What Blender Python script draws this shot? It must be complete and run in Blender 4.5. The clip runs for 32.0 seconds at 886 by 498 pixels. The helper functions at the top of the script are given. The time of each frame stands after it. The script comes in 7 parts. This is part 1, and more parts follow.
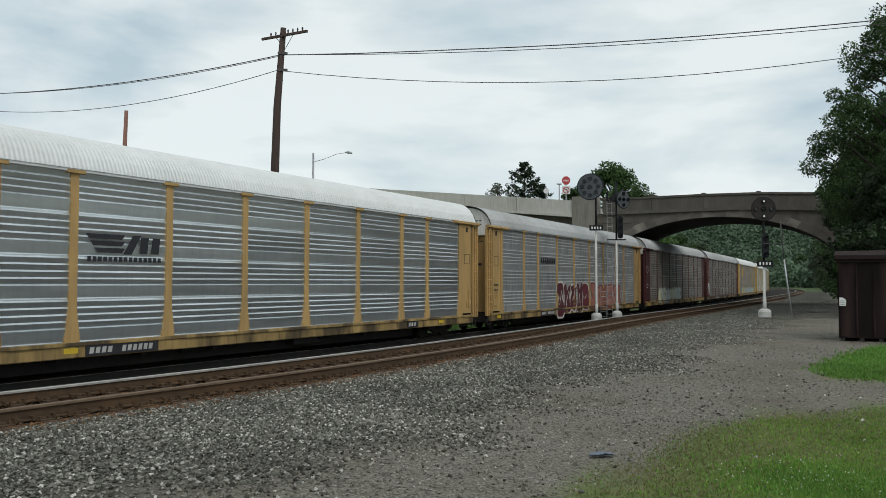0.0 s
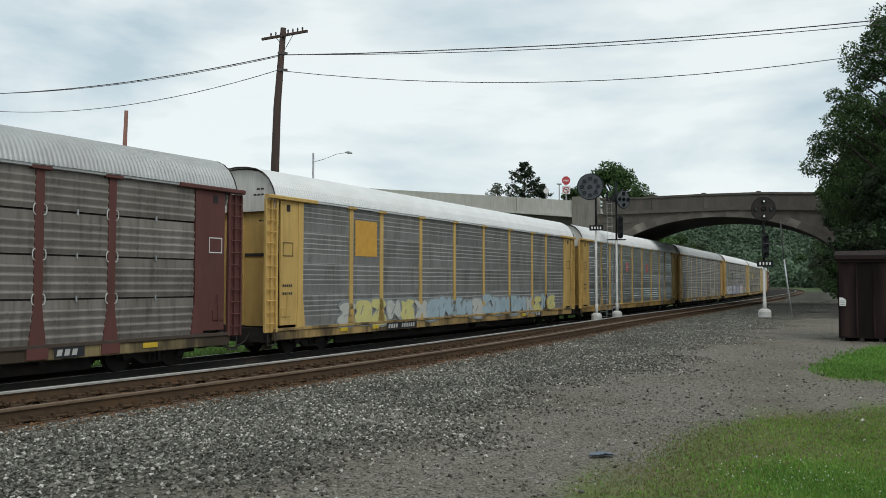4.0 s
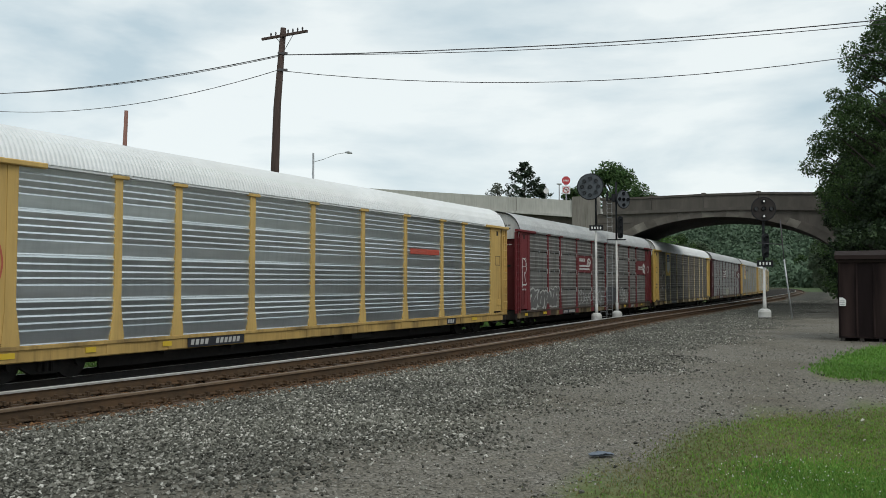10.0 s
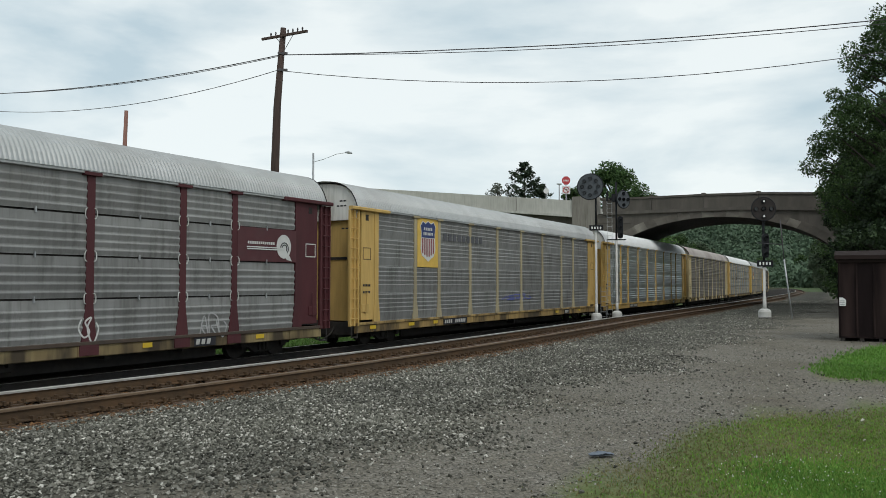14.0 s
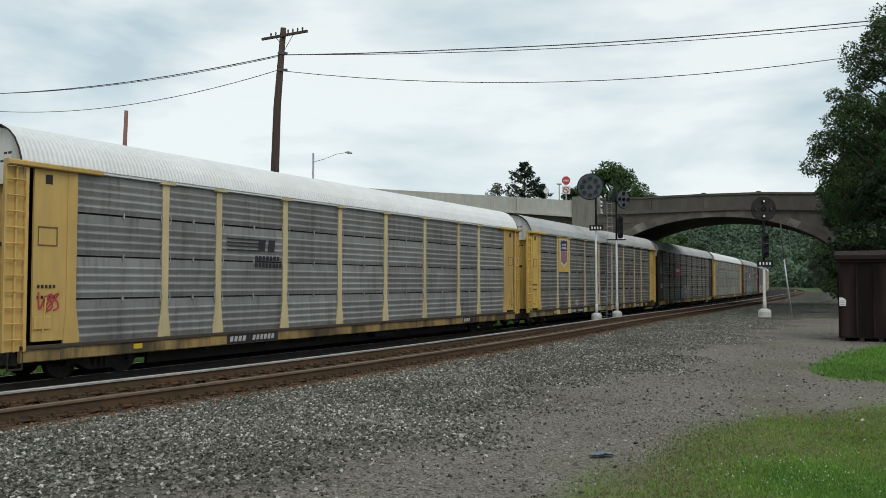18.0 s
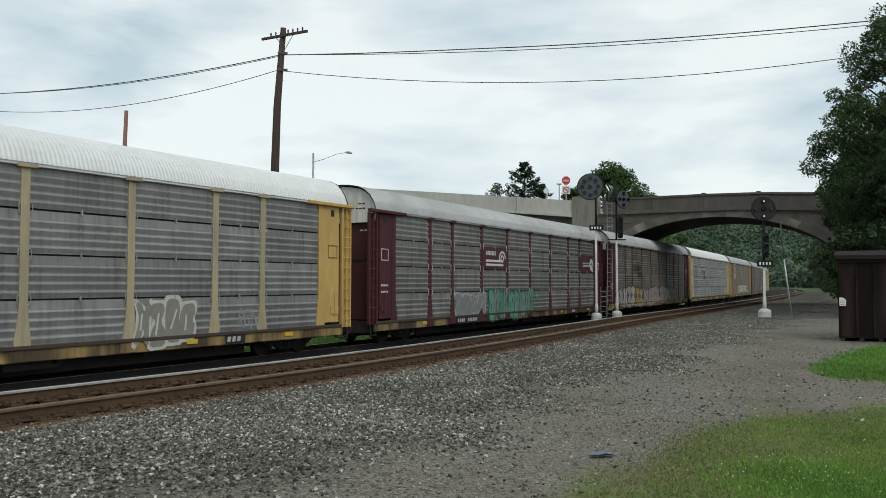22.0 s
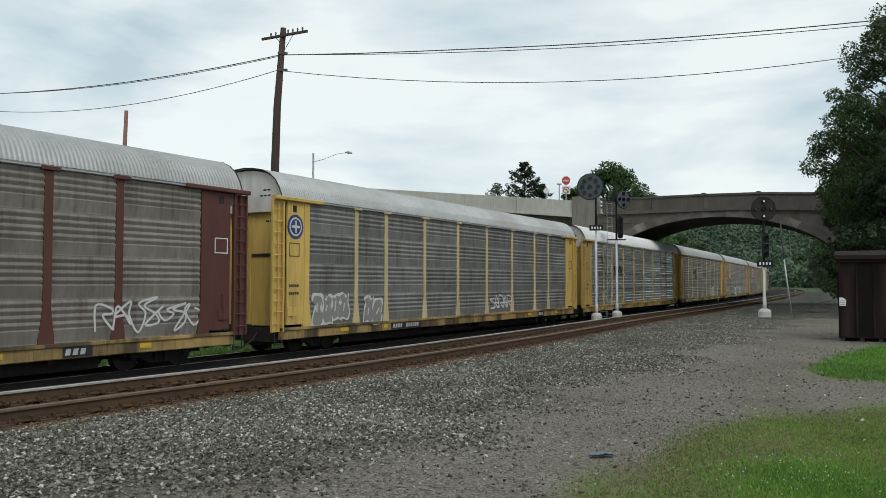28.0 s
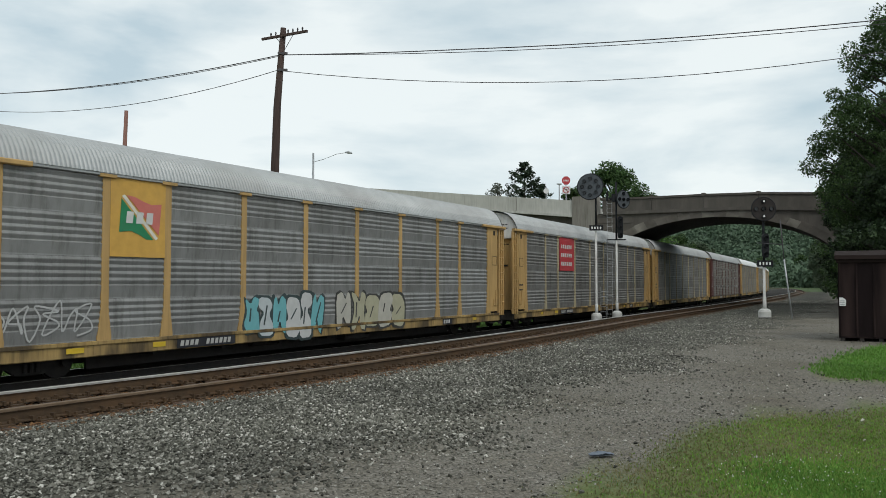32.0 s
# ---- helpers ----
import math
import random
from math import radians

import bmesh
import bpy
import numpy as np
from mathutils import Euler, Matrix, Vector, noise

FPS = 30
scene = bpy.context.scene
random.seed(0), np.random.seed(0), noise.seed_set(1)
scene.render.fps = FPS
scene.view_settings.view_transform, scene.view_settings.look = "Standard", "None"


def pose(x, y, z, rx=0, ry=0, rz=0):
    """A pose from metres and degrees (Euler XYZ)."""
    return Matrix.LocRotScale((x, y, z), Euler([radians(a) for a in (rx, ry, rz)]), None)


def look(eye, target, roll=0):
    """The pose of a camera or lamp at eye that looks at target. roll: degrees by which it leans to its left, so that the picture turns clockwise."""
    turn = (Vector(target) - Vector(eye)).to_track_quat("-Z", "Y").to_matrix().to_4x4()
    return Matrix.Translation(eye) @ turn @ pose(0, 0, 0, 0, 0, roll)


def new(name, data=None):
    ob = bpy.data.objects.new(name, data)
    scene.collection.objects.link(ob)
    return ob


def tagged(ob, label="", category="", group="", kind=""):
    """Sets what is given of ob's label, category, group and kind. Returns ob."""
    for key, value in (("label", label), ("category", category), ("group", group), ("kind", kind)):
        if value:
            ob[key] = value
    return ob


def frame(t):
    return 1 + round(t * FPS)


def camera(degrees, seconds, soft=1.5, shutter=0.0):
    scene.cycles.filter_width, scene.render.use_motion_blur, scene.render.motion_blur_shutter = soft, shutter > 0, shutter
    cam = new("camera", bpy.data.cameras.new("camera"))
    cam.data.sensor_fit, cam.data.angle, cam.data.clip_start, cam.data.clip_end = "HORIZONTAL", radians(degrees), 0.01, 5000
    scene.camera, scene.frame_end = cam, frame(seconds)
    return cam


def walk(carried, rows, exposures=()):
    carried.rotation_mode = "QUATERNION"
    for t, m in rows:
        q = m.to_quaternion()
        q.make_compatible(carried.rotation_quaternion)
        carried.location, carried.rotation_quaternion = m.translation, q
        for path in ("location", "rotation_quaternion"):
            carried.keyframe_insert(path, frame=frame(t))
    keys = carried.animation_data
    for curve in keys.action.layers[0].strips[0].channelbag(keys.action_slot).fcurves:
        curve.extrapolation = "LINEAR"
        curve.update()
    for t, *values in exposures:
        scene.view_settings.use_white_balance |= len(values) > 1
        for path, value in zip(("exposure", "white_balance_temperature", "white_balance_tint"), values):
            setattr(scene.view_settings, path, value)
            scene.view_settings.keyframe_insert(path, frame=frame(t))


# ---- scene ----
cam = camera(56.8, 32.0, soft=0.8)
EYE_Z = 2.33
walk(cam, [(0.0, pose(0, 0, EYE_Z, 92.38, -0.04, 0)), (32.0, pose(0, 0, EYE_Z, 92.38, -0.04, 0))],
     [(t, e, 6500, 7.8) for t, e in ((0.0, 0.08), (2.0, 0.06), (3.0, 0.18), (6.0, 0.08), (8.0, 0.14), (10.0, 0.17), (14.0, 0.18), (17.0, 0.16), (25.0, 0.18), (29.0, 0.18), (30.0, 0.13), (32.0, 0.17))])

# ---------------------------------------------------------------- world and light
SUN_AZ, SUN_EL = radians(155), radians(48)
world = bpy.data.worlds.new("overcast_sky")
scene.world = world
world.use_nodes = True
wn, wl = world.node_tree.nodes, world.node_tree.links
wn.clear()


def wnode(kind, **kw):
    n = wn.new(kind)
    for k, v in kw.items():
        n.inputs[k].default_value = v
    return n


w_out = wn.new("ShaderNodeOutputWorld")
w_bg = wn.new("ShaderNodeBackground")
w_sky = wn.new("ShaderNodeTexSky")
w_sky.sky_type, w_sky.sun_disc = "NISHITA", False
w_sky.sun_elevation, w_sky.sun_rotation = SUN_EL, SUN_AZ
w_tc = wn.new("ShaderNodeTexCoord")
w_map = wn.new("ShaderNodeMapping")
w_map.inputs["Scale"].default_value = (1.0, 1.0, 3.4)
w_n1 = wnode("ShaderNodeTexNoise", Scale=2.1, Detail=6.0, Roughness=0.5, Distortion=0.35)
w_n2 = wnode("ShaderNodeTexNoise", Scale=5.5, Detail=5.0, Roughness=0.55)
w_r1 = wn.new("ShaderNodeValToRGB")
w_r1.color_ramp.elements[0].position, w_r1.color_ramp.elements[1].position = 0.37, 0.58
w_r1.color_ramp.elements[0].color = (4.9, 5.95, 6.55, 1)
w_r1.color_ramp.elements[1].color = (8.15, 8.6, 8.65, 1)
w_mix = wn.new("ShaderNodeMix")
w_mix.data_type = "RGBA"
w_mix.inputs[0].default_value = 0.10
w_add = wn.new("ShaderNodeMath")
w_add.operation = "MULTIPLY_ADD"
w_add.inputs[1].default_value = 0.3
w_bg.inputs["Strength"].default_value = 0.1
wl.new(w_tc.outputs["Generated"], w_map.inputs["Vector"])
wl.new(w_map.outputs[0], w_n1.inputs["Vector"])
wl.new(w_map.outputs[0], w_n2.inputs["Vector"])
wl.new(w_n2.outputs["Fac"], w_add.inputs[0])
w_sub = wn.new("ShaderNodeMath")
w_sub.operation = "ADD"
w_sub.inputs[1].default_value = -0.15
wl.new(w_n1.outputs["Fac"], w_sub.inputs[0])
wl.new(w_sub.outputs[0], w_add.inputs[2])
wl.new(w_add.outputs[0], w_r1.inputs["Fac"])
wl.new(w_r1.outputs["Color"], w_mix.inputs[6])
wl.new(w_sky.outputs["Color"], w_mix.inputs[7])
wl.new(w_mix.outputs[2], w_bg.inputs["Color"])
wl.new(w_bg.outputs[0], w_out.inputs["Surface"])

sun = new("sun", bpy.data.lights.new("sun", "SUN"))
sun.data.energy, sun.data.angle, sun.data.color = 1.05, radians(25), (1.0, 0.96, 0.90)
sun.matrix_world = look((0, 0, 50), (0 - 50 * math.sin(SUN_AZ) / math.tan(SUN_EL), -50 * math.cos(SUN_AZ) / math.tan(SUN_EL), 0))


# ---------------------------------------------------------------- materials
def material(name, a, b=None, rough=0.7, metal=0.0, fine=6.0, coarse=0.8, stain=None, stain_amount=0.35,
             streak=(1, 1, 1), bump=0.15, bump_scale=40.0, vary=0.12, spec=0.4, detail=4.0, drip=0.0, drip_colour=(0.07, 0.06, 0.05), edge=(0.48, 0.72)):
    """A surface with a grain (a to b), stains at a second scale, relief, and a shade of its own for each piece."""
    b = b or tuple(c * 0.75 for c in a)
    stain = stain or tuple(c * 0.45 for c in a)
    m = bpy.data.materials.new(name)
    m.use_nodes = True
    nt = m.node_tree
    n, l = nt.nodes, nt.links
    bsdf = n["Principled BSDF"]
    bsdf.inputs["Roughness"].default_value = rough
    bsdf.inputs["Metallic"].default_value = metal
    bsdf.inputs["Specular IOR Level"].default_value = spec
    tc, mp = n.new("ShaderNodeTexCoord"), n.new("ShaderNodeMapping")
    info = n.new("ShaderNodeObjectInfo")
    off = n.new("ShaderNodeVectorMath")
    off.operation = "MULTIPLY"
    off.inputs[1].default_value = (37.0, 61.0, 23.0)
    l.new(info.outputs["Random"], off.inputs[0])
    l.new(off.outputs[0], mp.inputs["Location"])
    mp.inputs["Scale"].default_value = streak
    l.new(tc.outputs["Object"], mp.inputs["Vector"])
    n1, n2, n3 = (n.new("ShaderNodeTexNoise") for _ in range(3))
    for nn, sc in ((n1, fine), (n2, coarse), (n3, bump_scale)):
        nn.inputs["Scale"].default_value = sc
        nn.inputs["Detail"].default_value = detail
        l.new(mp.outputs[0], nn.inputs["Vector"])
    m1 = n.new("ShaderNodeMix")
    m1.data_type = "RGBA"
    r1 = n.new("ShaderNodeMapRange")
    r1.inputs[1].default_value, r1.inputs[2].default_value = 0.3, 0.7
    l.new(n1.outputs["Fac"], r1.inputs[0])
    l.new(r1.outputs[0], m1.inputs[0])
    m1.inputs[6].default_value, m1.inputs[7].default_value = (*a, 1), (*b, 1)
    m2 = n.new("ShaderNodeMix")
    m2.data_type = "RGBA"
    r2 = n.new("ShaderNodeMapRange")
    r2.inputs[1].default_value, r2.inputs[2].default_value = edge
    r2.inputs[4].default_value = stain_amount
    l.new(n2.outputs["Fac"], r2.inputs[0])
    l.new(r2.outputs[0], m2.inputs[0])
    l.new(m1.outputs[2], m2.inputs[6])
    m2.inputs[7].default_value = (*stain, 1)
    hsv = n.new("ShaderNodeHueSaturation")
    rv = n.new("ShaderNodeMapRange")
    rv.inputs[3].default_value, rv.inputs[4].default_value = 1 - vary, 1 + vary
    l.new(info.outputs["Random"], rv.inputs[0])
    l.new(rv.outputs[0], hsv.inputs["Value"])
    surface = m2.outputs[2]
    if drip:
        # rain-washed grime in narrow runs down the face, broken up by a wider cloud
        md, nd, rd, mb = n.new("ShaderNodeMapping"), n.new("ShaderNodeTexNoise"), n.new("ShaderNodeMapRange"), n.new("ShaderNodeMath")
        m3 = n.new("ShaderNodeMix")
        m3.data_type = "RGBA"
        l.new(tc.outputs["Object"], md.inputs["Vector"])
        l.new(off.outputs[0], md.inputs["Location"])
        md.inputs["Scale"].default_value = (7.0, 7.0, 0.55)
        nd.inputs["Scale"].default_value, nd.inputs["Detail"].default_value, nd.inputs["Roughness"].default_value = 1.0, 5.0, 0.65
        l.new(md.outputs[0], nd.inputs["Vector"])
        rd.inputs[1].default_value, rd.inputs[2].default_value, rd.inputs[4].default_value = 0.46, 0.70, drip
        l.new(nd.outputs["Fac"], rd.inputs[0])
        mb.operation = "MULTIPLY"
        l.new(rd.outputs[0], mb.inputs[0])
        rb = n.new("ShaderNodeMapRange")
        rb.inputs[1].default_value, rb.inputs[2].default_value, rb.inputs[3].default_value = 0.35, 0.6, 0.35
        l.new(n2.outputs["Fac"], rb.inputs[0])
        l.new(rb.outputs[0], mb.inputs[1])
        l.new(mb.outputs[0], m3.inputs[0])
        l.new(surface, m3.inputs[6])
        m3.inputs[7].default_value = (*drip_colour, 1)
        surface = m3.outputs[2]
    l.new(surface, hsv.inputs["Color"])
    l.new(hsv.outputs["Color"], bsdf.inputs["Base Color"])
    rr = n.new("ShaderNodeMapRange")
    rr.inputs[3].default_value, rr.inputs[4].default_value = max(rough - 0.1, 0.05), min(rough + 0.15, 1)
    l.new(n2.outputs["Fac"], rr.inputs[0])
    l.new(rr.outputs[0], bsdf.inputs["Roughness"])
    if bump:
        bp = n.new("ShaderNodeBump")
        bp.inputs["Strength"].default_value, bp.inputs["Distance"].default_value = bump, 0.02
        l.new(n3.outputs["Fac"], bp.inputs["Height"])
        l.new(bp.outputs[0], bsdf.inputs["Normal"])
    return m


def island_material(name, colours, rough=0.8, spec=0.3, translucent=0.0, patch=0.6):
    """For joined small pieces (stones, blades, leaves): each piece takes its own shade from the list."""
    m = bpy.data.materials.new(name)
    m.use_nodes = True
    n, l = m.node_tree.nodes, m.node_tree.links
    bsdf = n["Principled BSDF"]
    bsdf.inputs["Roughness"].default_value = rough
    bsdf.inputs["Specular IOR Level"].default_value = spec
    geo, ramp = n.new("ShaderNodeNewGeometry"), n.new("ShaderNodeValToRGB")
    els = ramp.color_ramp.elements
    while len(els) < len(colours):
        els.new(0.5)
    for i, c in enumerate(colours):
        els[i].position = i / (len(colours) - 1)
        els[i].color = (*c, 1)
    tc, ns, mx = n.new("ShaderNodeTexCoord"), n.new("ShaderNodeTexNoise"), n.new("ShaderNodeHueSaturation")
    ns.inputs["Scale"].default_value = patch
    l.new(tc.outputs["Object"], ns.inputs["Vector"])
    mr = n.new("ShaderNodeMapRange")
    mr.inputs[1].default_value, mr.inputs[2].default_value = 0.3, 0.7
    mr.inputs[3].default_value, mr.inputs[4].default_value = 0.75, 1.25
    l.new(ns.outputs["Fac"], mr.inputs[0])
    l.new(mr.outputs[0], mx.inputs["Value"])
    l.new(geo.outputs["Random Per Island"], ramp.inputs["Fac"])
    l.new(ramp.outputs["Color"], mx.inputs["Color"])
    l.new(mx.outputs["Color"], bsdf.inputs["Base Color"])
    if translucent:
        tr, ms = n.new("ShaderNodeBsdfTranslucent"), n.new("ShaderNodeMixShader")
        ms.inputs[0].default_value = translucent
        l.new(mx.outputs["Color"], tr.inputs["Color"])
        l.new(bsdf.outputs[0], ms.inputs[1])
        l.new(tr.outputs[0], ms.inputs[2])
        l.new(ms.outputs[0], n["Material Output"].inputs["Surface"])
    return m


M = {
    "ballast": material("ballast", (0.20, 0.19, 0.175), (0.10, 0.095, 0.09), rough=0.95, fine=22, coarse=0.35, stain=(0.13, 0.11, 0.09), bump=0.8, bump_scale=26, vary=0),
    "steel_shiny": material("worn_rail_head", (0.56, 0.54, 0.51), (0.42, 0.39, 0.36), rough=0.45, metal=0.85, bump=0, vary=0),
    "rust": material("rusty_steel", (0.078, 0.046, 0.023), (0.050, 0.031, 0.017), rough=0.85, fine=9, coarse=1.1, stain=(0.155, 0.080, 0.036), bump=0.25, vary=0.1),
    "rust_light": material("rusty_rail_head", (0.15, 0.104, 0.066), (0.105, 0.068, 0.042), rough=0.6, fine=7, coarse=0.9, bump=0.1, vary=0.05),
    "tie": material("creosoted_tie", (0.085, 0.053, 0.036), (0.05, 0.034, 0.025), rough=0.9, streak=(6, 1, 1), fine=8, stain=(0.12, 0.06, 0.034), bump=0.4, vary=0.25),
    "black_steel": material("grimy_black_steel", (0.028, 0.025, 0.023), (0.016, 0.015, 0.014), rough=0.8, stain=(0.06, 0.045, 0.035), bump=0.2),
    "wheel": material("wheel_steel", (0.030, 0.026, 0.023), (0.018, 0.016, 0.015), rough=0.7, metal=0.3, bump=0.1),
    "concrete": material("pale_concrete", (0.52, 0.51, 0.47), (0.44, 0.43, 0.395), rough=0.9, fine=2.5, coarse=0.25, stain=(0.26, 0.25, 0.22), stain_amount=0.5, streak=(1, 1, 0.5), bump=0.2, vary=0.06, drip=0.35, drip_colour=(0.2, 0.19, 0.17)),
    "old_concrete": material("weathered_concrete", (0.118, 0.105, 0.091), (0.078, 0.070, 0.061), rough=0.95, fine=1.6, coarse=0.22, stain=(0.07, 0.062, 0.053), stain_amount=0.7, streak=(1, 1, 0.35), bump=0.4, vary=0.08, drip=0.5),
    "stone": material("arch_stone", (0.135, 0.12, 0.103), (0.08, 0.07, 0.06), rough=0.95, fine=1.3, coarse=0.35, stain=(0.30, 0.28, 0.24), stain_amount=0.7, edge=(0.55, 0.68), bump=0.5, bump_scale=14, vary=0.16),
    "mid_concrete": material("stained_concrete", (0.28, 0.26, 0.23), (0.21, 0.195, 0.17), rough=0.95, fine=1.6, coarse=0.25, stain=(0.11, 0.10, 0.085), stain_amount=0.6, streak=(1, 1, 0.4), bump=0.4, vary=0.05, drip=0.5),
    "soffit": material("dark_vault", (0.042, 0.037, 0.033), (0.022, 0.020, 0.018), rough=0.95, fine=1.4, coarse=0.3, bump=0.4),
    "white_paint": material("white_enamel", (0.58, 0.58, 0.565), (0.48, 0.475, 0.45), rough=0.6, fine=3, stain=(0.4, 0.37, 0.33), bump=0.05, vary=0.03),
    "signal_black": material("signal_black", (0.022, 0.023, 0.026), (0.015, 0.016, 0.018), rough=0.7, spec=0.15, bump=0.05),
    "signal_plate": material("weathered_signal_plate", (0.095, 0.105, 0.115), (0.07, 0.078, 0.088), rough=0.7, spec=0.2, bump=0.05),
    "signal_brown": material("brownish_signal_plate", (0.048, 0.042, 0.040), (0.036, 0.032, 0.031), rough=0.8, spec=0.1, bump=0.05),
    "lens": material("dark_lens", (0.02, 0.022, 0.025), rough=0.15, bump=0, vary=0),
    "pole_wood": material("weathered_pole", (0.085, 0.055, 0.046), (0.05, 0.034, 0.03), rough=0.9, streak=(7, 7, 0.4), fine=3, bump=0.4, vary=0.1),
    "old_pole": material("reddish_pole", (0.26, 0.13, 0.10), (0.18, 0.095, 0.08), rough=0.9, streak=(7, 7, 0.4), fine=3, bump=0.3, vary=0.1),
    "cable": material("cable", (0.085, 0.078, 0.082), (0.06, 0.055, 0.06), rough=0.6, bump=0, vary=0),
    "galv": material("galvanised_steel", (0.42, 0.43, 0.44), (0.34, 0.35, 0.36), rough=0.45, metal=0.6, bump=0.05),
    # brown lowered past its paint tone to hold the overhead tree's shade
    "shed": material("shade_darkened_brown_steel", (0.015, 0.0105, 0.011), (0.011, 0.008, 0.008), spec=0.05, rough=0.8, streak=(3, 3, 0.5), fine=2, coarse=0.7, stain=(0.075, 0.05, 0.045), bump=0.08),
    "shed_roof": material("brown_roof", (0.026, 0.018, 0.017), (0.02, 0.014, 0.013), rough=0.85, spec=0.1, fine=3, bump=0.15),
    "red_sign": material("red_sign", (0.50, 0.05, 0.06), (0.42, 0.045, 0.055), rough=0.5, bump=0, stain_amount=0.1, vary=0),
    "white_sign": material("white_sign", (0.75, 0.75, 0.74), (0.68, 0.68, 0.67), rough=0.5, bump=0, stain_amount=0.1, vary=0),
    "bark": material("bark", (0.055, 0.046, 0.038), (0.035, 0.03, 0.025), rough=0.95, streak=(5, 5, 0.8), fine=4, bump=0.6),
    # floor greened to match the haze-painted crowns above it
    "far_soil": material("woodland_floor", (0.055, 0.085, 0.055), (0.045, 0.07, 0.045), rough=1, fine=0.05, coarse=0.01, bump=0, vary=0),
    "blue_cloth": material("faded_blue_cloth", (0.17, 0.20, 0.24), (0.10, 0.12, 0.15), rough=0.9, fine=12, bump=0.4),
}
M["stones"] = island_material("crushed_stone", [(0.026, 0.025, 0.020), (0.045, 0.044, 0.035), (0.062, 0.060, 0.049), (0.080, 0.078, 0.064), (0.098, 0.096, 0.079), (0.118, 0.115, 0.096), (0.14, 0.136, 0.114), (0.165, 0.16, 0.135), (0.19, 0.184, 0.157), (0.24, 0.23, 0.20), (0.55, 0.53, 0.48)], rough=0.88)
M["pebbles"] = island_material("fine_gravel", [(0.09, 0.084, 0.069), (0.125, 0.117, 0.098), (0.155, 0.146, 0.123), (0.185, 0.175, 0.15), (0.215, 0.203, 0.175), (0.25, 0.237, 0.205), (0.42, 0.40, 0.36)], rough=0.9)
M["grass"] = island_material("grass_blades", [(0.12, 0.19, 0.034), (0.15, 0.24, 0.042), (0.13, 0.27, 0.038), (0.23, 0.28, 0.075), (0.16, 0.32, 0.047)], rough=0.7, translucent=0.25)
M["lush_grass"] = island_material("lush_grass_blades", [(0.085, 0.18, 0.030), (0.10, 0.225, 0.036), (0.12, 0.26, 0.042), (0.15, 0.25, 0.05)], rough=0.7, translucent=0.3)
M["dry_grass"] = island_material("dry_grass_blades", [(0.13, 0.13, 0.05), (0.19, 0.165, 0.085), (0.125, 0.15, 0.048), (0.23, 0.19, 0.11)], rough=0.8, translucent=0.2)
# greens darkened to paint in the shade behind the train
M["shade_painted_grass"] = island_material("shade_painted_grass_blades", [(0.07, 0.14, 0.03), (0.09, 0.175, 0.04), (0.12, 0.21, 0.05)], rough=0.8, translucent=0.2)
M["rusty_stones"] = island_material("rust_stained_stone", [(0.055, 0.032, 0.018), (0.11, 0.058, 0.029), (0.175, 0.090, 0.040), (0.085, 0.064, 0.043)], rough=0.9)
M["clover"] = island_material("clover_flowers", [(0.42, 0.43, 0.37), (0.58, 0.58, 0.52)], rough=0.8)
M["leaf_dark"] = island_material("dark_leaves", [(0.020, 0.040, 0.013), (0.036, 0.068, 0.021), (0.054, 0.098, 0.029), (0.080, 0.132, 0.040)], rough=0.6, translucent=0.3)
# darker copy of the dark leaves, painting in the shade inside the crowns
M["leaf_shade_painted"] = island_material("shade_painted_leaves", [(0.012, 0.022, 0.010), (0.018, 0.034, 0.013), (0.026, 0.047, 0.017), (0.036, 0.060, 0.022)], rough=0.65, translucent=0.15)
M["leaf_mid"] = island_material("green_leaves", [(0.035, 0.07, 0.022), (0.05, 0.10, 0.03), (0.065, 0.125, 0.036), (0.08, 0.14, 0.045)], rough=0.6, translucent=0.2)
M["leaf_bright"] = island_material("bright_leaves", [(0.07, 0.14, 0.03), (0.09, 0.18, 0.035), (0.11, 0.21, 0.05)], rough=0.6, translucent=0.25)
# muted paler greens paint distance haze into the leaves
M["leaf_haze_tint"] = island_material("haze_tinted_leaves", [(0.055, 0.082, 0.048), (0.075, 0.105, 0.060), (0.095, 0.12, 0.075)], rough=0.8, translucent=0.2, patch=0.15)
M["needles"] = island_material("conifer_needles", [(0.022, 0.036, 0.020), (0.032, 0.05, 0.028), (0.04, 0.062, 0.034)], rough=0.7, translucent=0.1)
M["leaf_pale"] = island_material("pale_leaves", [(0.09, 0.10, 0.075), (0.13, 0.14, 0.11), (0.17, 0.18, 0.15)], rough=0.8, translucent=0.3)
# bluish greens paint the valley's haze into the woods
M["far_leaf_haze_tint"] = island_material("far_woods", [(0.072, 0.109, 0.072), (0.078, 0.116, 0.076), (0.084, 0.124, 0.080), (0.092, 0.134, 0.085)], rough=0.9, spec=0.1, patch=0.012)


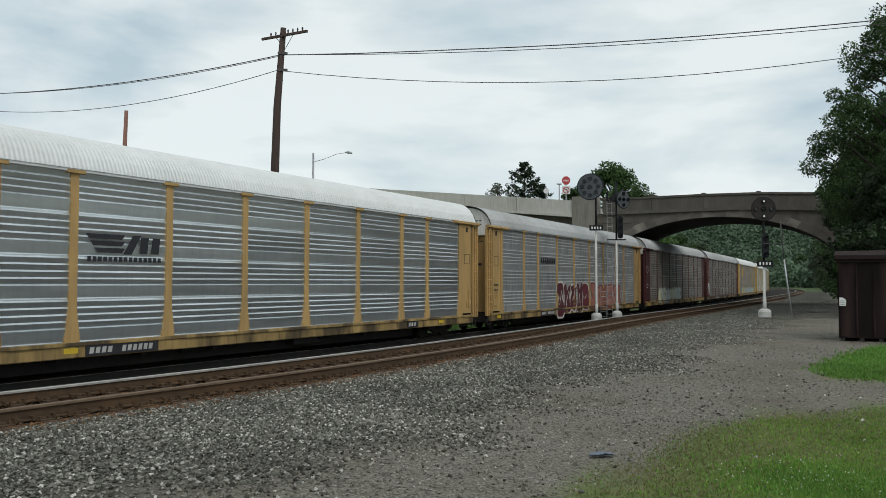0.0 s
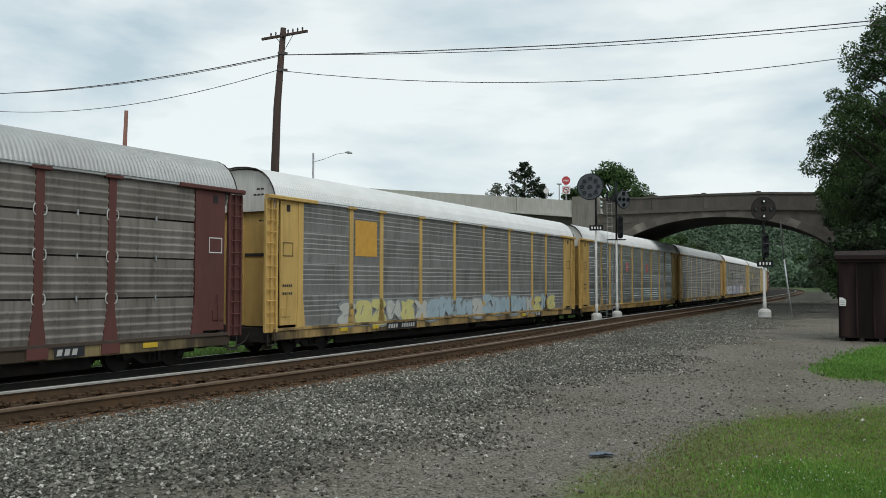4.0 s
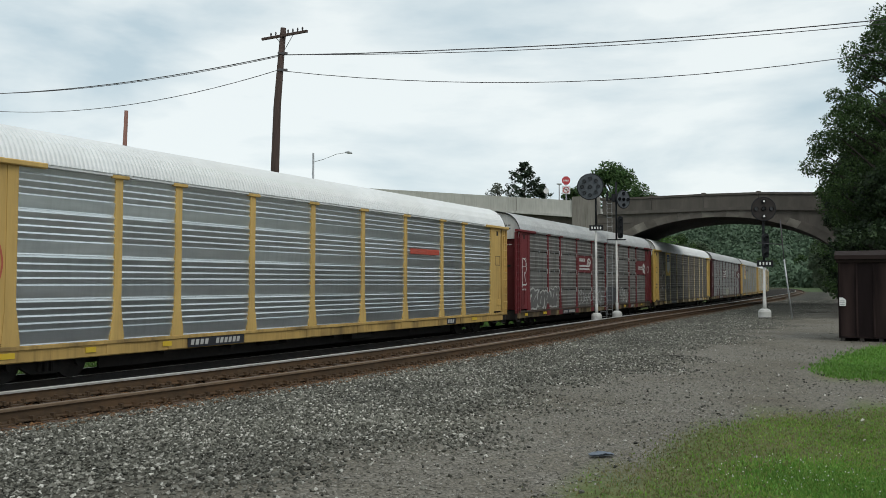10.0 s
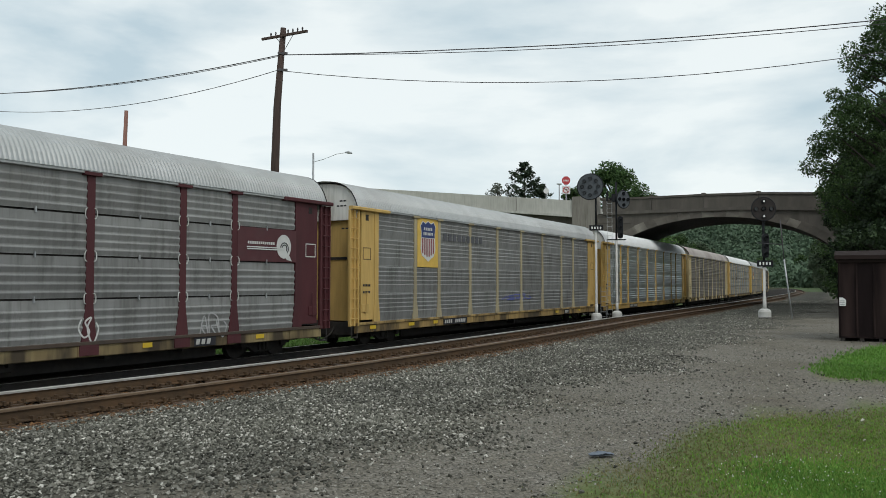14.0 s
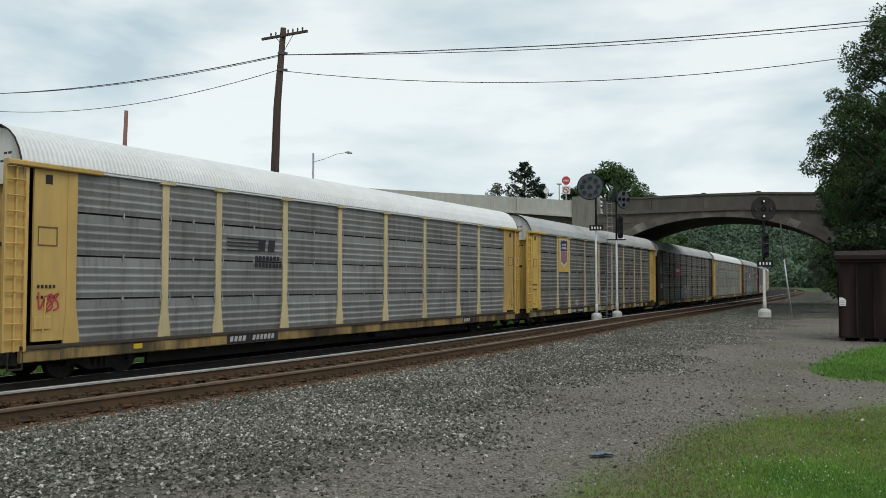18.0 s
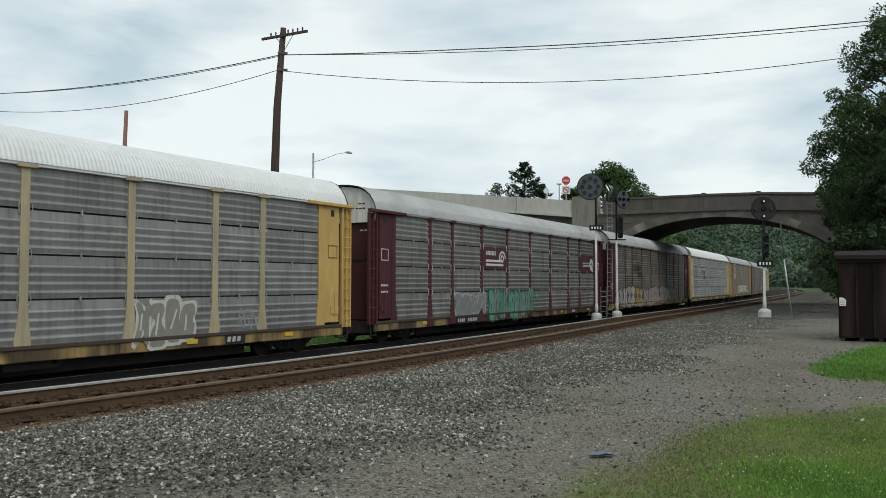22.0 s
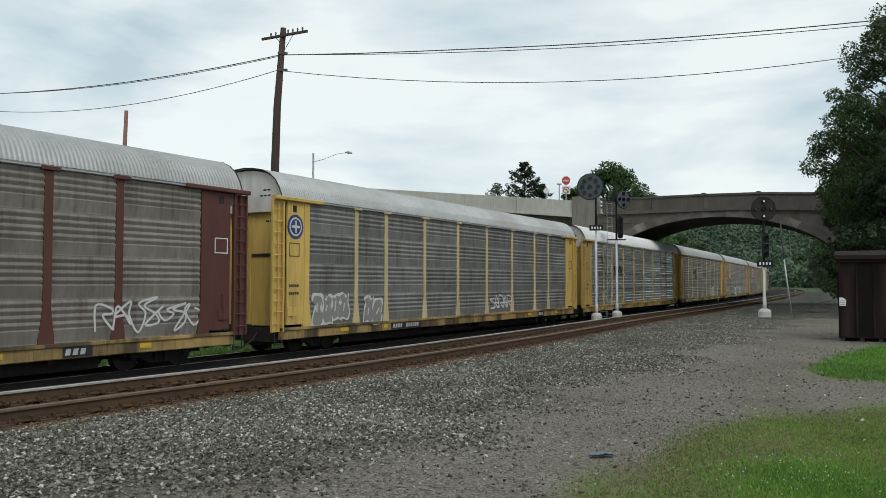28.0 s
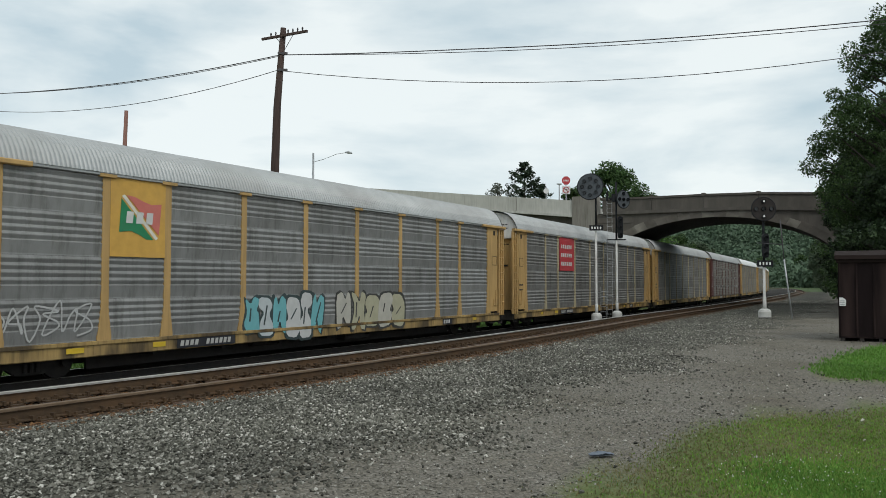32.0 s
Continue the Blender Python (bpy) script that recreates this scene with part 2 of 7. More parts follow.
# ---------------------------------------------------------------- mesh helpers
class Build:
    """Collects boxes, prisms, tubes and swept strips into one mesh."""

    def __init__(self):
        self.v, self.f = [], []

    def add(self, verts, faces):
        o = len(self.v)
        self.v += [tuple(p) for p in verts]
        self.f += [tuple(i + o for i in q) for q in faces]
        return self

    def box(self, x0, x1, y0, y1, z0, z1, c=0.0):
        """A box; with c its long edges are chamfered."""
        if c <= 0:
            vs = [(x, y, z) for x in (x0, x1) for y in (y0, y1) for z in (z0, z1)]
            return self.add(vs, [(0, 1, 3, 2), (4, 6, 7, 5), (0, 4, 5, 1), (2, 3, 7, 6), (0, 2, 6, 4), (1, 5, 7, 3)])
        ax = max(range(3), key=lambda i: (x1 - x0, y1 - y0, z1 - z0)[i])
        lo, hi = (x0, y0, z0), (x1, y1, z1)
        p, q = [i for i in range(3) if i != ax]
        ring = [(lo[p] + c, lo[q]), (hi[p] - c, lo[q]), (hi[p], lo[q] + c), (hi[p], hi[q] - c), (hi[p] - c, hi[q]), (lo[p] + c, hi[q]), (lo[p], hi[q] - c), (lo[p], lo[q] + c)]
        vs = []
        for e in (lo[ax], hi[ax]):
            for a, b in ring:
                w = [0, 0, 0]
                w[ax], w[p], w[q] = e, a, b
                vs.append(tuple(w))
        fs = [(i, (i + 1) % 8, 8 + (i + 1) % 8, 8 + i) for i in range(8)] + [tuple(range(7, -1, -1)), tuple(range(8, 16))]
        return self.add(vs, fs)

    def prism(self, ring, axis, lo, hi):
        """A polygon in the plane across an axis, drawn out along it."""
        n, vs = len(ring), []
        p, q = [i for i in range(3) if i != axis]
        for e in (lo, hi):
            for a, b in ring:
                w = [0, 0, 0]
                w[axis], w[p], w[q] = e, a, b
                vs.append(tuple(w))
        return self.add(vs, [(i, (i + 1) % n, n + (i + 1) % n, n + i) for i in range(n)] + [tuple(range(n - 1, -1, -1)), tuple(range(n, 2 * n))])

    def tube(self, points, radii, n=8, cap=True):
        pts = [Vector(p) for p in points]
        if not hasattr(radii, "__len__"):
            radii = [radii] * len(pts)
        vs, fs = [], []
        for i, p in enumerate(pts):
            d = (pts[min(i + 1, len(pts) - 1)] - pts[max(i - 1, 0)]).normalized()
            a = d.orthogonal().normalized() if i == 0 else (a - d * a.dot(d)).normalized()
            b = d.cross(a)
            for k in range(n):
                t = 2 * math.pi * k / n
                vs.append(tuple(p + (a * math.cos(t) + b * math.sin(t)) * radii[i]))
            if i:
                fs += [((i - 1) * n + k, (i - 1) * n + (k + 1) % n, i * n + (k + 1) % n, i * n + k) for k in range(n)]
        if cap:
            fs += [tuple(range(n - 1, -1, -1)), tuple(range((len(pts) - 1) * n, len(pts) * n))]
        return self.add(vs, fs)

    def disc(self, centre, axis, r, t, n=20):
        c, d = Vector(centre), Vector(axis).normalized()
        return self.tube([c - d * t / 2, c + d * t / 2], r, n)

    def strip(self, lines):
        """A skin over rows of points."""
        n = len(lines[0])
        vs = [p for ln in lines for p in ln]
        fs = [(i * n + j, i * n + j + 1, (i + 1) * n + j + 1, (i + 1) * n + j) for i in range(len(lines) - 1) for j in range(n - 1)]
        return self.add(vs, fs)

    def mesh(self, name, mat, smooth=False):
        me = bpy.data.meshes.new(name)
        me.from_pydata(self.v, [], self.f)
        me.validate()
        bm = bmesh.new()
        bm.from_mesh(me)
        bmesh.ops.recalc_face_normals(bm, faces=bm.faces)
        bm.to_mesh(me)
        bm.free()
        if smooth:
            me.polygons.foreach_set("use_smooth", [True] * len(me.polygons))
        me.materials.append(mat)
        return me


def raw_mesh(name, verts, faces, mat, smooth=False):
    """A mesh from whole arrays; all faces have the same number of corners."""
    me = bpy.data.meshes.new(name)
    verts, faces = np.asarray(verts, dtype=np.float32), np.asarray(faces, dtype=np.int32)
    k = faces.shape[1]
    me.vertices.add(len(verts))
    me.vertices.foreach_set("co", verts.ravel())
    me.loops.add(faces.size)
    me.loops.foreach_set("vertex_index", faces.ravel())
    me.polygons.add(len(faces))
    me.polygons.foreach_set("loop_start", np.arange(0, faces.size, k, dtype=np.int32))
    me.polygons.foreach_set("use_smooth", np.full(len(faces), smooth))
    me.update(calc_edges=True)
    me.validate()
    me.materials.append(mat)
    return me


def part(name, data, parent, label="", at=None):
    ob = new(name, data)
    ob.parent = parent
    if at is not None:
        ob.matrix_basis = at
    if label:
        ob["label"] = label
    return ob


def thing(name, m, label, category, group="", kind="", data=None):
    ob = new(name, data)
    ob.matrix_basis = m
    return tagged(ob, label, category, group, kind)


# ---------------------------------------------------------------- the line of the tracks
STEP = 1.0
S_LO, S_HI = -1000, 1250


def bend(s):
    if s > 30:
        return float(np.interp(s, (30, 60, 90, 120, 300, 400, 900), (-0.000775, -0.000408, -0.000415, -0.000893, -0.00089, -0.0003, 0.0)))
    if s < -60:
        return -0.0010 * max(0.0, 1 + (s + 60) / 60)
    return -0.000248 + (-0.000936 + 0.000248) * 0.5 * (1 - math.tanh((s - 44.8) / 25))


def lay_line():
    heading = {0: 0.50956}
    place = {0: (0.0, 38.157)}
    for sgn in (1, -1):
        h, (x, y) = heading[0], place[0]
        for i in range(1, (S_HI if sgn > 0 else -S_LO) + 1):
            k = bend(sgn * (i - 0.5))
            h2 = h + sgn * k * STEP
            hm = (h + h2) / 2
            x, y, h = x + sgn * math.sin(hm), y + sgn * math.cos(hm), h2
            heading[sgn * i], place[sgn * i] = h, (x, y)
    s = sorted(place)
    return np.array(s, float), np.array([place[i][0] for i in s]), np.array([place[i][1] for i in s]), np.array([heading[i] for i in s])


LS, LX, LY, LH = lay_line()


def on_line(s, off=0.0):
    """Place and heading on the train's track; off: metres towards the camera's side."""
    h = np.interp(s, LS, LH)
    return np.interp(s, LS, LX) + off * np.cos(h), np.interp(s, LS, LY) - off * np.sin(h), h


def smooth01(t):
    t = np.clip(t, 0, 1)
    return t * t * (3 - 2 * t)


def near_off(s):
    return 8.38 - 0.95 * smooth01((np.asarray(s, float) + 19) / 30) + 0.5 * smooth01((np.asarray(s, float) - 40) / 120) - 0.3 * smooth01((-np.asarray(s, float) - 20) / 8)


def near_z(s):
    return 0.73 + 0.0 * np.asarray(s, float)


def along(points_x, points_y):
    """Nearest place on the line, (s, off), for arrays of points."""
    px, py = np.asarray(points_x, float), np.asarray(points_y, float)
    so, oo = np.empty(len(px)), np.empty(len(px))
    for i in range(0, len(px), 4000):
        dx, dy = px[i:i + 4000, None] - LX[None], py[i:i + 4000, None] - LY[None]
        k = np.argmin(dx * dx + dy * dy, axis=1)
        ddx, ddy = dx[np.arange(len(k)), k], dy[np.arange(len(k)), k]
        so[i:i + 4000] = LS[k] + ddx * np.sin(LH[k]) + ddy * np.cos(LH[k])
        oo[i:i + 4000] = ddx * np.cos(LH[k]) - ddy * np.sin(LH[k])
    return so, oo


def ground_z(s, o):
    s, o = np.asarray(s, float), np.asarray(o, float)
    no, nz = near_off(s), near_z(s)
    bed = nz - 0.24
    z = np.full(s.shape, 0.62)
    slope = bed + (0.62 - bed) * smooth01((o - no - 1.5) / 6.4)
    z = np.where(o > no + 1.45, slope, z)
    z = np.where((o <= no + 1.45) & (o > no - 1.45), nz - 0.232, z)
    mid = bed + (-0.2 - bed) * smooth01((no - 1.45 - o) / np.maximum(no - 1.45 - 1.6, 0.2))
    z = np.where((o <= no - 1.45) & (o > 1.5), mid, z)
    z = np.where((o <= 1.5) & (o > -1.7), -0.2, z)
    z = np.where(o <= -1.7, -0.2 - 0.3 * smooth01((-o - 1.7) / 1.0) + 0.9 * smooth01((-o - 9) / 30), z)
    return z


def line_pose(s, off=0.0, z=0.0, turn=0.0):
    x, y, h = on_line(s, off)
    return pose(float(x), float(y), z, 0, 0, 90 - math.degrees(float(h)) + turn)


# ---------------------------------------------------------------- ground
def in_poly(x, y, poly):
    x, y = np.asarray(x), np.asarray(y)
    inside = np.zeros(x.shape, bool)
    for (x0, y0), (x1, y1) in zip(poly, poly[1:] + poly[:1]):
        cut = ((y0 > y) != (y1 > y)) & (x < (x1 - x0) * (y - y0) / ((y1 - y0) or 1e-9) + x0)
        inside ^= cut
    return inside


LAWN = [(0.5, 3.0), (0.9, 6.3), (1.5, 7.4), (2.2, 8.5), (3.0, 9.6), (3.8, 10.3), (6.2, 11.3), (9, 12), (14, 12), (14, -8), (0.5, -8)]
VERGE = [(7.0, 15.0), (7.5, 16.5), (8.6, 18.2), (10.4, 20.6), (12.8, 23.2), (20, 24), (20, 14.7), (10, 14.0), (7.9, 14.3)]


def build_ground():
    def steps(marks):
        out = []
        for (a, d), (b, _) in zip(marks, marks[1:]):
            out += list(np.arange(a, b, d))
        return np.array(out + [marks[-1][0]])
    us = steps([(-3000, 400), (-600, 60), (-120, 12), (-60, 1.5), (140, 4), (260, 30), (620, 90), (1250, 300), (3400, 1)])
    vs = steps([(-3000, 400), (-600, 60), (-60, 6), (-12, 0.6), (-3, 0.25), (14, 0.4), (30, 2), (60, 20), (200, 60), (600, 400), (3000, 1)])
    h = radians(28.5)
    uu, vv = np.meshgrid(us, vs, indexing="ij")
    x = uu * math.sin(h) + vv * math.cos(h)
    y = 38.157 + uu * math.cos(h) - vv * math.sin(h)
    s, o = along(x.ravel(), y.ravel())
    z = ground_z(s, o)
    near = (np.abs(s) < 150) & (o > 6) & (o < 60)
    z = z - np.where(near, 0.004, 0)
    n1, n2 = uu.shape
    idx = np.arange(n1 * n2).reshape(n1, n2)
    faces = np.stack([idx[:-1, :-1], idx[:-1, 1:], idx[1:, 1:], idx[1:, :-1]], -1).reshape(-1, 4)[:, ::-1]
    m = bpy.data.materials.new("ground_gravel_and_turf")
    m.use_nodes = True
    n, l = m.node_tree.nodes, m.node_tree.links
    bsdf = n["Principled BSDF"]
    bsdf.inputs["Roughness"].default_value, bsdf.inputs["Specular IOR Level"].default_value = 0.95, 0.2
    att = n.new("ShaderNodeVertexColor")
    att.layer_name = "cover"
    sep, tc = n.new("ShaderNodeSeparateColor"), n.new("ShaderNodeTexCoord")
    l.new(att.outputs["Color"], sep.inputs[0])

    def noise_mix(scale, a, b, lo=0.35, hi=0.65, detail=8.0):
        t, r, mx = n.new("ShaderNodeTexNoise"), n.new("ShaderNodeMapRange"), n.new("ShaderNodeMix")
        mx.data_type = "RGBA"
        t.inputs["Scale"].default_value, t.inputs["Detail"].default_value = scale, detail
        l.new(tc.outputs["Object"], t.inputs["Vector"])
        r.inputs[1].default_value, r.inputs[2].default_value = lo, hi
        l.new(t.outputs["Fac"], r.inputs[0])
        l.new(r.outputs[0], mx.inputs[0])
        for i, c in ((6, a), (7, b)):
            if isinstance(c, tuple):
                mx.inputs[i].default_value = (*c, 1)
            else:
                l.new(c, mx.inputs[i])
        return mx.outputs[2]
    fine = noise_mix(34, (0.112, 0.102, 0.086), (0.212, 0.195, 0.166))
    gravel = noise_mix(0.45, fine, (0.106, 0.092, 0.069), 0.45, 0.75)
    gravel = noise_mix(2.3, gravel, (0.148, 0.133, 0.104), 0.5, 0.85)
    # single pebbles pressed into the dirt
    cell, shade, peb = n.new("ShaderNodeTexVoronoi"), n.new("ShaderNodeSeparateColor"), n.new("ShaderNodeMapRange")
    cell.inputs["Scale"].default_value = 46.0
    l.new(tc.outputs["Object"], cell.inputs["Vector"])
    l.new(cell.outputs["Color"], shade.inputs[0])
    peb.inputs[3].default_value, peb.inputs[4].default_value = 0.62, 1.42
    l.new(shade.outputs["Red"], peb.inputs[0])
    toned = n.new("ShaderNodeHueSaturation")
    l.new(gravel, toned.inputs["Color"])
    l.new(peb.outputs[0], toned.inputs["Value"])
    gravel = toned.outputs["Color"]
    coarse = noise_mix(20, (0.026, 0.024, 0.019), (0.11, 0.105, 0.087), 0.38, 0.62)
    turf = noise_mix(9, (0.075, 0.115, 0.028), (0.13, 0.15, 0.055))
    turf = noise_mix(0.9, turf, (0.15, 0.135, 0.07), 0.52, 0.72)
    wood = noise_mix(0.02, (0.05, 0.085, 0.03), (0.07, 0.10, 0.04))

    def blend(fac, a, b):
        mx = n.new("ShaderNodeMix")
        mx.data_type = "RGBA"
        l.new(fac, mx.inputs[0])
        l.new(a, mx.inputs[6])
        l.new(b, mx.inputs[7])
        return mx.outputs[2]
    c = blend(sep.outputs["Green"], gravel, coarse)
    c = blend(sep.outputs["Red"], c, turf)
    c = blend(sep.outputs["Blue"], c, wood)
    rusty = noise_mix(12, (0.045, 0.029, 0.020), (0.11, 0.066, 0.041))
    ratt = n.new("ShaderNodeVertexColor")
    ratt.layer_name = "rust_dust"
    c = blend(ratt.outputs["Color"], c, rusty)
    # shade under and beside the train, painted dark into the trackbed
    train_shade = noise_mix(15, (0.016, 0.014, 0.013), (0.04, 0.035, 0.031))
    c = blend(att.outputs["Alpha"], train_shade, c)
    l.new(c, bsdf.inputs["Base Color"])
    bt, bp = n.new("ShaderNodeTexNoise"), n.new("ShaderNodeBump")
    bt.inputs["Scale"].default_value, bt.inputs["Detail"].default_value = 26, 8
    l.new(tc.outputs["Object"], bt.inputs["Vector"])
    bp.inputs["Strength"].default_value, bp.inputs["Distance"].default_value = 0.7, 0.04
    l.new(bt.outputs["Fac"], bp.inputs["Height"])
    l.new(bp.outputs[0], bsdf.inputs["Normal"])
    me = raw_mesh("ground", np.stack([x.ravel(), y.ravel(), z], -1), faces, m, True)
    cover = np.zeros((len(s), 4), np.float32)
    xr, yr = x.ravel(), y.ravel()
    soft = 0.35 * np.sin(xr * 1.9 + yr) + 0.25 * np.sin(yr * 3.1 - xr * 2)
    lawn = in_poly(xr + soft * 0.6, yr + soft * 0.5, LAWN) | in_poly(xr + soft, yr + soft * 0.6, VERGE)
    back = (o < -2.5) | ((o > 26) & (yr > 24)) | (yr < -20)
    cover[:, 0] = np.where(lawn | back, 1, 0)
    cover[:, 1] = np.where((o > -3.2) & (o < 15.4), np.clip((14.2 - o) / 2.0, 0, 1), 0)
    # alpha 0 marks where the train's shade is painted
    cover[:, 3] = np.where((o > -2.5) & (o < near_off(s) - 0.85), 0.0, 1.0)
    cover[:, 2] = np.where((np.hypot(xr, yr) > 190) & (np.abs(o) > 9), 1, 0)
    dust = np.zeros((len(s), 4), np.float32)
    dust[:, :3] = np.clip(1.35 - np.abs(o - near_off(s) - 0.25) / 1.05, 0, 1)[:, None]
    dust[:, 3] = 1
    lay = me.color_attributes.new("rust_dust", "FLOAT_COLOR", "POINT")
    lay.data.foreach_set("color", dust.ravel())
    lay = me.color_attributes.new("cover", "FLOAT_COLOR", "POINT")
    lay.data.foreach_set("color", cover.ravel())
    return tagged(new("ground", me), "grey gravel yard with grassy verges beside the railway", "ground", kind="structure")


ground = build_ground()


def scatter_stones(name, s, o, size, mat, label, lift=0.3):
    """Crushed stones: irregular eight-sided lumps, half sunk."""
    rng = np.random.default_rng(5 + len(s))
    n = len(s)
    x, y, _ = on_line(s, o)
    z = ground_z(s, o)
    base = np.array([(1, 0, 0), (-1, 0, 0), (0, 1, 0), (0, -1, 0), (0, 0, 1), (0, 0, -1)], float)
    tri = np.array([(0, 2, 4), (2, 1, 4), (1, 3, 4), (3, 0, 4), (2, 0, 5), (1, 2, 5), (3, 1, 5), (0, 3, 5)])
    v = np.repeat(base[None], n, 0) * (1 + rng.uniform(-0.4, 0.5, (n, 6, 1))) + rng.uniform(-0.35, 0.35, (n, 6, 3))
    v *= (size * rng.uniform(0.55, 1.35, n))[:, None, None] * np.array([1.0, 1.0, 0.75])
    a = rng.uniform(0, 6.28, n)
    b = rng.uniform(-0.6, 0.6, n)
    ca, sa, cb, sb = np.cos(a)[:, None], np.sin(a)[:, None], np.cos(b)[:, None], np.sin(b)[:, None]
    vx, vy, vz = v[..., 0], v[..., 1] * cb - v[..., 2] * sb, v[..., 1] * sb + v[..., 2] * cb
    w = np.stack([vx * ca - vy * sa + x[:, None], vx * sa + vy * ca + y[:, None], vz + z[:, None] + size * lift], -1)
    f = (tri[None] + 6 * np.arange(n)[:, None, None]).reshape(-1, 3)
    me = raw_mesh(name, w.reshape(-1, 3), f, mat)
    return tagged(new(name, me), label, "gravel", kind="stuff")


def spread(n, s_lo, s_hi, o_lo, o_hi, seed, keep):
    rng = np.random.default_rng(seed)
    s, o = rng.uniform(s_lo, s_hi, n), rng.uniform(o_lo, o_hi, n)
    k = rng.random(n) < keep(s, o)
    return s[k], o[k]


def reach(s, o):
    x, y, _ = on_line(s, o)
    return x, y, np.hypot(x, y)


def coarse_keep(s, o):
    x, y, d = reach(s, o)
    fade = (1 - 0.985 * smooth01((o - 12.5 - 0.6 * np.sin(s * 0.7) - 0.4 * np.sin(s * 2.3 + o)) / 2.5)) * np.where(in_poly(x, y, LAWN), 0.12, 1)
    seen = (y > 4.5) & (np.abs(x) < 0.62 * y + 1.5)
    return np.where(seen & (o > near_off(s) + 1.15), fade * np.clip((13.0 / d) ** 1.3, 0.08, 1), 0)


def bed_keep(s, o):
    x, y, d = reach(s, o)
    return np.where((y > 4.5) & (np.abs(x) < 0.62 * y + 1.5) & (np.abs(o - near_off(s)) < 1.5), np.clip((14.0 / d) ** 1.5, 0.08, 0.7), 0)


def fine_keep(s, o):
    x, y, d = reach(s, o)
    fade = smooth01((o - 11.8) / 2.2)
    seen = (y > 4.5) & (np.abs(x) < 0.62 * y + 1.5) & ~in_poly(x, y, LAWN) & ~in_poly(x, y, VERGE)
    patch = 0.55 + 0.45 * np.sin(x * 0.9 + 1.1 * np.sin(y * 0.5)) * np.sin(y * 0.7)
    return np.where(seen, fade * patch * np.clip((10.0 / d) ** 1.6, 0.05, 1), 0)


ss, oo = spread(700000, -32, 60, 8.4, 18.5, 1, coarse_keep)
scatter_stones("trackside_ballast", ss, oo, 0.0205, M["stones"], "coarse grey crushed stone banked beside the track")
ss, oo = spread(130000, -34, 70, 5.9, 10.1, 2, bed_keep)
scatter_stones("track_ballast", ss, oo, 0.021, M["rusty_stones"], "rust-stained crushed stone round the wooden ties")
ss, oo = spread(420000, -30, 60, 10.0, 24, 3, fine_keep)
scatter_stones("yard_gravel", ss, oo, 0.0115, M["pebbles"], "fine pale gravel strewn over the dirt yard")


def scatter_blades(name, poly, n, seed, height, mat, label, mask=None, width=0.006):
    rng = np.random.default_rng(seed)
    xs, ys = [p[0] for p in poly], [p[1] for p in poly]
    x = rng.uniform(min(xs), max(xs), n)
    y = rng.uniform(max(min(ys), 4.5), max(ys), n)
    k = in_poly(x + rng.normal(0, 0.18, n), y + rng.normal(0, 0.18, n), poly) & (np.abs(x) < 0.6 * y + 1)
    if mask is not None:
        k &= rng.random(n) < mask(x, y)
    x, y = x[k], y[k]
    s, o = along(x, y)
    z = ground_z(s, o) - 0.01
    n = len(x)
    hgt = height * rng.uniform(0.4, 1.3, n)
    a, lean = rng.uniform(0, 6.28, n), rng.uniform(0.1, 0.9, n) * hgt
    la = rng.uniform(0, 6.28, n)
    wv = np.stack([np.cos(a), np.sin(a), 0 * a], -1) * (width * rng.uniform(0.7, 1.5, n))[:, None]
    p = np.stack([x, y, z], -1)
    ld = np.stack([np.cos(la) * lean, np.sin(la) * lean, 0 * la], -1)
    mid = p + ld * 0.35 + np.stack([0 * x, 0 * x, hgt * 0.6], -1)
    tip = p + ld + np.stack([0 * x, 0 * x, hgt], -1)
    v = np.stack([p - wv, p + wv, mid + wv * 0.8, mid - wv * 0.8, tip], 1).reshape(-1, 3)
    i = 5 * np.arange(n)[:, None]
    f = np.concatenate([i + [[0, 1, 2]], i + [[0, 2, 3]], i + [[3, 2, 4]]], 0)
    return tagged(new(name, raw_mesh(name, v, f, mat)), label, "grass", kind="stuff")


def lawn_mask(x, y):
    edge = np.clip((x - 1.2 - 0.36 * (y - 6)) / 2.4, 0, 1)
    lush = np.exp(-((x - 3.2) / 0.9) ** 2 - ((y - 7.1) / 0.9) ** 2)
    patch = 0.5 + 0.5 * np.sin(x * 1.7 + 1.3 * np.sin(y * 1.1) + 0.8 * np.sin(x * 3.1 + y * 2.2)) * np.cos(y * 1.5 + 0.9 * np.sin(x * 2.1))
    return np.clip(0.04 + edge * (0.10 + 0.46 * patch + 0.9 * lush), 0, 1)


scatter_blades("lawn_grass", LAWN, 330000, 11, 0.034, M["grass"], "bright green uneven grass at the edge of the yard", lawn_mask)
scatter_blades("dry_grass", LAWN, 150000, 12, 0.028, M["dry_grass"], "thin yellowish worn grass thinning out into gravel", lambda x, y: 1.05 - lawn_mask(x, y))
LUSH = [(1.9, 5.6), (2.3, 7.0), (2.9, 8.0), (3.7, 8.1), (4.5, 7.5), (4.6, 5.6)]
scatter_blades("lush_grass", LUSH, 30000, 14, 0.042, M["lush_grass"], "patch of lush bright green grass and clover", lambda x, y: np.exp(-((x - 3.3) / 0.7) ** 2 - ((y - 7.0) / 0.8) ** 2))
scatter_blades("verge_grass", VERGE, 90000, 13, 0.06, M["lush_grass"], "green grass strip beside the brown shed", width=0.012)


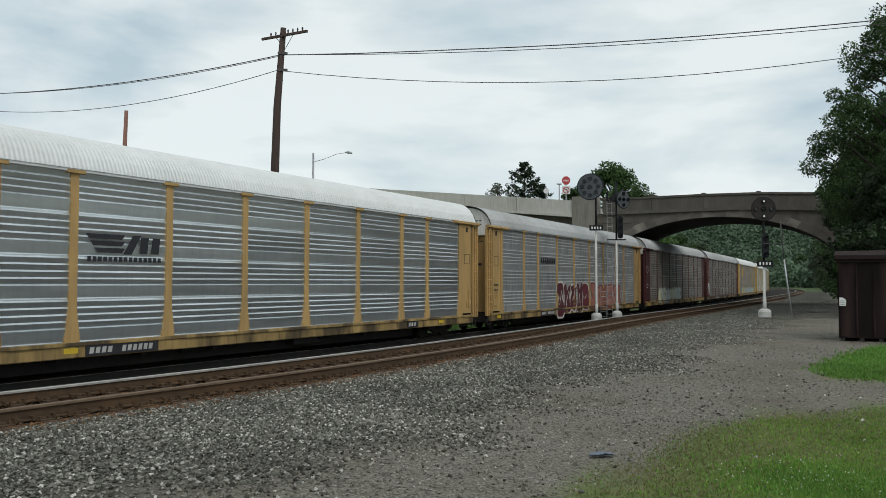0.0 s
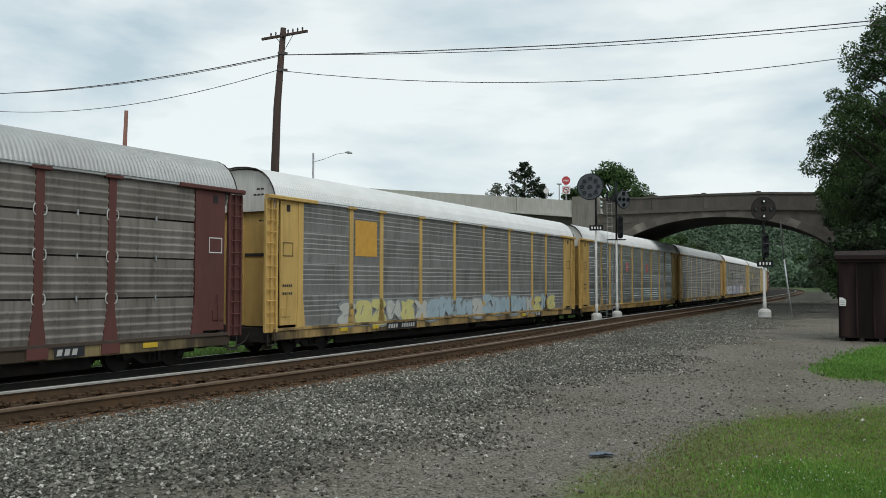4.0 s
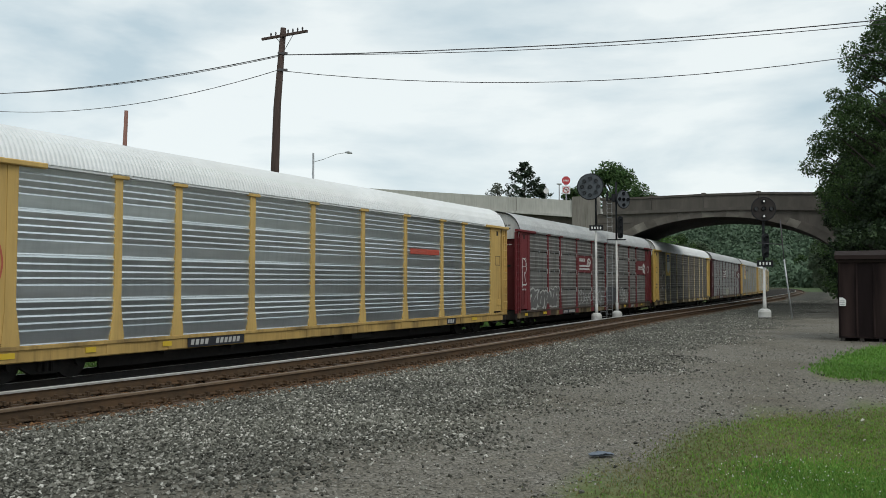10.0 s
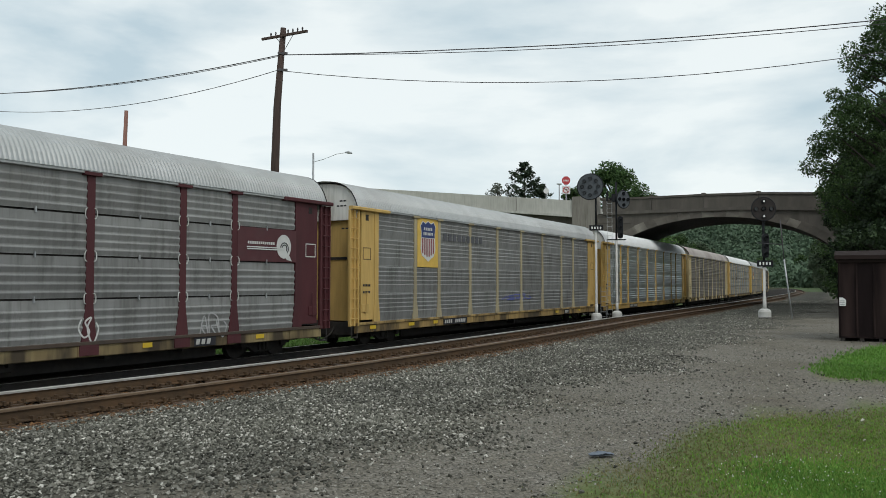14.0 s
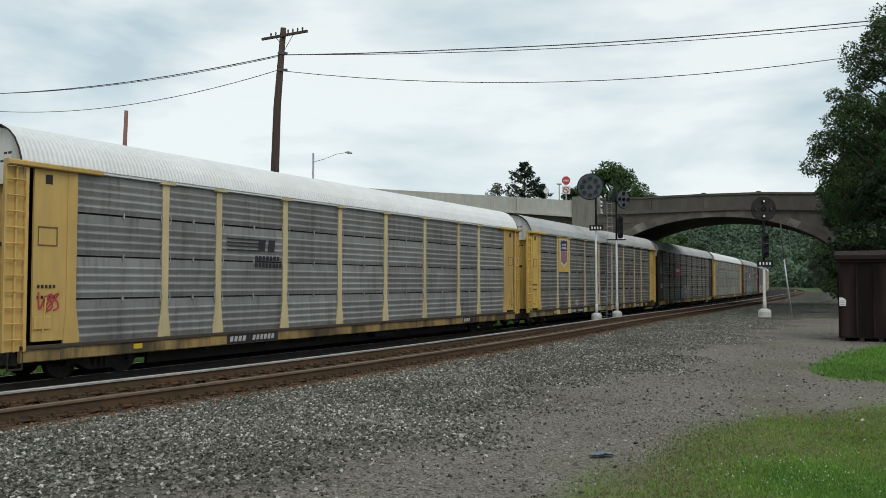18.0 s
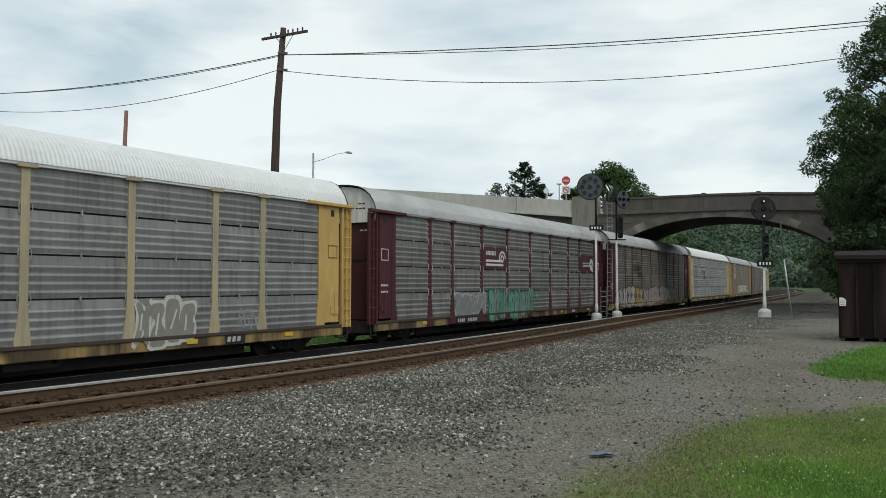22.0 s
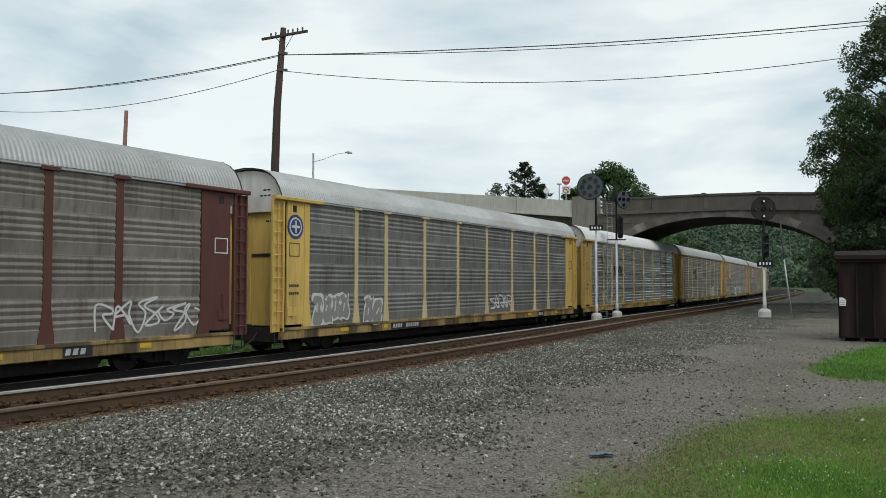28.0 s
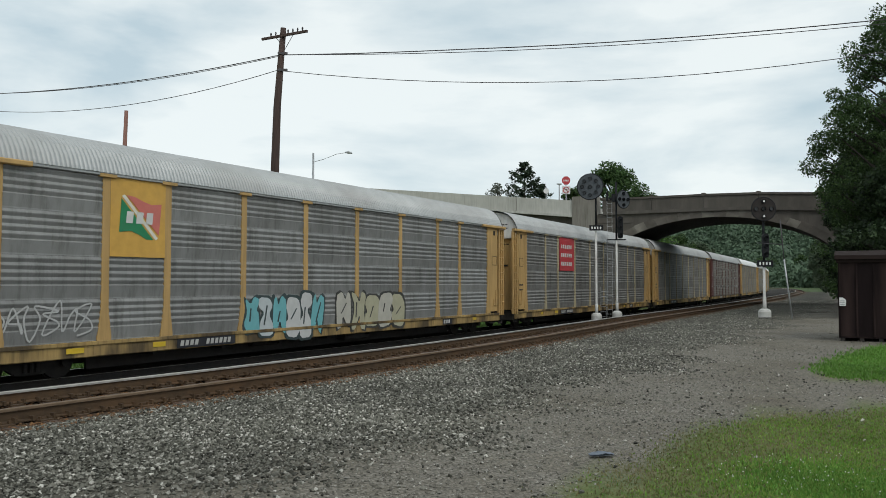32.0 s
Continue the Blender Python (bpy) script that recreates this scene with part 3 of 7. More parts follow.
def scatter_flowers():
    rng = np.random.default_rng(8)
    b = Build()
    for _ in range(150):
        x, y = rng.normal(3.2, 0.6), rng.normal(7.1, 0.6)
        if not (1.4 < x < 5 and 5.5 < y < 9):
            continue
        s, o = along([x], [y])
        z = float(ground_z(s, o)[0]) + rng.uniform(0.05, 0.08)
        r = rng.uniform(0.004, 0.008)
        b.add([(x + r, y, z), (x - r, y, z), (x, y + r, z), (x, y - r, z), (x, y, z + r), (x, y, z - r)],
              [(0, 2, 4), (2, 1, 4), (1, 3, 4), (3, 0, 4), (2, 0, 5), (1, 2, 5), (3, 1, 5), (0, 3, 5)])
    tagged(new("clover_flowers", b.mesh("clover_flowers", M["clover"])), "small white clover flowers dotted over the grass", "flowers", kind="stuff")


scatter_flowers()


def back_grass():
    """Rank grass on the far side of the train's track, shade painted into its greens."""
    rng = np.random.default_rng(21)
    n = 60000
    s, o = rng.uniform(-34, 40, n), -rng.uniform(2.6, 14, n)
    x, y, _ = on_line(s, o)
    z = ground_z(s, o)
    h = rng.uniform(0.06, 0.24, n)
    a = rng.uniform(0, 6.28, n)
    w = np.stack([np.cos(a), np.sin(a), 0 * a], -1) * 0.03
    p = np.stack([x, y, z], -1)
    tip = p + np.stack([rng.normal(0, 0.1, n), rng.normal(0, 0.1, n), h], -1)
    v = np.stack([p - w, p + w, tip], 1).reshape(-1, 3)
    f = np.arange(3 * n).reshape(-1, 3)
    tagged(new("embankment_grass", raw_mesh("embankment_grass", v, f, M["shade_painted_grass"])), "rank grass beyond the train's track, shade painted into its green", "grass", kind="stuff")


back_grass()


# ---------------------------------------------------------------- tracks
RAIL = [(-0.07, -0.186), (0.07, -0.186), (0.07, -0.172), (0.012, -0.155), (0.009, -0.05), (0.036, -0.04), (0.037, -0.008), (0.028, 0.0), (-0.028, 0.0), (-0.037, -0.008), (-0.036, -0.04), (-0.009, -0.05), (-0.012, -0.155), (-0.07, -0.172)]


def sweep(section, s_list, off_of, z_of, closed=True):
    b, lines = Build(), []
    for s in s_list:
        o, z = float(off_of(s)), float(z_of(s))
        row = []
        for a, c in section:
            x, y, _ = on_line(s, o + a)
            row.append((float(x), float(y), z + c))
        lines.append(row + row[:1] if closed else row)
    return b.strip(lines)


S_NEAR = list(range(-60, 20, 2)) + list(range(20, 150, 5)) + list(range(150, 401, 25))
near_track = thing("near_track", pose(0, 0, 0), "empty railway track with rusty rails on wooden ties", "railway track", kind="structure")
for side, lift, head in ((0.755, -0.02, "rust_light"), (-0.755, 0.0, "steel_shiny")):
    rail = part("rail", sweep(RAIL, S_NEAR, lambda s: near_off(s) + side, lambda s: near_z(s) + lift).mesh("rail", M["rust"]), near_track, "rusty steel rail")
    top = [(-0.039, -0.034), (0.039, -0.034), (0.039, -0.006), (0.031, 0.003), (-0.031, 0.003), (-0.039, -0.006)]
    part("rail_head", sweep(top, S_NEAR, lambda s: near_off(s) + side, lambda s: near_z(s) + lift).mesh("rail_head", M[head]), rail, "worn running surface")
tie_me = Build().box(-0.11, 0.11, -1.3, 1.3, -0.17, 0.0, 0.015).mesh("tie", M["tie"])
plate_b = Build().box(-0.10, 0.10, -0.17, 0.17, 0.0, 0.018)
for dx, dy in ((-0.06, 0.09), (0.06, 0.09), (-0.06, -0.09), (0.06, -0.09)):
    plate_b.box(dx - 0.016, dx + 0.016, dy - 0.022, dy + 0.022, 0.018, 0.055)
for dx in (-0.15, 0.15):
    plate_b.box(dx - 0.018, dx + 0.018, -0.10, 0.10, 0.012, 0.075)
plate_me = plate_b.mesh("tie_plate", M["rust"])
rt = random.Random(4)
s_tie = -36.0
while s_tie < 75:
    o, z = float(near_off(s_tie)), float(near_z(s_tie))
    x, y, h = on_line(s_tie, o)
    tilt = math.degrees(math.atan2(0.02, 1.51))
    tie = part("tie", tie_me, near_track, at=pose(float(x), float(y), z - 0.214 + rt.uniform(-0.008, 0.004), 0, 0, 90 - math.degrees(float(h)) + rt.uniform(-1, 1)) @ pose(0, 0, 0, tilt, 0, 0))
    for side in (-0.755, 0.755):
        part("tie_plate", plate_me, tie, at=pose(0, side, 0.002))
    s_tie += 0.52 if s_tie < 40 else 1.04

S_MAIN = list(range(-120, 40, 4)) + list(range(40, 260, 10)) + list(range(260, 1201, 40))
main_track = thing("main_track", pose(0, 0, 0), "main railway track beneath the passing train", "railway track", kind="structure")
for side in (0.755, -0.755):
    # black steel here puts the shade under the train into the rails' colour
    rail = part("rail", sweep(RAIL, S_MAIN, lambda s: side, lambda s: 0.0).mesh("rail", M["black_steel"]), main_track, "steel rail")
    part("rail_head", sweep([(-0.029, 0.001), (0.029, 0.001), (0.029, 0.004), (-0.029, 0.004)], S_MAIN, lambda s: side, lambda s: 0.0).mesh("rail_head", M["steel_shiny"]), rail, "polished running surface")
tb = Build()
for i in range(330):
    s = -60 + i * 0.6
    x, y, h = on_line(s)
    m = pose(float(x), float(y), -0.19, 0, 0, 90 - math.degrees(float(h)))
    q = Build().box(-0.11, 0.11, -1.3, 1.3, -0.1, 0.0)
    tb.add([m @ Vector(p) for p in q.v], q.f)
tagged(part("ties", tb.mesh("ties", M["tie"]), main_track, "row of dark wooden ties"), kind="stuff")


# ---------------------------------------------------------------- stone arch road bridge
FACE = Matrix.Translation((16.1, 68.0, 0)) @ Matrix(((0.887, 0.462, 0, 0), (-0.462, 0.887, 0, 0), (0, 0, 1, 0), (0, 0, 0, 1)))
ARCH_C, ARCH_A, ARCH_B, SPRING, DEPTH = 6.2, 10.0, 5.4, 2.2, 9.0


def arch_pt(t, grow=0.0):
    return ARCH_C - (ARCH_A + grow) * math.cos(t), SPRING + (ARCH_B + grow) * math.sin(t)


def top_z(u):
    return 8.15 - 0.035 * max(u - 8, 0) ** 1.2


bridge = thing("road_bridge", FACE, "weathered concrete and stone arch road bridge over the tracks", "bridge")
N = 40
b = Build()
u_l, u_r = -4.6, 22.0
ts = [math.pi * i / N for i in range(N + 1)]
ring_in = [(ARCH_C - ARCH_A, -1.0)] + [arch_pt(t) for t in ts] + [(ARCH_C + ARCH_A, -1.0)]
ring_out = [(u_l, -1.0)] + [(u_l + (u_r - u_l) * i / N, top_z(u_l + (u_r - u_l) * i / N)) for i in range(N + 1)] + [(u_r, -1.0)]
for yy in (0.0, DEPTH):
    b.strip([[(u, yy, z) for u, z in ring_in], [(u, yy, z) for u, z in ring_out]])
b.strip([[(u, 0.0, z) for u, z in ring_out], [(u, DEPTH, z) for u, z in ring_out]])
part("spandrel_wall", b.mesh("spandrel_wall", M["old_concrete"]), bridge)
part("vault", Build().strip([[(u, -0.0, z) for u, z in ring_in], [(u, DEPTH, z) for u, z in ring_in]]).mesh("vault", M["soffit"]), bridge, "dark vaulted underside")
for i in range(34):
    t0, t1 = math.pi * i / 34 + 0.0007, math.pi * (i + 1) / 34 - 0.0007
    g = 0.62 + 0.10 * rt.random()
    pts = [arch_pt(t0, 0.01), arch_pt((t0 + t1) / 2, 0.01), arch_pt(t1, 0.01), arch_pt(t1, g), arch_pt(t0, g)]
    part("arch_stone", Build().prism(pts, 1, -0.05 - 0.03 * rt.random(), 0.3).mesh("arch_stone", M["stone"]), bridge)
for row in range(9):
    z0, u = 3.6 + 0.47 * row, -3.3 + 0.45 * (row % 2)
    while u < 15.5:
        w = rt.uniform(0.75, 1.25)
        clear = all(((q - ARCH_C) / (ARCH_A + 0.85)) ** 2 + ((zz - SPRING) / (ARCH_B + 0.85)) ** 2 > 1 for q in (u, u + w) for zz in (z0, z0 + 0.45))
        if clear and z0 + 0.45 < top_z(u + w) - 0.08 and u < 3.0:
            part("spandrel_stone", Build().box(u, u + w - 0.03, -0.025 - 0.03 * rt.random(), 0.1, z0, z0 + 0.44, 0.02).mesh("spandrel_stone", M["stone"]), bridge)
        u += w
us = [u_l + 1.8 + i * 0.62 for i in range(40)]
part("belt_course", Build().strip([[(u, y, top_z(u) + dz) for u in us] for y, dz in ((0.0, -0.06), (-0.2, -0.06), (-0.2, 0.2), (0.02, 0.2))]).mesh("belt_course", M["old_concrete"]), bridge)
for y0 in (0.0, DEPTH - 0.4):
    for i in range(6):
        ua, ub = -2.9 + i * 4.15, -2.9 + (i + 1) * 4.15 - 0.03
        ring = [(ua, top_z(ua) + 0.2), (ub, top_z(ub) + 0.2), (ub, top_z(ub) + 1.18), (ua, top_z(ua) + 1.18)]
        panel = part("parapet_panel", Build().prism(ring, 1, y0, y0 + 0.35).mesh("parapet_panel", M["old_concrete"]), bridge)
        cope = [(ua, top_z(ua) + 1.18), (ub, top_z(ub) + 1.18), (ub, top_z(ub) + 1.34), (ua, top_z(ua) + 1.34)]
        part("coping", Build().prism(cope, 1, y0 - 0.08, y0 + 0.43).mesh("coping", M["old_concrete"]), panel)
        part("joint_post", Build().box(ua - 0.16, ua + 0.16, y0 - 0.1, y0 + 0.45, top_z(ua) + 1.2, top_z(ua) + 1.42, 0.03).mesh("joint_post", M["old_concrete"]), panel)
part("pilaster", Build().box(-5.5, -3.4, -0.35, 1.2, -1, 9.75, 0.06).mesh("pilaster", M["mid_concrete"]), bridge, "stained concrete end pilaster")
part("roadway", Build().box(u_l, u_r, 0.4, DEPTH - 0.4, 8.0, 8.25).mesh("roadway", M["old_concrete"]), bridge, "asphalt roadway")

ramp = thing("approach_ramp", FACE, "pale concrete ramp wall and parapet leading up to the bridge", "ramp")
for i in range(8):
    ua, ub = -5.5 - 5.2 * (i + 1) + 0.03, -5.5 - 5.2 * i
    za, zb = 9.45 - 0.104 * (ua + 5.5), 9.45 - 0.104 * (ub + 5.5)
    seg = part("parapet_panel", Build().prism([(ua, za - 1.25), (ub, zb - 1.25), (ub, zb), (ua, za)], 1, -0.15, 0.2).mesh("parapet_panel", M["concrete"]), ramp)
    part("ledge", Build().prism([(ua, za - 1.45), (ub, zb - 1.45), (ub, zb - 1.25), (ua, za - 1.25)], 1, -0.4, 0.3).mesh("ledge", M["concrete"]), seg)
    # darker concrete than the parapet paints in the shade below the ledge
    part("wall_panel", Build().prism([(ua, -1), (ub, -1), (ub, zb - 1.45), (ua, za - 1.45)], 1, 0.25, 0.9).mesh("wall_panel", M["old_concrete"]), ramp, "retaining wall with its shade painted in as darker grey")
    part("far_parapet", Build().prism([(ua, za - 1.45), (ub, zb - 1.45), (ub, zb), (ua, za)], 1, 8.6, 8.95).mesh("far_parapet", M["concrete"]), ramp)
part("ramp_fill", Build().prism([(-47, -1), (-5.4, -1), (-5.4, 8.2), (-47, 12.4)], 1, 0.9, 8.6).mesh("ramp_fill", M["old_concrete"]), ramp, "asphalt road deck")


# ---------------------------------------------------------------- trees and woods
def leaves(points, size, seed, flat=0.5):
    rng = np.random.default_rng(seed)
    p = np.asarray(points, float)
    n = len(p)
    d = rng.normal(0, 1, (n, 3))
    d /= np.linalg.norm(d, axis=1)[:, None]
    e = np.cross(d, rng.normal(0, 1, (n, 3)))
    e /= np.linalg.norm(e, axis=1)[:, None]
    sz = (size * rng.uniform(0.6, 1.5, n))[:, None]
    v = np.stack([p - d * sz, p + e * sz * flat, p + d * sz, p - e * sz * flat], 1).reshape(-1, 3)
    return v, np.arange(4 * n).reshape(-1, 4)


def crown_points(clumps, per, seed, hollow=0.5):
    """Leaves gathered on the outer shells of many uneven clumps."""
    rng = np.random.default_rng(seed)
    out = []
    for c, r in clumps:
        d = rng.normal(0, 1, (per, 3))
        d /= np.linalg.norm(d, axis=1)[:, None]
        rad = r * (hollow + (1 - hollow) * rng.random(per) ** 0.6) * rng.uniform(0.75, 1.15, per)
        out.append(np.array(c) + d * rad[:, None] * np.array([1, 1, 0.72]))
    return np.concatenate(out)


def broadleaf(name, x, y, z0, height, spread_r, low, clump_n, per, leaf, mat, seed, label, cat="tree", clump_r=1.3, taper=0.0, airy=0.0, outline=None):
    rng = random.Random(seed)
    t = thing(name, pose(x, y, z0), label, cat)
    tr = Build()
    top = height * 0.8
    tr.tube([(0, 0, -0.4), (0.05, 0, height * 0.2), (-0.1, 0.1, height * 0.45), (0.1, 0, top)], [height * 0.030, height * 0.022, height * 0.016, 0.04], 10)
    clumps = []
    for i in range(clump_n):
        f = rng.random()
        if airy and f > 0.52 and rng.random() < airy:
            continue
        zz = low + (height - low) * f
        prof = float(np.interp(zz, *outline)) / spread_r if outline else math.sin(math.pi * min(max(0.12 + 0.80 * f, 0), 1)) ** 0.6 * (1 - taper * f)
        r = spread_r * prof * math.sqrt(rng.uniform(0.15, 1.0))
        a = rng.uniform(0, 6.283)
        c = (r * math.cos(a), r * math.sin(a), zz)
        clumps.append((c, clump_r * rng.uniform(0.55, 1.15)))
        if i % 2 == 0:
            z1 = max(zz - rng.uniform(1, 3) * height / 14, height * 0.12)
            tr.tube([(0, 0, z1), (c[0] * 0.5, c[1] * 0.5, z1 + (zz - z1) * 0.4), c], [height * 0.009, height * 0.006, 0.015], 5)
    part("trunk", tr.mesh("trunk", M["bark"]), t)
    v, f = leaves(crown_points(clumps, per, seed), leaf, seed)
    part("crown", raw_mesh("crown", v, f, mat), t)
    return t


broadleaf("maple_tree", 25.9, 43.0, 0.6, 16.8, 7.0, 2.6, 560, 430, 0.064, M["leaf_dark"], 3, "tall dark green broadleaf tree behind the shed", clump_r=0.84, airy=0.42,
          outline=((2.6, 5.5, 6.9, 8.0, 9.6, 11.0, 12.4, 14.2, 15.6, 16.8), (4.6, 5.0, 5.3, 6.3, 6.3, 5.3, 4.7, 3.9, 3.0, 1.5)))
broadleaf("maple_tree", 28.6, 55.0, 0.6, 11.0, 2.5, 0.4, 150, 240, 0.11, M["leaf_shade_painted"], 19, "broadleaf tree beside the bridge, shade painted into its dark green leaves", clump_r=0.9)
broadleaf("maple_tree", 29.4, 49.0, 0.6, 13.0, 5.2, 0.5, 260, 260, 0.14, M["leaf_shade_painted"], 9, "broadleaf tree beside the bridge, shade painted into its dark green leaves")
broadleaf("shrub", 22.7, 40.0, 0.6, 7.0, 3.0, 0.2, 150, 240, 0.09, M["leaf_shade_painted"], 5, "dense shrub behind the brown shed, shade painted into its dark leaves", "shrub", 0.8)
broadleaf("broadleaf_tree", 19.7, 96.0, 0.0, 15.8, 3.5, 6.5, 64, 300, 0.15, M["leaf_mid"], 6, "rounded green tree beyond the bridge", clump_r=1.15)
broadleaf("broadleaf_tree", 23.4, 98.0, 0.0, 14.2, 2.3, 6.0, 40, 260, 0.15, M["leaf_mid"], 16, "low green tree beyond the bridge", clump_r=1.1)
broadleaf("broadleaf_tree", 15.4, 95.0, 0.0, 13.0, 2.4, 6.0, 30, 130, 0.2, M["leaf_dark"], 26, "small dark tree beyond the bridge", clump_r=1.0)
broadleaf("bare_tree", 6.7, 92.0, 0.0, 13.4, 2.2, 7.0, 26, 70, 0.12, M["leaf_pale"], 36, "thin greyish half-bare tree beyond the ramp", clump_r=0.9)
broadleaf("bare_tree", 5.2, 93.0, 0.0, 12.6, 1.8, 7.0, 18, 60, 0.10, M["leaf_pale"], 37, "thin pale half-bare tree beyond the ramp", clump_r=0.8)


def conifer(x, y, z0, height, r, seed, label):
    rng = random.Random(seed)
    t = thing("spruce_tree", pose(x, y, z0), label, "tree")
    part("trunk", Build().tube([(0, 0, -0.4), (0, 0, height * 0.98)], [0.22, 0.03], 8).mesh("trunk", M["bark"]), t)
    pts = []
    for i in range(84):
        f = rng.random() ** 0.9
        z = height * (0.3 + 0.68 * f)
        rr = r * (1 - f) ** 0.7 * rng.uniform(0.6, 1.25) + 0.15
        a = rng.uniform(0, 6.283)
        for k in range(80):
            q = rng.random() ** 0.6
            pts.append((rr * q * math.cos(a) + rng.gauss(0, 0.13), rr * q * math.sin(a) + rng.gauss(0, 0.13), z + 0.42 * q * q * rr + rng.gauss(0, 0.10)))
    v, f = leaves(pts, 0.17, seed, 0.35)
    part("crown", raw_mesh("crown", v, f, M["needles"]), t)


conifer(9.0, 90.0, 0.0, 15.8, 4.6, 44, "dark ragged spruce standing beyond the ramp")
conifer(11.2, 92.0, 0.0, 13.6, 1.6, 45, "thin dark spruce standing beyond the ramp")

# trees beyond the bridge, most of them seen through the arch
# seeds 61 to 66 are added out of view to shade the far cars
for i, (x, y, h, r, mt, sd) in enumerate([(44.5, 88, 15, 4.0, "leaf_dark", 51), (53, 104, 17, 5.0, "leaf_dark", 52), (63, 126, 15, 5.0, "leaf_dark", 53), (72, 150, 14, 5, "leaf_haze_tint", 54), (39.5, 74, 6.5, 2.4, "leaf_dark", 55), (33, 52.5, 15, 4.5, "leaf_dark", 61), (41, 57, 15, 5, "leaf_dark", 62), (55, 80, 16, 5.5, "leaf_dark", 63), (50, 66, 16, 5.5, "leaf_dark", 64), (62, 76, 16, 6, "leaf_dark", 65), (66, 95, 17, 6, "leaf_dark", 66),
                                          (88, 185, 12, 5, "leaf_haze_tint", 56), (108, 225, 13, 6, "leaf_dark", 57), (125, 262, 14, 7, "leaf_haze_tint", 58), (26.0, 101, 8.2, 2.4, "leaf_bright", 59), (136, 290, 14, 7, "leaf_haze_tint", 60), (70, 236, 13, 5, "leaf_dark", 67), (76, 244, 14, 5, "leaf_haze_tint", 68), (64, 226, 15, 5, "leaf_dark", 69), (58, 205, 13, 5, "leaf_haze_tint", 70), (160, 430, 14, 8, "leaf_haze_tint", 71), (168, 425, 15, 8, "leaf_dark", 72), (177, 430, 14, 8, "leaf_haze_tint", 73), (186, 420, 16, 8, "leaf_dark", 74)]):
    broadleaf("broadleaf_tree", x, y, 0.4, h, r, 0.8, 50, 150, 0.19 if y < 140 else 0.28, M[mt], sd, "green tree beside the line, in a row with added unseen shade trees" if mt != "leaf_bright" else "small bright green tree beside the line", clump_r=1.5)


def far_woods():
    """A wooded ridge across the valley: one sheet of hillside under rounded crowns."""
    rng = np.random.default_rng(77)
    n = 9000
    a, d = rng.uniform(radians(2), radians(38), n), rng.uniform(960, 1750, n)
    r = rng.uniform(3.5, 7, n)
    c = np.stack([d * np.sin(a), d * np.cos(a), np.array([ridge(p, q) for p, q in zip(a, d)]) + 0.2 * r], -1)
    tufts = np.repeat(c, 26, 0) + rng.normal(0, 0.5, (26 * n, 3)) * np.repeat(r, 26)[:, None]
    v1, f1 = leaves(tufts, 1.9, 5, 0.9)
    m = 420
    a, d = rng.uniform(radians(14), radians(30), m), rng.uniform(330, 560, m)
    x, y = d * np.sin(a), d * np.cos(a)
    clear = np.abs(along(x, y)[1]) > 15
    x, y = x[clear], y[clear]
    h = rng.uniform(5, 9, len(x))
    c = np.stack([x, y, h * 0.62], -1)
    k = 130
    tufts = np.repeat(c, k, 0) + rng.normal(0, 1, (k * len(x), 3)) * np.repeat(h, k)[:, None] * np.array([0.26, 0.26, 0.32])
    v2, f2 = leaves(tufts, 0.8, 6, 0.7)
    me = raw_mesh("far_woods", np.concatenate([v1, v2]), np.concatenate([f1, f2 + len(v1)]), M["far_leaf_haze_tint"])
    tagged(new("far_woods", me), "green woods covering the hillside across the valley, haze painted into their colour", "woods", kind="stuff")
    hv, aa, dd = [], np.linspace(radians(-25), radians(65), 60), np.linspace(950, 1800, 16)
    for a in aa:
        for d in dd:
            hv.append((d * math.sin(a), d * math.cos(a), ridge(a, d)))
    idx = np.arange(60 * 16).reshape(60, 16)
    hf = np.stack([idx[:-1, :-1], idx[:-1, 1:], idx[1:, 1:], idx[1:, :-1]], -1).reshape(-1, 4)
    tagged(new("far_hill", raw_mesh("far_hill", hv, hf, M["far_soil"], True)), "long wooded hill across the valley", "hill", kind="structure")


def ridge(a, d):
    crest = 116 + 16 * math.sin(a * 7 + 0.5) + 8 * math.sin(a * 17) - 20 * (a > radians(40))
    return -2 + crest * float(smooth01((d - 950) / 620))


far_woods()


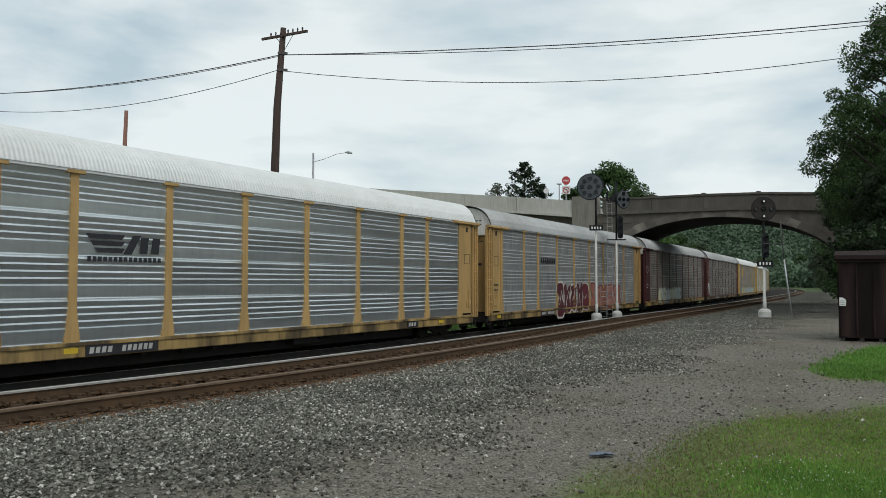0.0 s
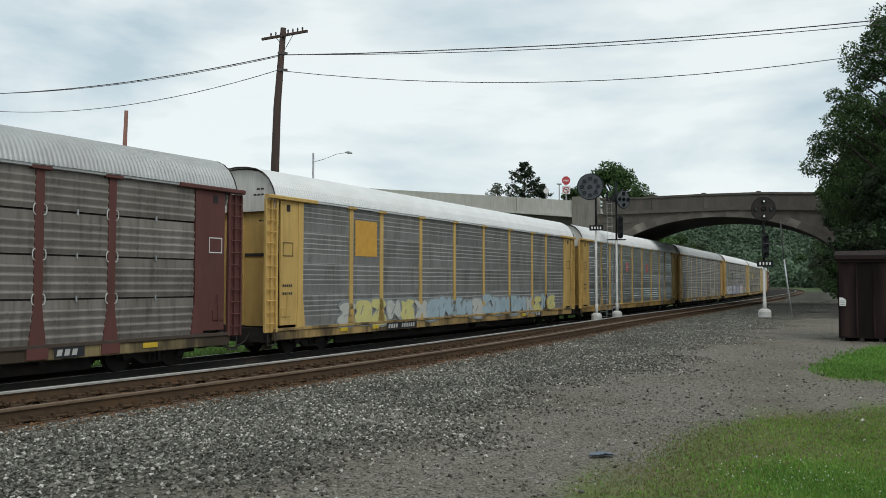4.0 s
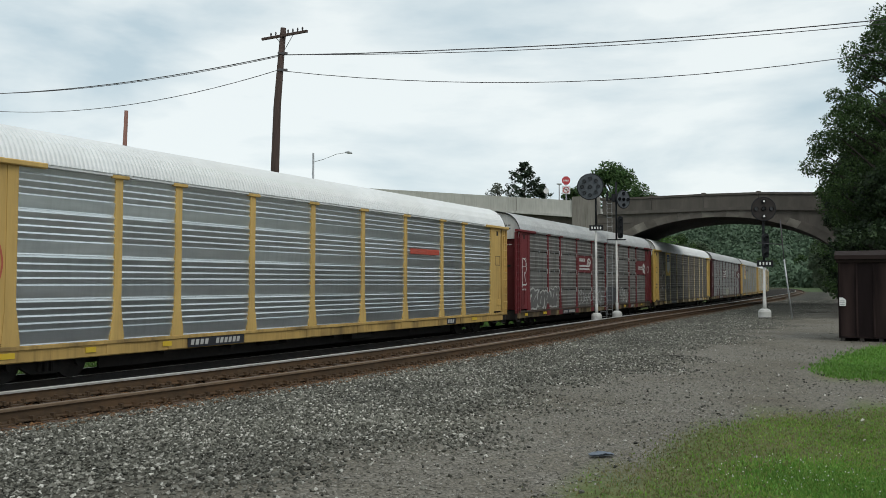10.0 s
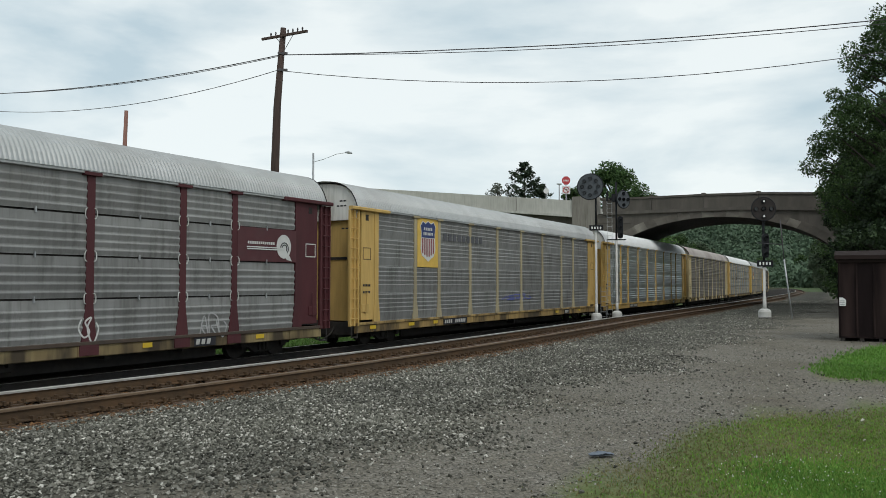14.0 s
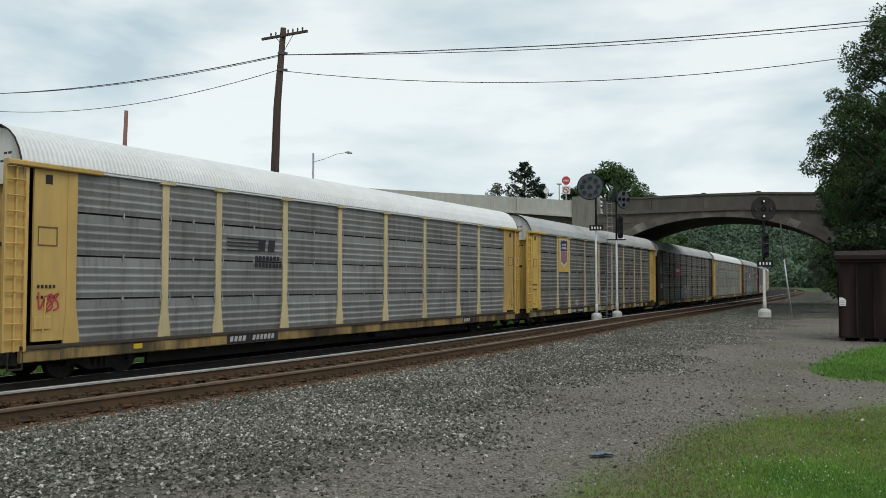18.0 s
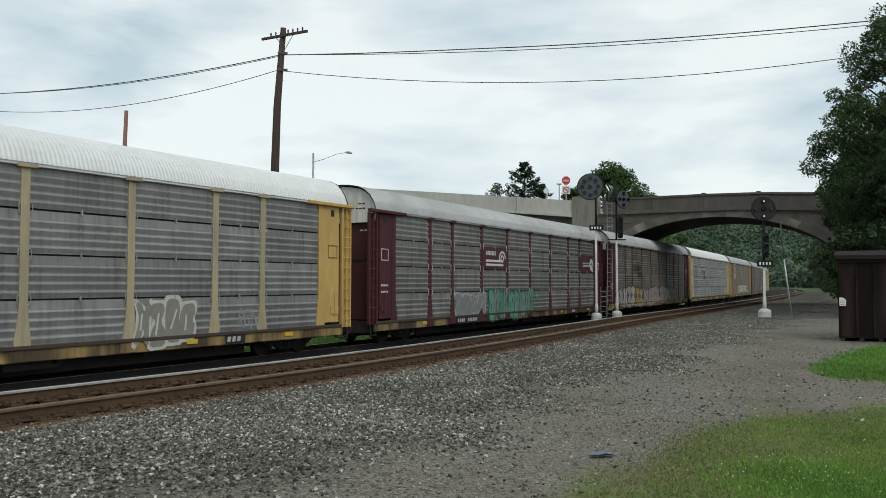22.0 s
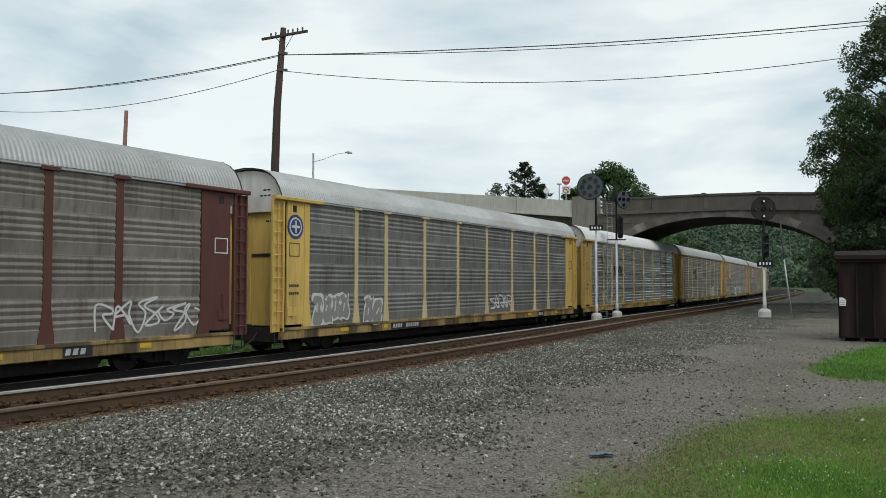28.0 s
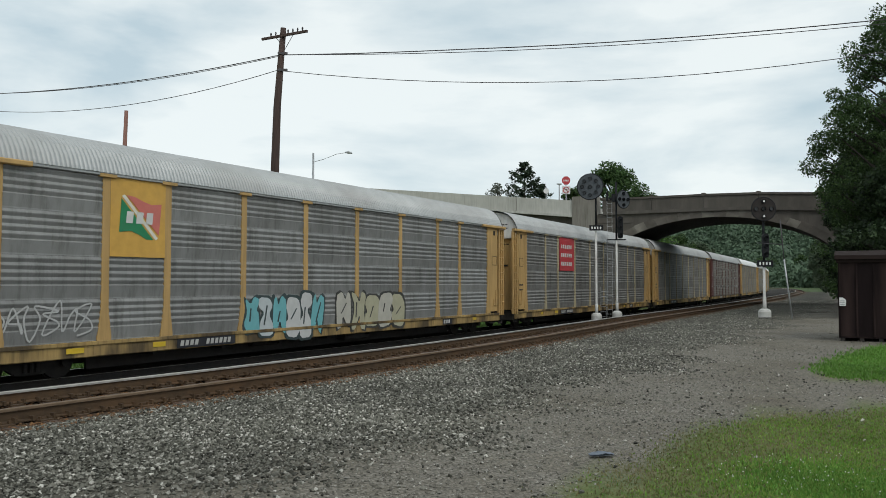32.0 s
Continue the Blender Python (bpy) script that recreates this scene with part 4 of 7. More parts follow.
# ---------------------------------------------------------------- poles, wires, signals, shed
def utility_pole():
    t = thing("utility_pole", pose(-7.31, 34, -0.28), "leaning weathered brown wooden utility pole with one crossarm", "utility pole")
    part("pole_shaft", Build().tube([(0, 0, -0.5), (0.30, 0, 7.4), (0.37, 0, 10.0), (0.60, 0, 13.3)], [0.21, 0.175, 0.155, 0.12], 14).mesh("pole_shaft", M["pole_wood"], True), t)
    d = Vector((2.2, -1.2, 0)).normalized()
    c = Vector((0.65, 0, 12.95))
    arm = Build()
    n = Vector((d.y, -d.x, 0)) * 0.045
    up = Vector((0, 0, 0.048))
    a, e = c - d * 1.1 + n * 3, c + d * 1.3 + n * 3
    arm.add([p + sx * n + sz * up for p in (a, e) for sx in (-1, 1) for sz in (-1, 1)], [(0, 1, 3, 2), (4, 6, 7, 5), (0, 4, 5, 1), (2, 3, 7, 6), (0, 2, 6, 4), (1, 5, 7, 3)])
    cross = part("crossarm", arm.mesh("crossarm", M["pole_wood"]), t)
    for k in (-0.62, -0.36, 0.3, 0.55, 0.8, 1.05):
        p = c + d * k + n * 3 + up
        part("insulator_pin", Build().tube([p, p + Vector((0, 0, 0.10)), p + Vector((0, 0, 0.16))], [0.018, 0.04, 0.025], 8).mesh("insulator_pin", M["cable"]), cross)
    part("brace", Build().tube([c + d * 0.55 + n * 2, c + Vector((-0.02, 0, -0.62))], 0.016, 6).mesh("brace", M["galv"]), t)
    part("brace", Build().tube([c - d * 0.4 + n * 2, c + Vector((-0.02, 0, -0.45))], 0.016, 6).mesh("brace", M["galv"]), t)
    for z in (12.2, 11.5):
        part("cable_bracket", Build().box(0.6 - 0.2, 0.6 + 0.2, -0.16, -0.06, z - 0.05, z + 0.05, 0.01).mesh("cable_bracket", M["cable"]), t)


utility_pole()


def wire(name, fn, us, r, label):
    b = Build().tube([fn(u) for u in us], r, 6)
    tagged(new(name, b.mesh(name, M["cable"])), label, "cable", "overhead cables")


U = [i / 14 for i in range(0, 27)]
wire("overhead_cable", lambda u: (-6.7 + 22.8 * u, 33.9 - 4.3 * u, 11.86 - 1.24 * u * (1 - u) + 0.11 * min(u * 3, 1)), U, 0.020, "thick black overhead cable strung from the pole")
wire("overhead_cable", lambda u: (-6.7 + 22.8 * u, 33.8 - 4.3 * u, 11.84 - 1.24 * u * (1 - u) - 0.05 * u), U, 0.014, "thin overhead cable lashed below a thicker one")
wire("overhead_cable", lambda u: (-6.7 + 22.8 * u, 33.9 - 4.3 * u, 11.18 - 3.51 * u + 3.1 * u * u), U, 0.014, "thin sagging overhead cable")
wire("overhead_cable", lambda u: (-6.8 - 15.3 * u, 33.9 + 7 * u, 11.86 - 1.09 * u * (1 - u)), U, 0.019, "thick black overhead cable strung from the pole")
wire("overhead_cable", lambda u: (-6.8 - 15.3 * u, 33.8 + 7 * u, 11.78 - 1.2 * u * (1 - u) + 0.05 * u), U, 0.014, "thin overhead cable lashed below a thicker one")
wire("overhead_cable", lambda u: (-6.8 - 15.3 * u, 33.9 + 7 * u, 11.25 - 2.6 * u + 2.28 * u * u), U, 0.014, "thin sagging overhead cable")

stub = thing("utility_pole", pose(-22.9, 58, -0.4), "plain reddish wooden pole with no crossarm", "utility pole")
part("pole_shaft", Build().tube([(0, 0, -0.4), (0.12, 0, 9), (0.3, 0, 15.0)], [0.20, 0.17, 0.13], 12).mesh("pole_shaft", M["old_pole"], True), stub)

lamp = thing("street_lamp", pose(-11.15, 70, -0.4), "grey metal street lamp with a long curved arm", "street lamp")
part("lamp_post", Build().tube([(0, 0, 0), (0, 0, 13.9)], [0.13, 0.08], 10).mesh("lamp_post", M["galv"], True), lamp)
part("lamp_arm", Build().tube([(0, 0, 13.1), (0.9, 0, 13.35), (2.0, 0, 13.8), (2.9, 0, 13.92)], 0.022, 8).mesh("lamp_arm", M["galv"], True), lamp)
part("lamp_head", Build().tube([(2.7, 0, 13.93), (3.05, 0, 13.95), (3.35, 0, 13.86)], [0.06, 0.13, 0.05], 10).mesh("lamp_head", M["galv"], True), lamp)


def signal_disc(parent, centre, r, facing, lamps):
    """Round backplate with a ring of hooded lamps."""
    c = Vector(centre)
    d = Vector(facing).normalized()
    right = d.cross(Vector((0, 0, 1))).normalized()
    up = right.cross(d)
    plate = part("backplate", Build().disc(c, d, r, 0.05, 28).mesh("backplate", M["signal_brown" if 0.6 < r < 0.7 else "signal_plate"]), parent, "round black backplate")
    part("rim", Build().tube([c + (right * math.cos(k * 0.2244) + up * math.sin(k * 0.2244)) * r for k in range(29)], 0.035, 6, False).mesh("rim", M["signal_black"]), plate)
    for a in lamps:
        p = c + (right * math.cos(a) + up * math.sin(a)) * r * 0.64 if a is not None else c
        hood = Build().tube([p + d * 0.02, p + d * 0.10], [0.115, 0.105], 12, False).tube([p + d * 0.02, p - d * 0.12], [0.10, 0.07], 10)
        h = part("lamp_hood", hood.mesh("lamp_hood", M["signal_black"]), plate)
        part("lens", Build().disc(p + d * 0.035, d, 0.10, 0.02, 12).mesh("lens", M["lens"]), plate)


RING = [math.pi / 4 * k for k in range(8)] + [None]


def signal(name_at, base, z0, white_to, top, disc_z, disc_r, disc_dx, lower, plate_z, label, facing, lamps=RING, small=False):
    t = thing("railway_signal", pose(base[0], base[1], z0), label, "railway signal", "position-light signals")
    part("foundation", Build().tube([(0, 0, -0.4), (0, 0, 0.26), (0, 0, 0.36), (0, 0, 0.42)], [0.32, 0.32, 0.27, 0.15], 18).mesh("foundation", M["white_paint"]), t, "white-painted concrete base")
    mast = part("mast", Build().tube([(0, 0, 0.3), (0, 0, 0.95)], 0.095, 14).tube([(0, 0, 0.95), (0, 0, 1.0), (0, 0, white_to)], [0.095, 0.075, 0.068], 14).mesh("mast", M["white_paint"], True), t, "white tubular mast")
    part("upper_mast", Build().tube([(0, 0, white_to), (0, 0, top)], 0.062, 12).mesh("upper_mast", M["signal_black"], True), t, "black upper mast")
    signal_disc(t, (disc_dx, -0.18, disc_z), disc_r, facing, lamps)
    part("bracket", Build().box(min(0, disc_dx) - 0.05, max(0, disc_dx) + 0.05, -0.16, 0.04, disc_z - 0.06, disc_z + 0.06, 0.01).mesh("bracket", M["signal_black"]), t)
    if lower:
        x0, za, zb = lower
        lo = part("lower_head", Build().prism([(x0 + 0.17 * math.cos(math.pi * k / 8) , zb - 0.17 + 0.17 * math.sin(math.pi * k / 8)) for k in range(9)] + [(x0 - 0.17 * math.cos(math.pi * k / 8), za + 0.17 - 0.17 * math.sin(math.pi * k / 8)) for k in range(9)], 1, -0.24, -0.10).mesh("lower_head", M["signal_black"]), t, "black lower lamp unit with rounded ends")
        for k in range(3):
            zc = za + (zb - za) * (k + 0.5) / 3
            part("lamp_hood", Build().tube([(x0, -0.24, zc), (x0, -0.34, zc - 0.01)], 0.10, 10, False).mesh("lamp_hood", M["signal_black"]), lo)
    if plate_z:
        pl = part("number_plate", Build().box(-0.42, 0.42, -0.16, -0.13, plate_z - 0.16, plate_z + 0.16).mesh("number_plate", M["signal_black"]), t, "black number plate with pale characters")
        for k in range(4):
            part("character_bar", Build().box(-0.30 + 0.17 * k, -0.22 + 0.17 * k, -0.168, -0.161, plate_z - 0.075, plate_z + 0.075).mesh("character_bar", M["white_sign"]), pl)
    return t


TOWARD = (-0.05, -1, 0)
x, y, _ = on_line(14.5, 2.6)
sig_a = signal("a", (float(x), float(y)), 0.12, 5.5, 8.6, 8.05, 0.78, -0.36, None, 5.55, "tall railway signal with round black lamp disc on white mast", (-0.35, -0.94, 0))
x, y, _ = on_line(18.6, 2.66)
sig_b = signal("b", (float(x), float(y)), 0.12, 5.0, 8.7, 7.65, 0.58, 0.42, (0.22, 5.1, 6.55), None, "tall railway signal with stacked black lamp heads on white mast", (0.55, -0.83, 0), RING[::2] + [None])
sig_c = signal("c", (16.65, 42.5), 0.60, 2.55, 6.1, 5.58, 0.61, -0.05, (0.02, 3.05, 4.30), 2.75, "railway signal with one round black disc on white mast", TOWARD, RING[::2] + [None])
part("marker_light", Build().disc((-0.07, -0.30, 5.97), (0, 1, 0), 0.05, 0.02, 10).mesh("marker_light", M["white_sign"]), sig_c)
part("marker_light", Build().disc((-0.07, -0.30, 5.19), (0, 1, 0), 0.05, 0.02, 10).mesh("marker_light", M["white_sign"]), sig_c)
for t, x0, zt in ((sig_b, -0.42, 7.6), (sig_a, 0.45, 2.0)):
    lad = Build().tube([(x0 - 0.16, 0.1, 0), (x0 - 0.16, 0.1, zt)], 0.014, 6).tube([(x0 + 0.16, 0.1, 0), (x0 + 0.16, 0.1, zt)], 0.014, 6)
    for k in range(int(zt / 0.3)):
        lad.tube([(x0 - 0.16, 0.1, 0.2 + 0.3 * k), (x0 + 0.16, 0.1, 0.2 + 0.3 * k)], 0.010, 6)
    part("mast_ladder", lad.mesh("mast_ladder", M["galv"]), t, "grey steel ladder")
plat = Build().box(-0.55, 0.6, -0.1, 0.45, 5.02, 5.07)
gear = Build().box(-0.45, 0.35, -0.2, 0.0, 7.62, 7.78, 0.02).box(-0.30, -0.08, -0.28, 0.02, 7.5, 8.0, 0.03).tube([(-0.6, -0.1, 7.55), (-0.6, -0.1, 8.1)], 0.07, 8).tube([(0, 0, 8.6), (0, 0, 8.85)], [0.07, 0.03], 8)
part("junction_gear", gear.mesh("junction_gear", M["signal_black"]), sig_b, "dark junction boxes and bracket")
part("platform", plat.mesh("platform", M["signal_black"]), sig_b, "small steel service platform")

post = thing("marker_pole", pose(17.1, 40.2, 0.55), "thin leaning pole, pale below and dark above, strutted to the signal", "pole")
part("pole_shaft", Build().tube([(0, 0, 0), (-0.36, 0, 2.95)], 0.04, 8).mesh("pole_shaft", M["galv"], True), post)
part("upper_pole", Build().tube([(-0.36, 0, 2.94), (-0.52, 0, 4.9)], 0.028, 8).mesh("upper_pole", M["cable"], True), post, "dark upper length")
part("strut", Build().tube([(-0.42, 0, 3.68), (-1.25, 1.2, 3.82)], 0.02, 6).mesh("strut", M["cable"], True), post)


def shed():
    t = thing("storage_shed", pose(11.75, 24.4, 0.64, 0, 0, -26), "dark brown metal storage shed on short skids", "shed")
    part("front_wall", Build().box(0, 4.2, 0, 0.06, 0.12, 2.46).mesh("front_wall", M["shed"]), t)
    part("side_wall", Build().box(0, 0.06, 0.06, 2.6, 0.12, 2.46).mesh("side_wall", M["shed"]), t)
    part("side_wall", Build().box(4.14, 4.2, 0.06, 2.6, 0.12, 2.46).mesh("side_wall", M["shed"]), t)
    part("back_wall", Build().box(0.06, 4.14, 2.54, 2.6, 0.12, 2.46).mesh("back_wall", M["shed"]), t)
    part("floor_deck", Build().box(0, 4.2, 0, 2.6, 0.08, 0.12).mesh("floor_deck", M["shed"]), t)
    for k in range(10):
        part("wall_rib", Build().box(0.02 + k * 0.45, 0.07 + k * 0.45, -0.025, 0, 0.12, 2.44, 0.008).mesh("wall_rib", M["shed"]), t)
    part("roof", Build().prism([(-0.12, 2.40), (2.8, 2.46), (2.8, 2.58), (1.3, 2.70), (-0.12, 2.52)], 0, -0.08, 4.3).mesh("roof", M["shed_roof"]), t, "lighter brown flat roof with overhang")
    part("trim", Build().box(-0.04, 4.25, -0.05, 0.0, 2.30, 2.40, 0.01).mesh("trim", M["shed_roof"]), t)
    for k in range(9):
        part("skid", Build().box(0.05 + k * 0.5, 0.17 + k * 0.5, 0.02, 2.5, -0.03, 0.08).mesh("skid", M["black_steel"]), t)
    sign = part("notice", Build().prism([(0.03, 1.02), (0.20, 1.02), (0.21, 1.20), (0.12, 1.27), (0.03, 1.27)], 1, -0.04, -0.03).mesh("notice", M["white_sign"]), t, "white notice with unreadable lines")
    for k in range(3):
        part("text_bar", Build().box(0.05, 0.17, -0.045, -0.041, 1.06 + 0.05 * k, 1.08 + 0.05 * k).mesh("text_bar", M["galv"]), sign)


shed()


def road_signs():
    t = thing("stop_sign", pose(11.15, 74.0, 8.2), "red stop sign above a white no-turn sign on a post", "traffic sign")
    part("sign_post", Build().tube([(0, 0, 0), (0, 0, 3.8)], 0.05, 8).mesh("sign_post", M["galv"]), t)
    oct_ = [(0.40 * math.cos(math.pi / 8 + k * math.pi / 4), 3.42 + 0.40 * math.sin(math.pi / 8 + k * math.pi / 4)) for k in range(8)]
    red = part("sign_face", Build().prism(oct_, 1, -0.09, -0.06).mesh("sign_face", M["red_sign"]), t, "red octagonal sign")
    for k in range(4):
        part("text_bar", Build().box(-0.24 + 0.125 * k, -0.16 + 0.125 * k, -0.098, -0.092, 3.34, 3.50).mesh("text_bar", M["white_sign"]), red)
    low = part("no_turn_sign", Build().box(-0.36, 0.36, -0.09, -0.06, 2.2, 2.92).mesh("no_turn_sign", M["white_sign"]), t, "square white sign with a red ring")
    ring = [(0.27 * math.cos(k * 0.2618), -0.10, 2.56 + 0.27 * math.sin(k * 0.2618)) for k in range(25)]
    part("red_ring", Build().tube(ring, 0.03, 6, False).mesh("red_ring", M["red_sign"]), low)
    part("red_bar", Build().tube([(-0.18, -0.10, 2.74), (0.18, -0.10, 2.38)], 0.028, 6).mesh("red_bar", M["red_sign"]), low)
    part("arrow", Build().tube([(0.1, -0.10, 2.42), (0.08, -0.10, 2.6), (-0.14, -0.10, 2.62)], 0.03, 6).mesh("arrow", M["cable"]), low)
    q = thing("small_sign", pose(9.6, 76.0, 8.4), "small round-topped white roadside sign", "traffic sign")
    part("sign_post", Build().tube([(0, 0, 0), (0, 0, 2.6)], 0.04, 8).mesh("sign_post", M["galv"]), q)
    part("sign_face", Build().disc((0, -0.06, 2.5), (0, 1, 0), 0.26, 0.03, 16).mesh("sign_face", M["white_sign"]), q)
    mast = thing("floodlight_mast", pose(18.5, 130, 0), "distant slim lighting mast", "lamp post")
    part("mast_shaft", Build().tube([(0, 0, 0), (0, 0, 18.2)], [0.14, 0.08], 8).mesh("mast_shaft", M["galv"]), mast)
    part("lamp_bar", Build().box(-0.4, 0.4, -0.1, 0.1, 18.0, 18.2, 0.03).mesh("lamp_bar", M["galv"]), mast)


road_signs()

rag = Build()
rr = random.Random(12)
rows = []
for i in range(9):
    rows.append([(0.03 * i - 0.13 + rr.uniform(-0.01, 0.01), 0.022 * j - 0.06 + rr.uniform(-0.008, 0.008), 0.010 + 0.022 * rr.random() * math.sin(math.pi * i / 8)) for j in range(6)])
rag.strip(rows)
rag.strip([[(p[0], p[1], 0.0) for p in r] for r in rows])
tagged(new("cloth_rag", rag.mesh("cloth_rag", M["blue_cloth"], True)), "crumpled faded blue rag lying on the gravel", "rag").matrix_basis = pose(1.57, 8.16, 0.64, 0, 0, 12)


# ---------------------------------------------------------------- the train of covered car carriers
def paint(name, c, worn=0.35, stain=None, rough=0.6):
    return material(name, c, tuple(v * 0.84 for v in c), rough=rough, fine=2.0, coarse=0.55, stain=stain or tuple(v * 0.42 + 0.02 for v in c), stain_amount=worn, streak=(1.6, 1.6, 0.5), bump=0.12, bump_scale=18, vary=0.07, spec=0.25, drip=worn * 0.9, drip_colour=tuple(v * 0.3 + 0.02 for v in c))


def sheet(name, c, metal, rough, dirt, amount, streak=(1.6, 1, 0.9)):
    return material(name, c, tuple(v * 0.82 for v in c), rough=rough, metal=metal, fine=1.6, coarse=0.75, stain=dirt, stain_amount=amount, streak=streak, bump=0.0, vary=0.12, spec=0.4 if metal > 0.5 else 0.2, drip=amount * (1.15 if metal < 0.5 else 0.3), drip_colour=tuple(v * 0.55 for v in dirt))


C = {
    "yellow": paint("railcar_yellow", (0.58, 0.385, 0.13)),
    "ochre": paint("weathered_ochre", (0.52, 0.335, 0.135), 0.5),
    "pale": paint("faded_yellow", (0.60, 0.49, 0.28), 0.4),
    "faded": paint("chalky_post_paint", (0.43, 0.365, 0.235), 0.5),
    "lemon": paint("bright_yellow", (0.66, 0.45, 0.13), 0.4),
    "cream": material("grimy_cream", (0.36, 0.285, 0.145), (0.17, 0.125, 0.065), rough=0.75, fine=1.1, coarse=1.0, stain=(0.045, 0.035, 0.027), stain_amount=0.92, edge=(0.42, 0.56), streak=(1, 1, 0.3), bump=0.15, vary=0.1, spec=0.2, drip=0.7, drip_colour=(0.05, 0.04, 0.03)),
    "maroon": paint("maroon", (0.165, 0.030, 0.034), 0.3, (0.05, 0.03, 0.03)),
    "dark_maroon": paint("dark_maroon", (0.085, 0.026, 0.030), 0.3, (0.04, 0.025, 0.027)),
    "rustred": paint("oxide_red", (0.122, 0.048, 0.042), 0.4, (0.08, 0.04, 0.03)),
    "black": paint("faded_black", (0.034, 0.030, 0.028), 0.3, (0.08, 0.075, 0.07)),
    "ledge": paint("grimed_ledge", (0.075, 0.055, 0.042), 0.5),
    "stencil": paint("brown_stencil", (0.16, 0.11, 0.05)),
    "white": paint("white_end", (0.70, 0.69, 0.66), 0.6, (0.30, 0.25, 0.20)),
    "sill_ochre": material("grimy_sill_yellow", (0.44, 0.30, 0.115), (0.24, 0.165, 0.075), rough=0.75, fine=1.2, coarse=0.9, stain=(0.05, 0.04, 0.03), stain_amount=0.85, edge=(0.46, 0.60), spec=0.2, streak=(1, 1, 0.4), bump=0.15, vary=0.1, drip=0.75, drip_colour=(0.04, 0.033, 0.027)),
    "sill_yellow": material("worn_sill_yellow", (0.50, 0.33, 0.11), (0.38, 0.25, 0.085), rough=0.7, fine=1.2, coarse=0.8, stain=(0.10, 0.07, 0.04), stain_amount=0.7, edge=(0.5, 0.66), streak=(1, 1, 0.4), bump=0.12, vary=0.08, spec=0.25, drip=0.5, drip_colour=(0.06, 0.045, 0.03)),
    # the cool stain bands paint mottled cloud reflections into the silver
    "silver": sheet("bright_galvanised", (0.78, 0.82, 0.84), 0.88, 0.31, (0.44, 0.48, 0.49), 0.55, (0.35, 1, 3.0)),
    "grey": sheet("dull_galvanised", (0.281, 0.281, 0.273), 0.25, 0.55, (0.19, 0.185, 0.175), 0.55),
    "midgrey": sheet("weathered_galvanised", (0.226, 0.222, 0.211), 0.15, 0.6, (0.14, 0.13, 0.115), 0.6),
    "dark": sheet("grimy_galvanised", (0.169, 0.151, 0.13), 0.1, 0.65, (0.10, 0.088, 0.073), 0.6),
    "light": sheet("clean_galvanised", (0.41, 0.418, 0.418), 0.35, 0.5, (0.28, 0.28, 0.275), 0.5),
    "brown": sheet("brown_grimed_galvanised", (0.183, 0.168, 0.148), 0.12, 0.62, (0.10, 0.088, 0.075), 0.6),
    "pink": sheet("brownish_galvanised", (0.242, 0.222, 0.199), 0.15, 0.6, (0.13, 0.112, 0.095), 0.6),
    "blue": sheet("bluish_galvanised", (0.34, 0.357, 0.391), 0.2, 0.5, (0.22, 0.23, 0.25), 0.4),
    "roof_white": material("white_roof", (0.71, 0.72, 0.72), (0.64, 0.65, 0.65), rough=0.4, fine=1.5, coarse=0.3, stain=(0.6, 0.6, 0.58), stain_amount=0.4, bump=0.03, vary=0.03),
    "roof_grey": material("grey_roof", (0.42, 0.43, 0.43), (0.35, 0.36, 0.36), rough=0.5, metal=0.2, fine=1.5, coarse=0.3, stain=(0.28, 0.27, 0.26), stain_amount=0.5, bump=0.03, vary=0.05),
    "roof_brown": material("brownish_roof", (0.43, 0.39, 0.37), (0.36, 0.33, 0.31), rough=0.6, fine=1.5, coarse=0.4, stain=(0.22, 0.19, 0.17), stain_amount=0.6, bump=0.03, vary=0.05),
}
FLAT = {}


def flat(c):
    """A plain sign or spray paint."""
    if c not in FLAT:
        FLAT[c] = material("sign_paint", c, tuple(v * 0.85 for v in c), rough=0.55, fine=4, coarse=1.2, stain=tuple(v * 0.6 + 0.05 for v in c), stain_amount=0.3, bump=0, vary=0)
    return FLAT[c]


SILLS = {"ochre": "sill_ochre", "yellow": "sill_yellow"}
DARK_ENDS = ("maroon", "dark_maroon", "rustred", "black")
PITCH = 28.6
POSTS = [-9.23, -7.27, -4.36, -1.45, 1.45, 4.36, 7.27, 9.23]
EDGES = [-11.95] + POSTS + [11.95]
ROWS = [(0.90, 1.915), (1.96, 2.955), (3.0, 4.0), (4.045, 5.04)]
RIB_ROWS = [(0.90, 1.938), (1.940, 2.973), (2.975, 4.008), (4.010, 5.04)]
SIDE = 1.47
ROOF = [(1.585, 5.07), (1.56, 5.15), (1.47, 5.37), (1.31, 5.62), (1.07, 5.82), (0.78, 5.95), (0.4, 6.02), (0.0, 6.05)]
ROOF = ROOF + [(-y, z) for y, z in ROOF[-2::-1]]
CACHE = {}


def cached(key, make):
    if key not in CACHE:
        CACHE[key] = make()
    return CACHE[key]


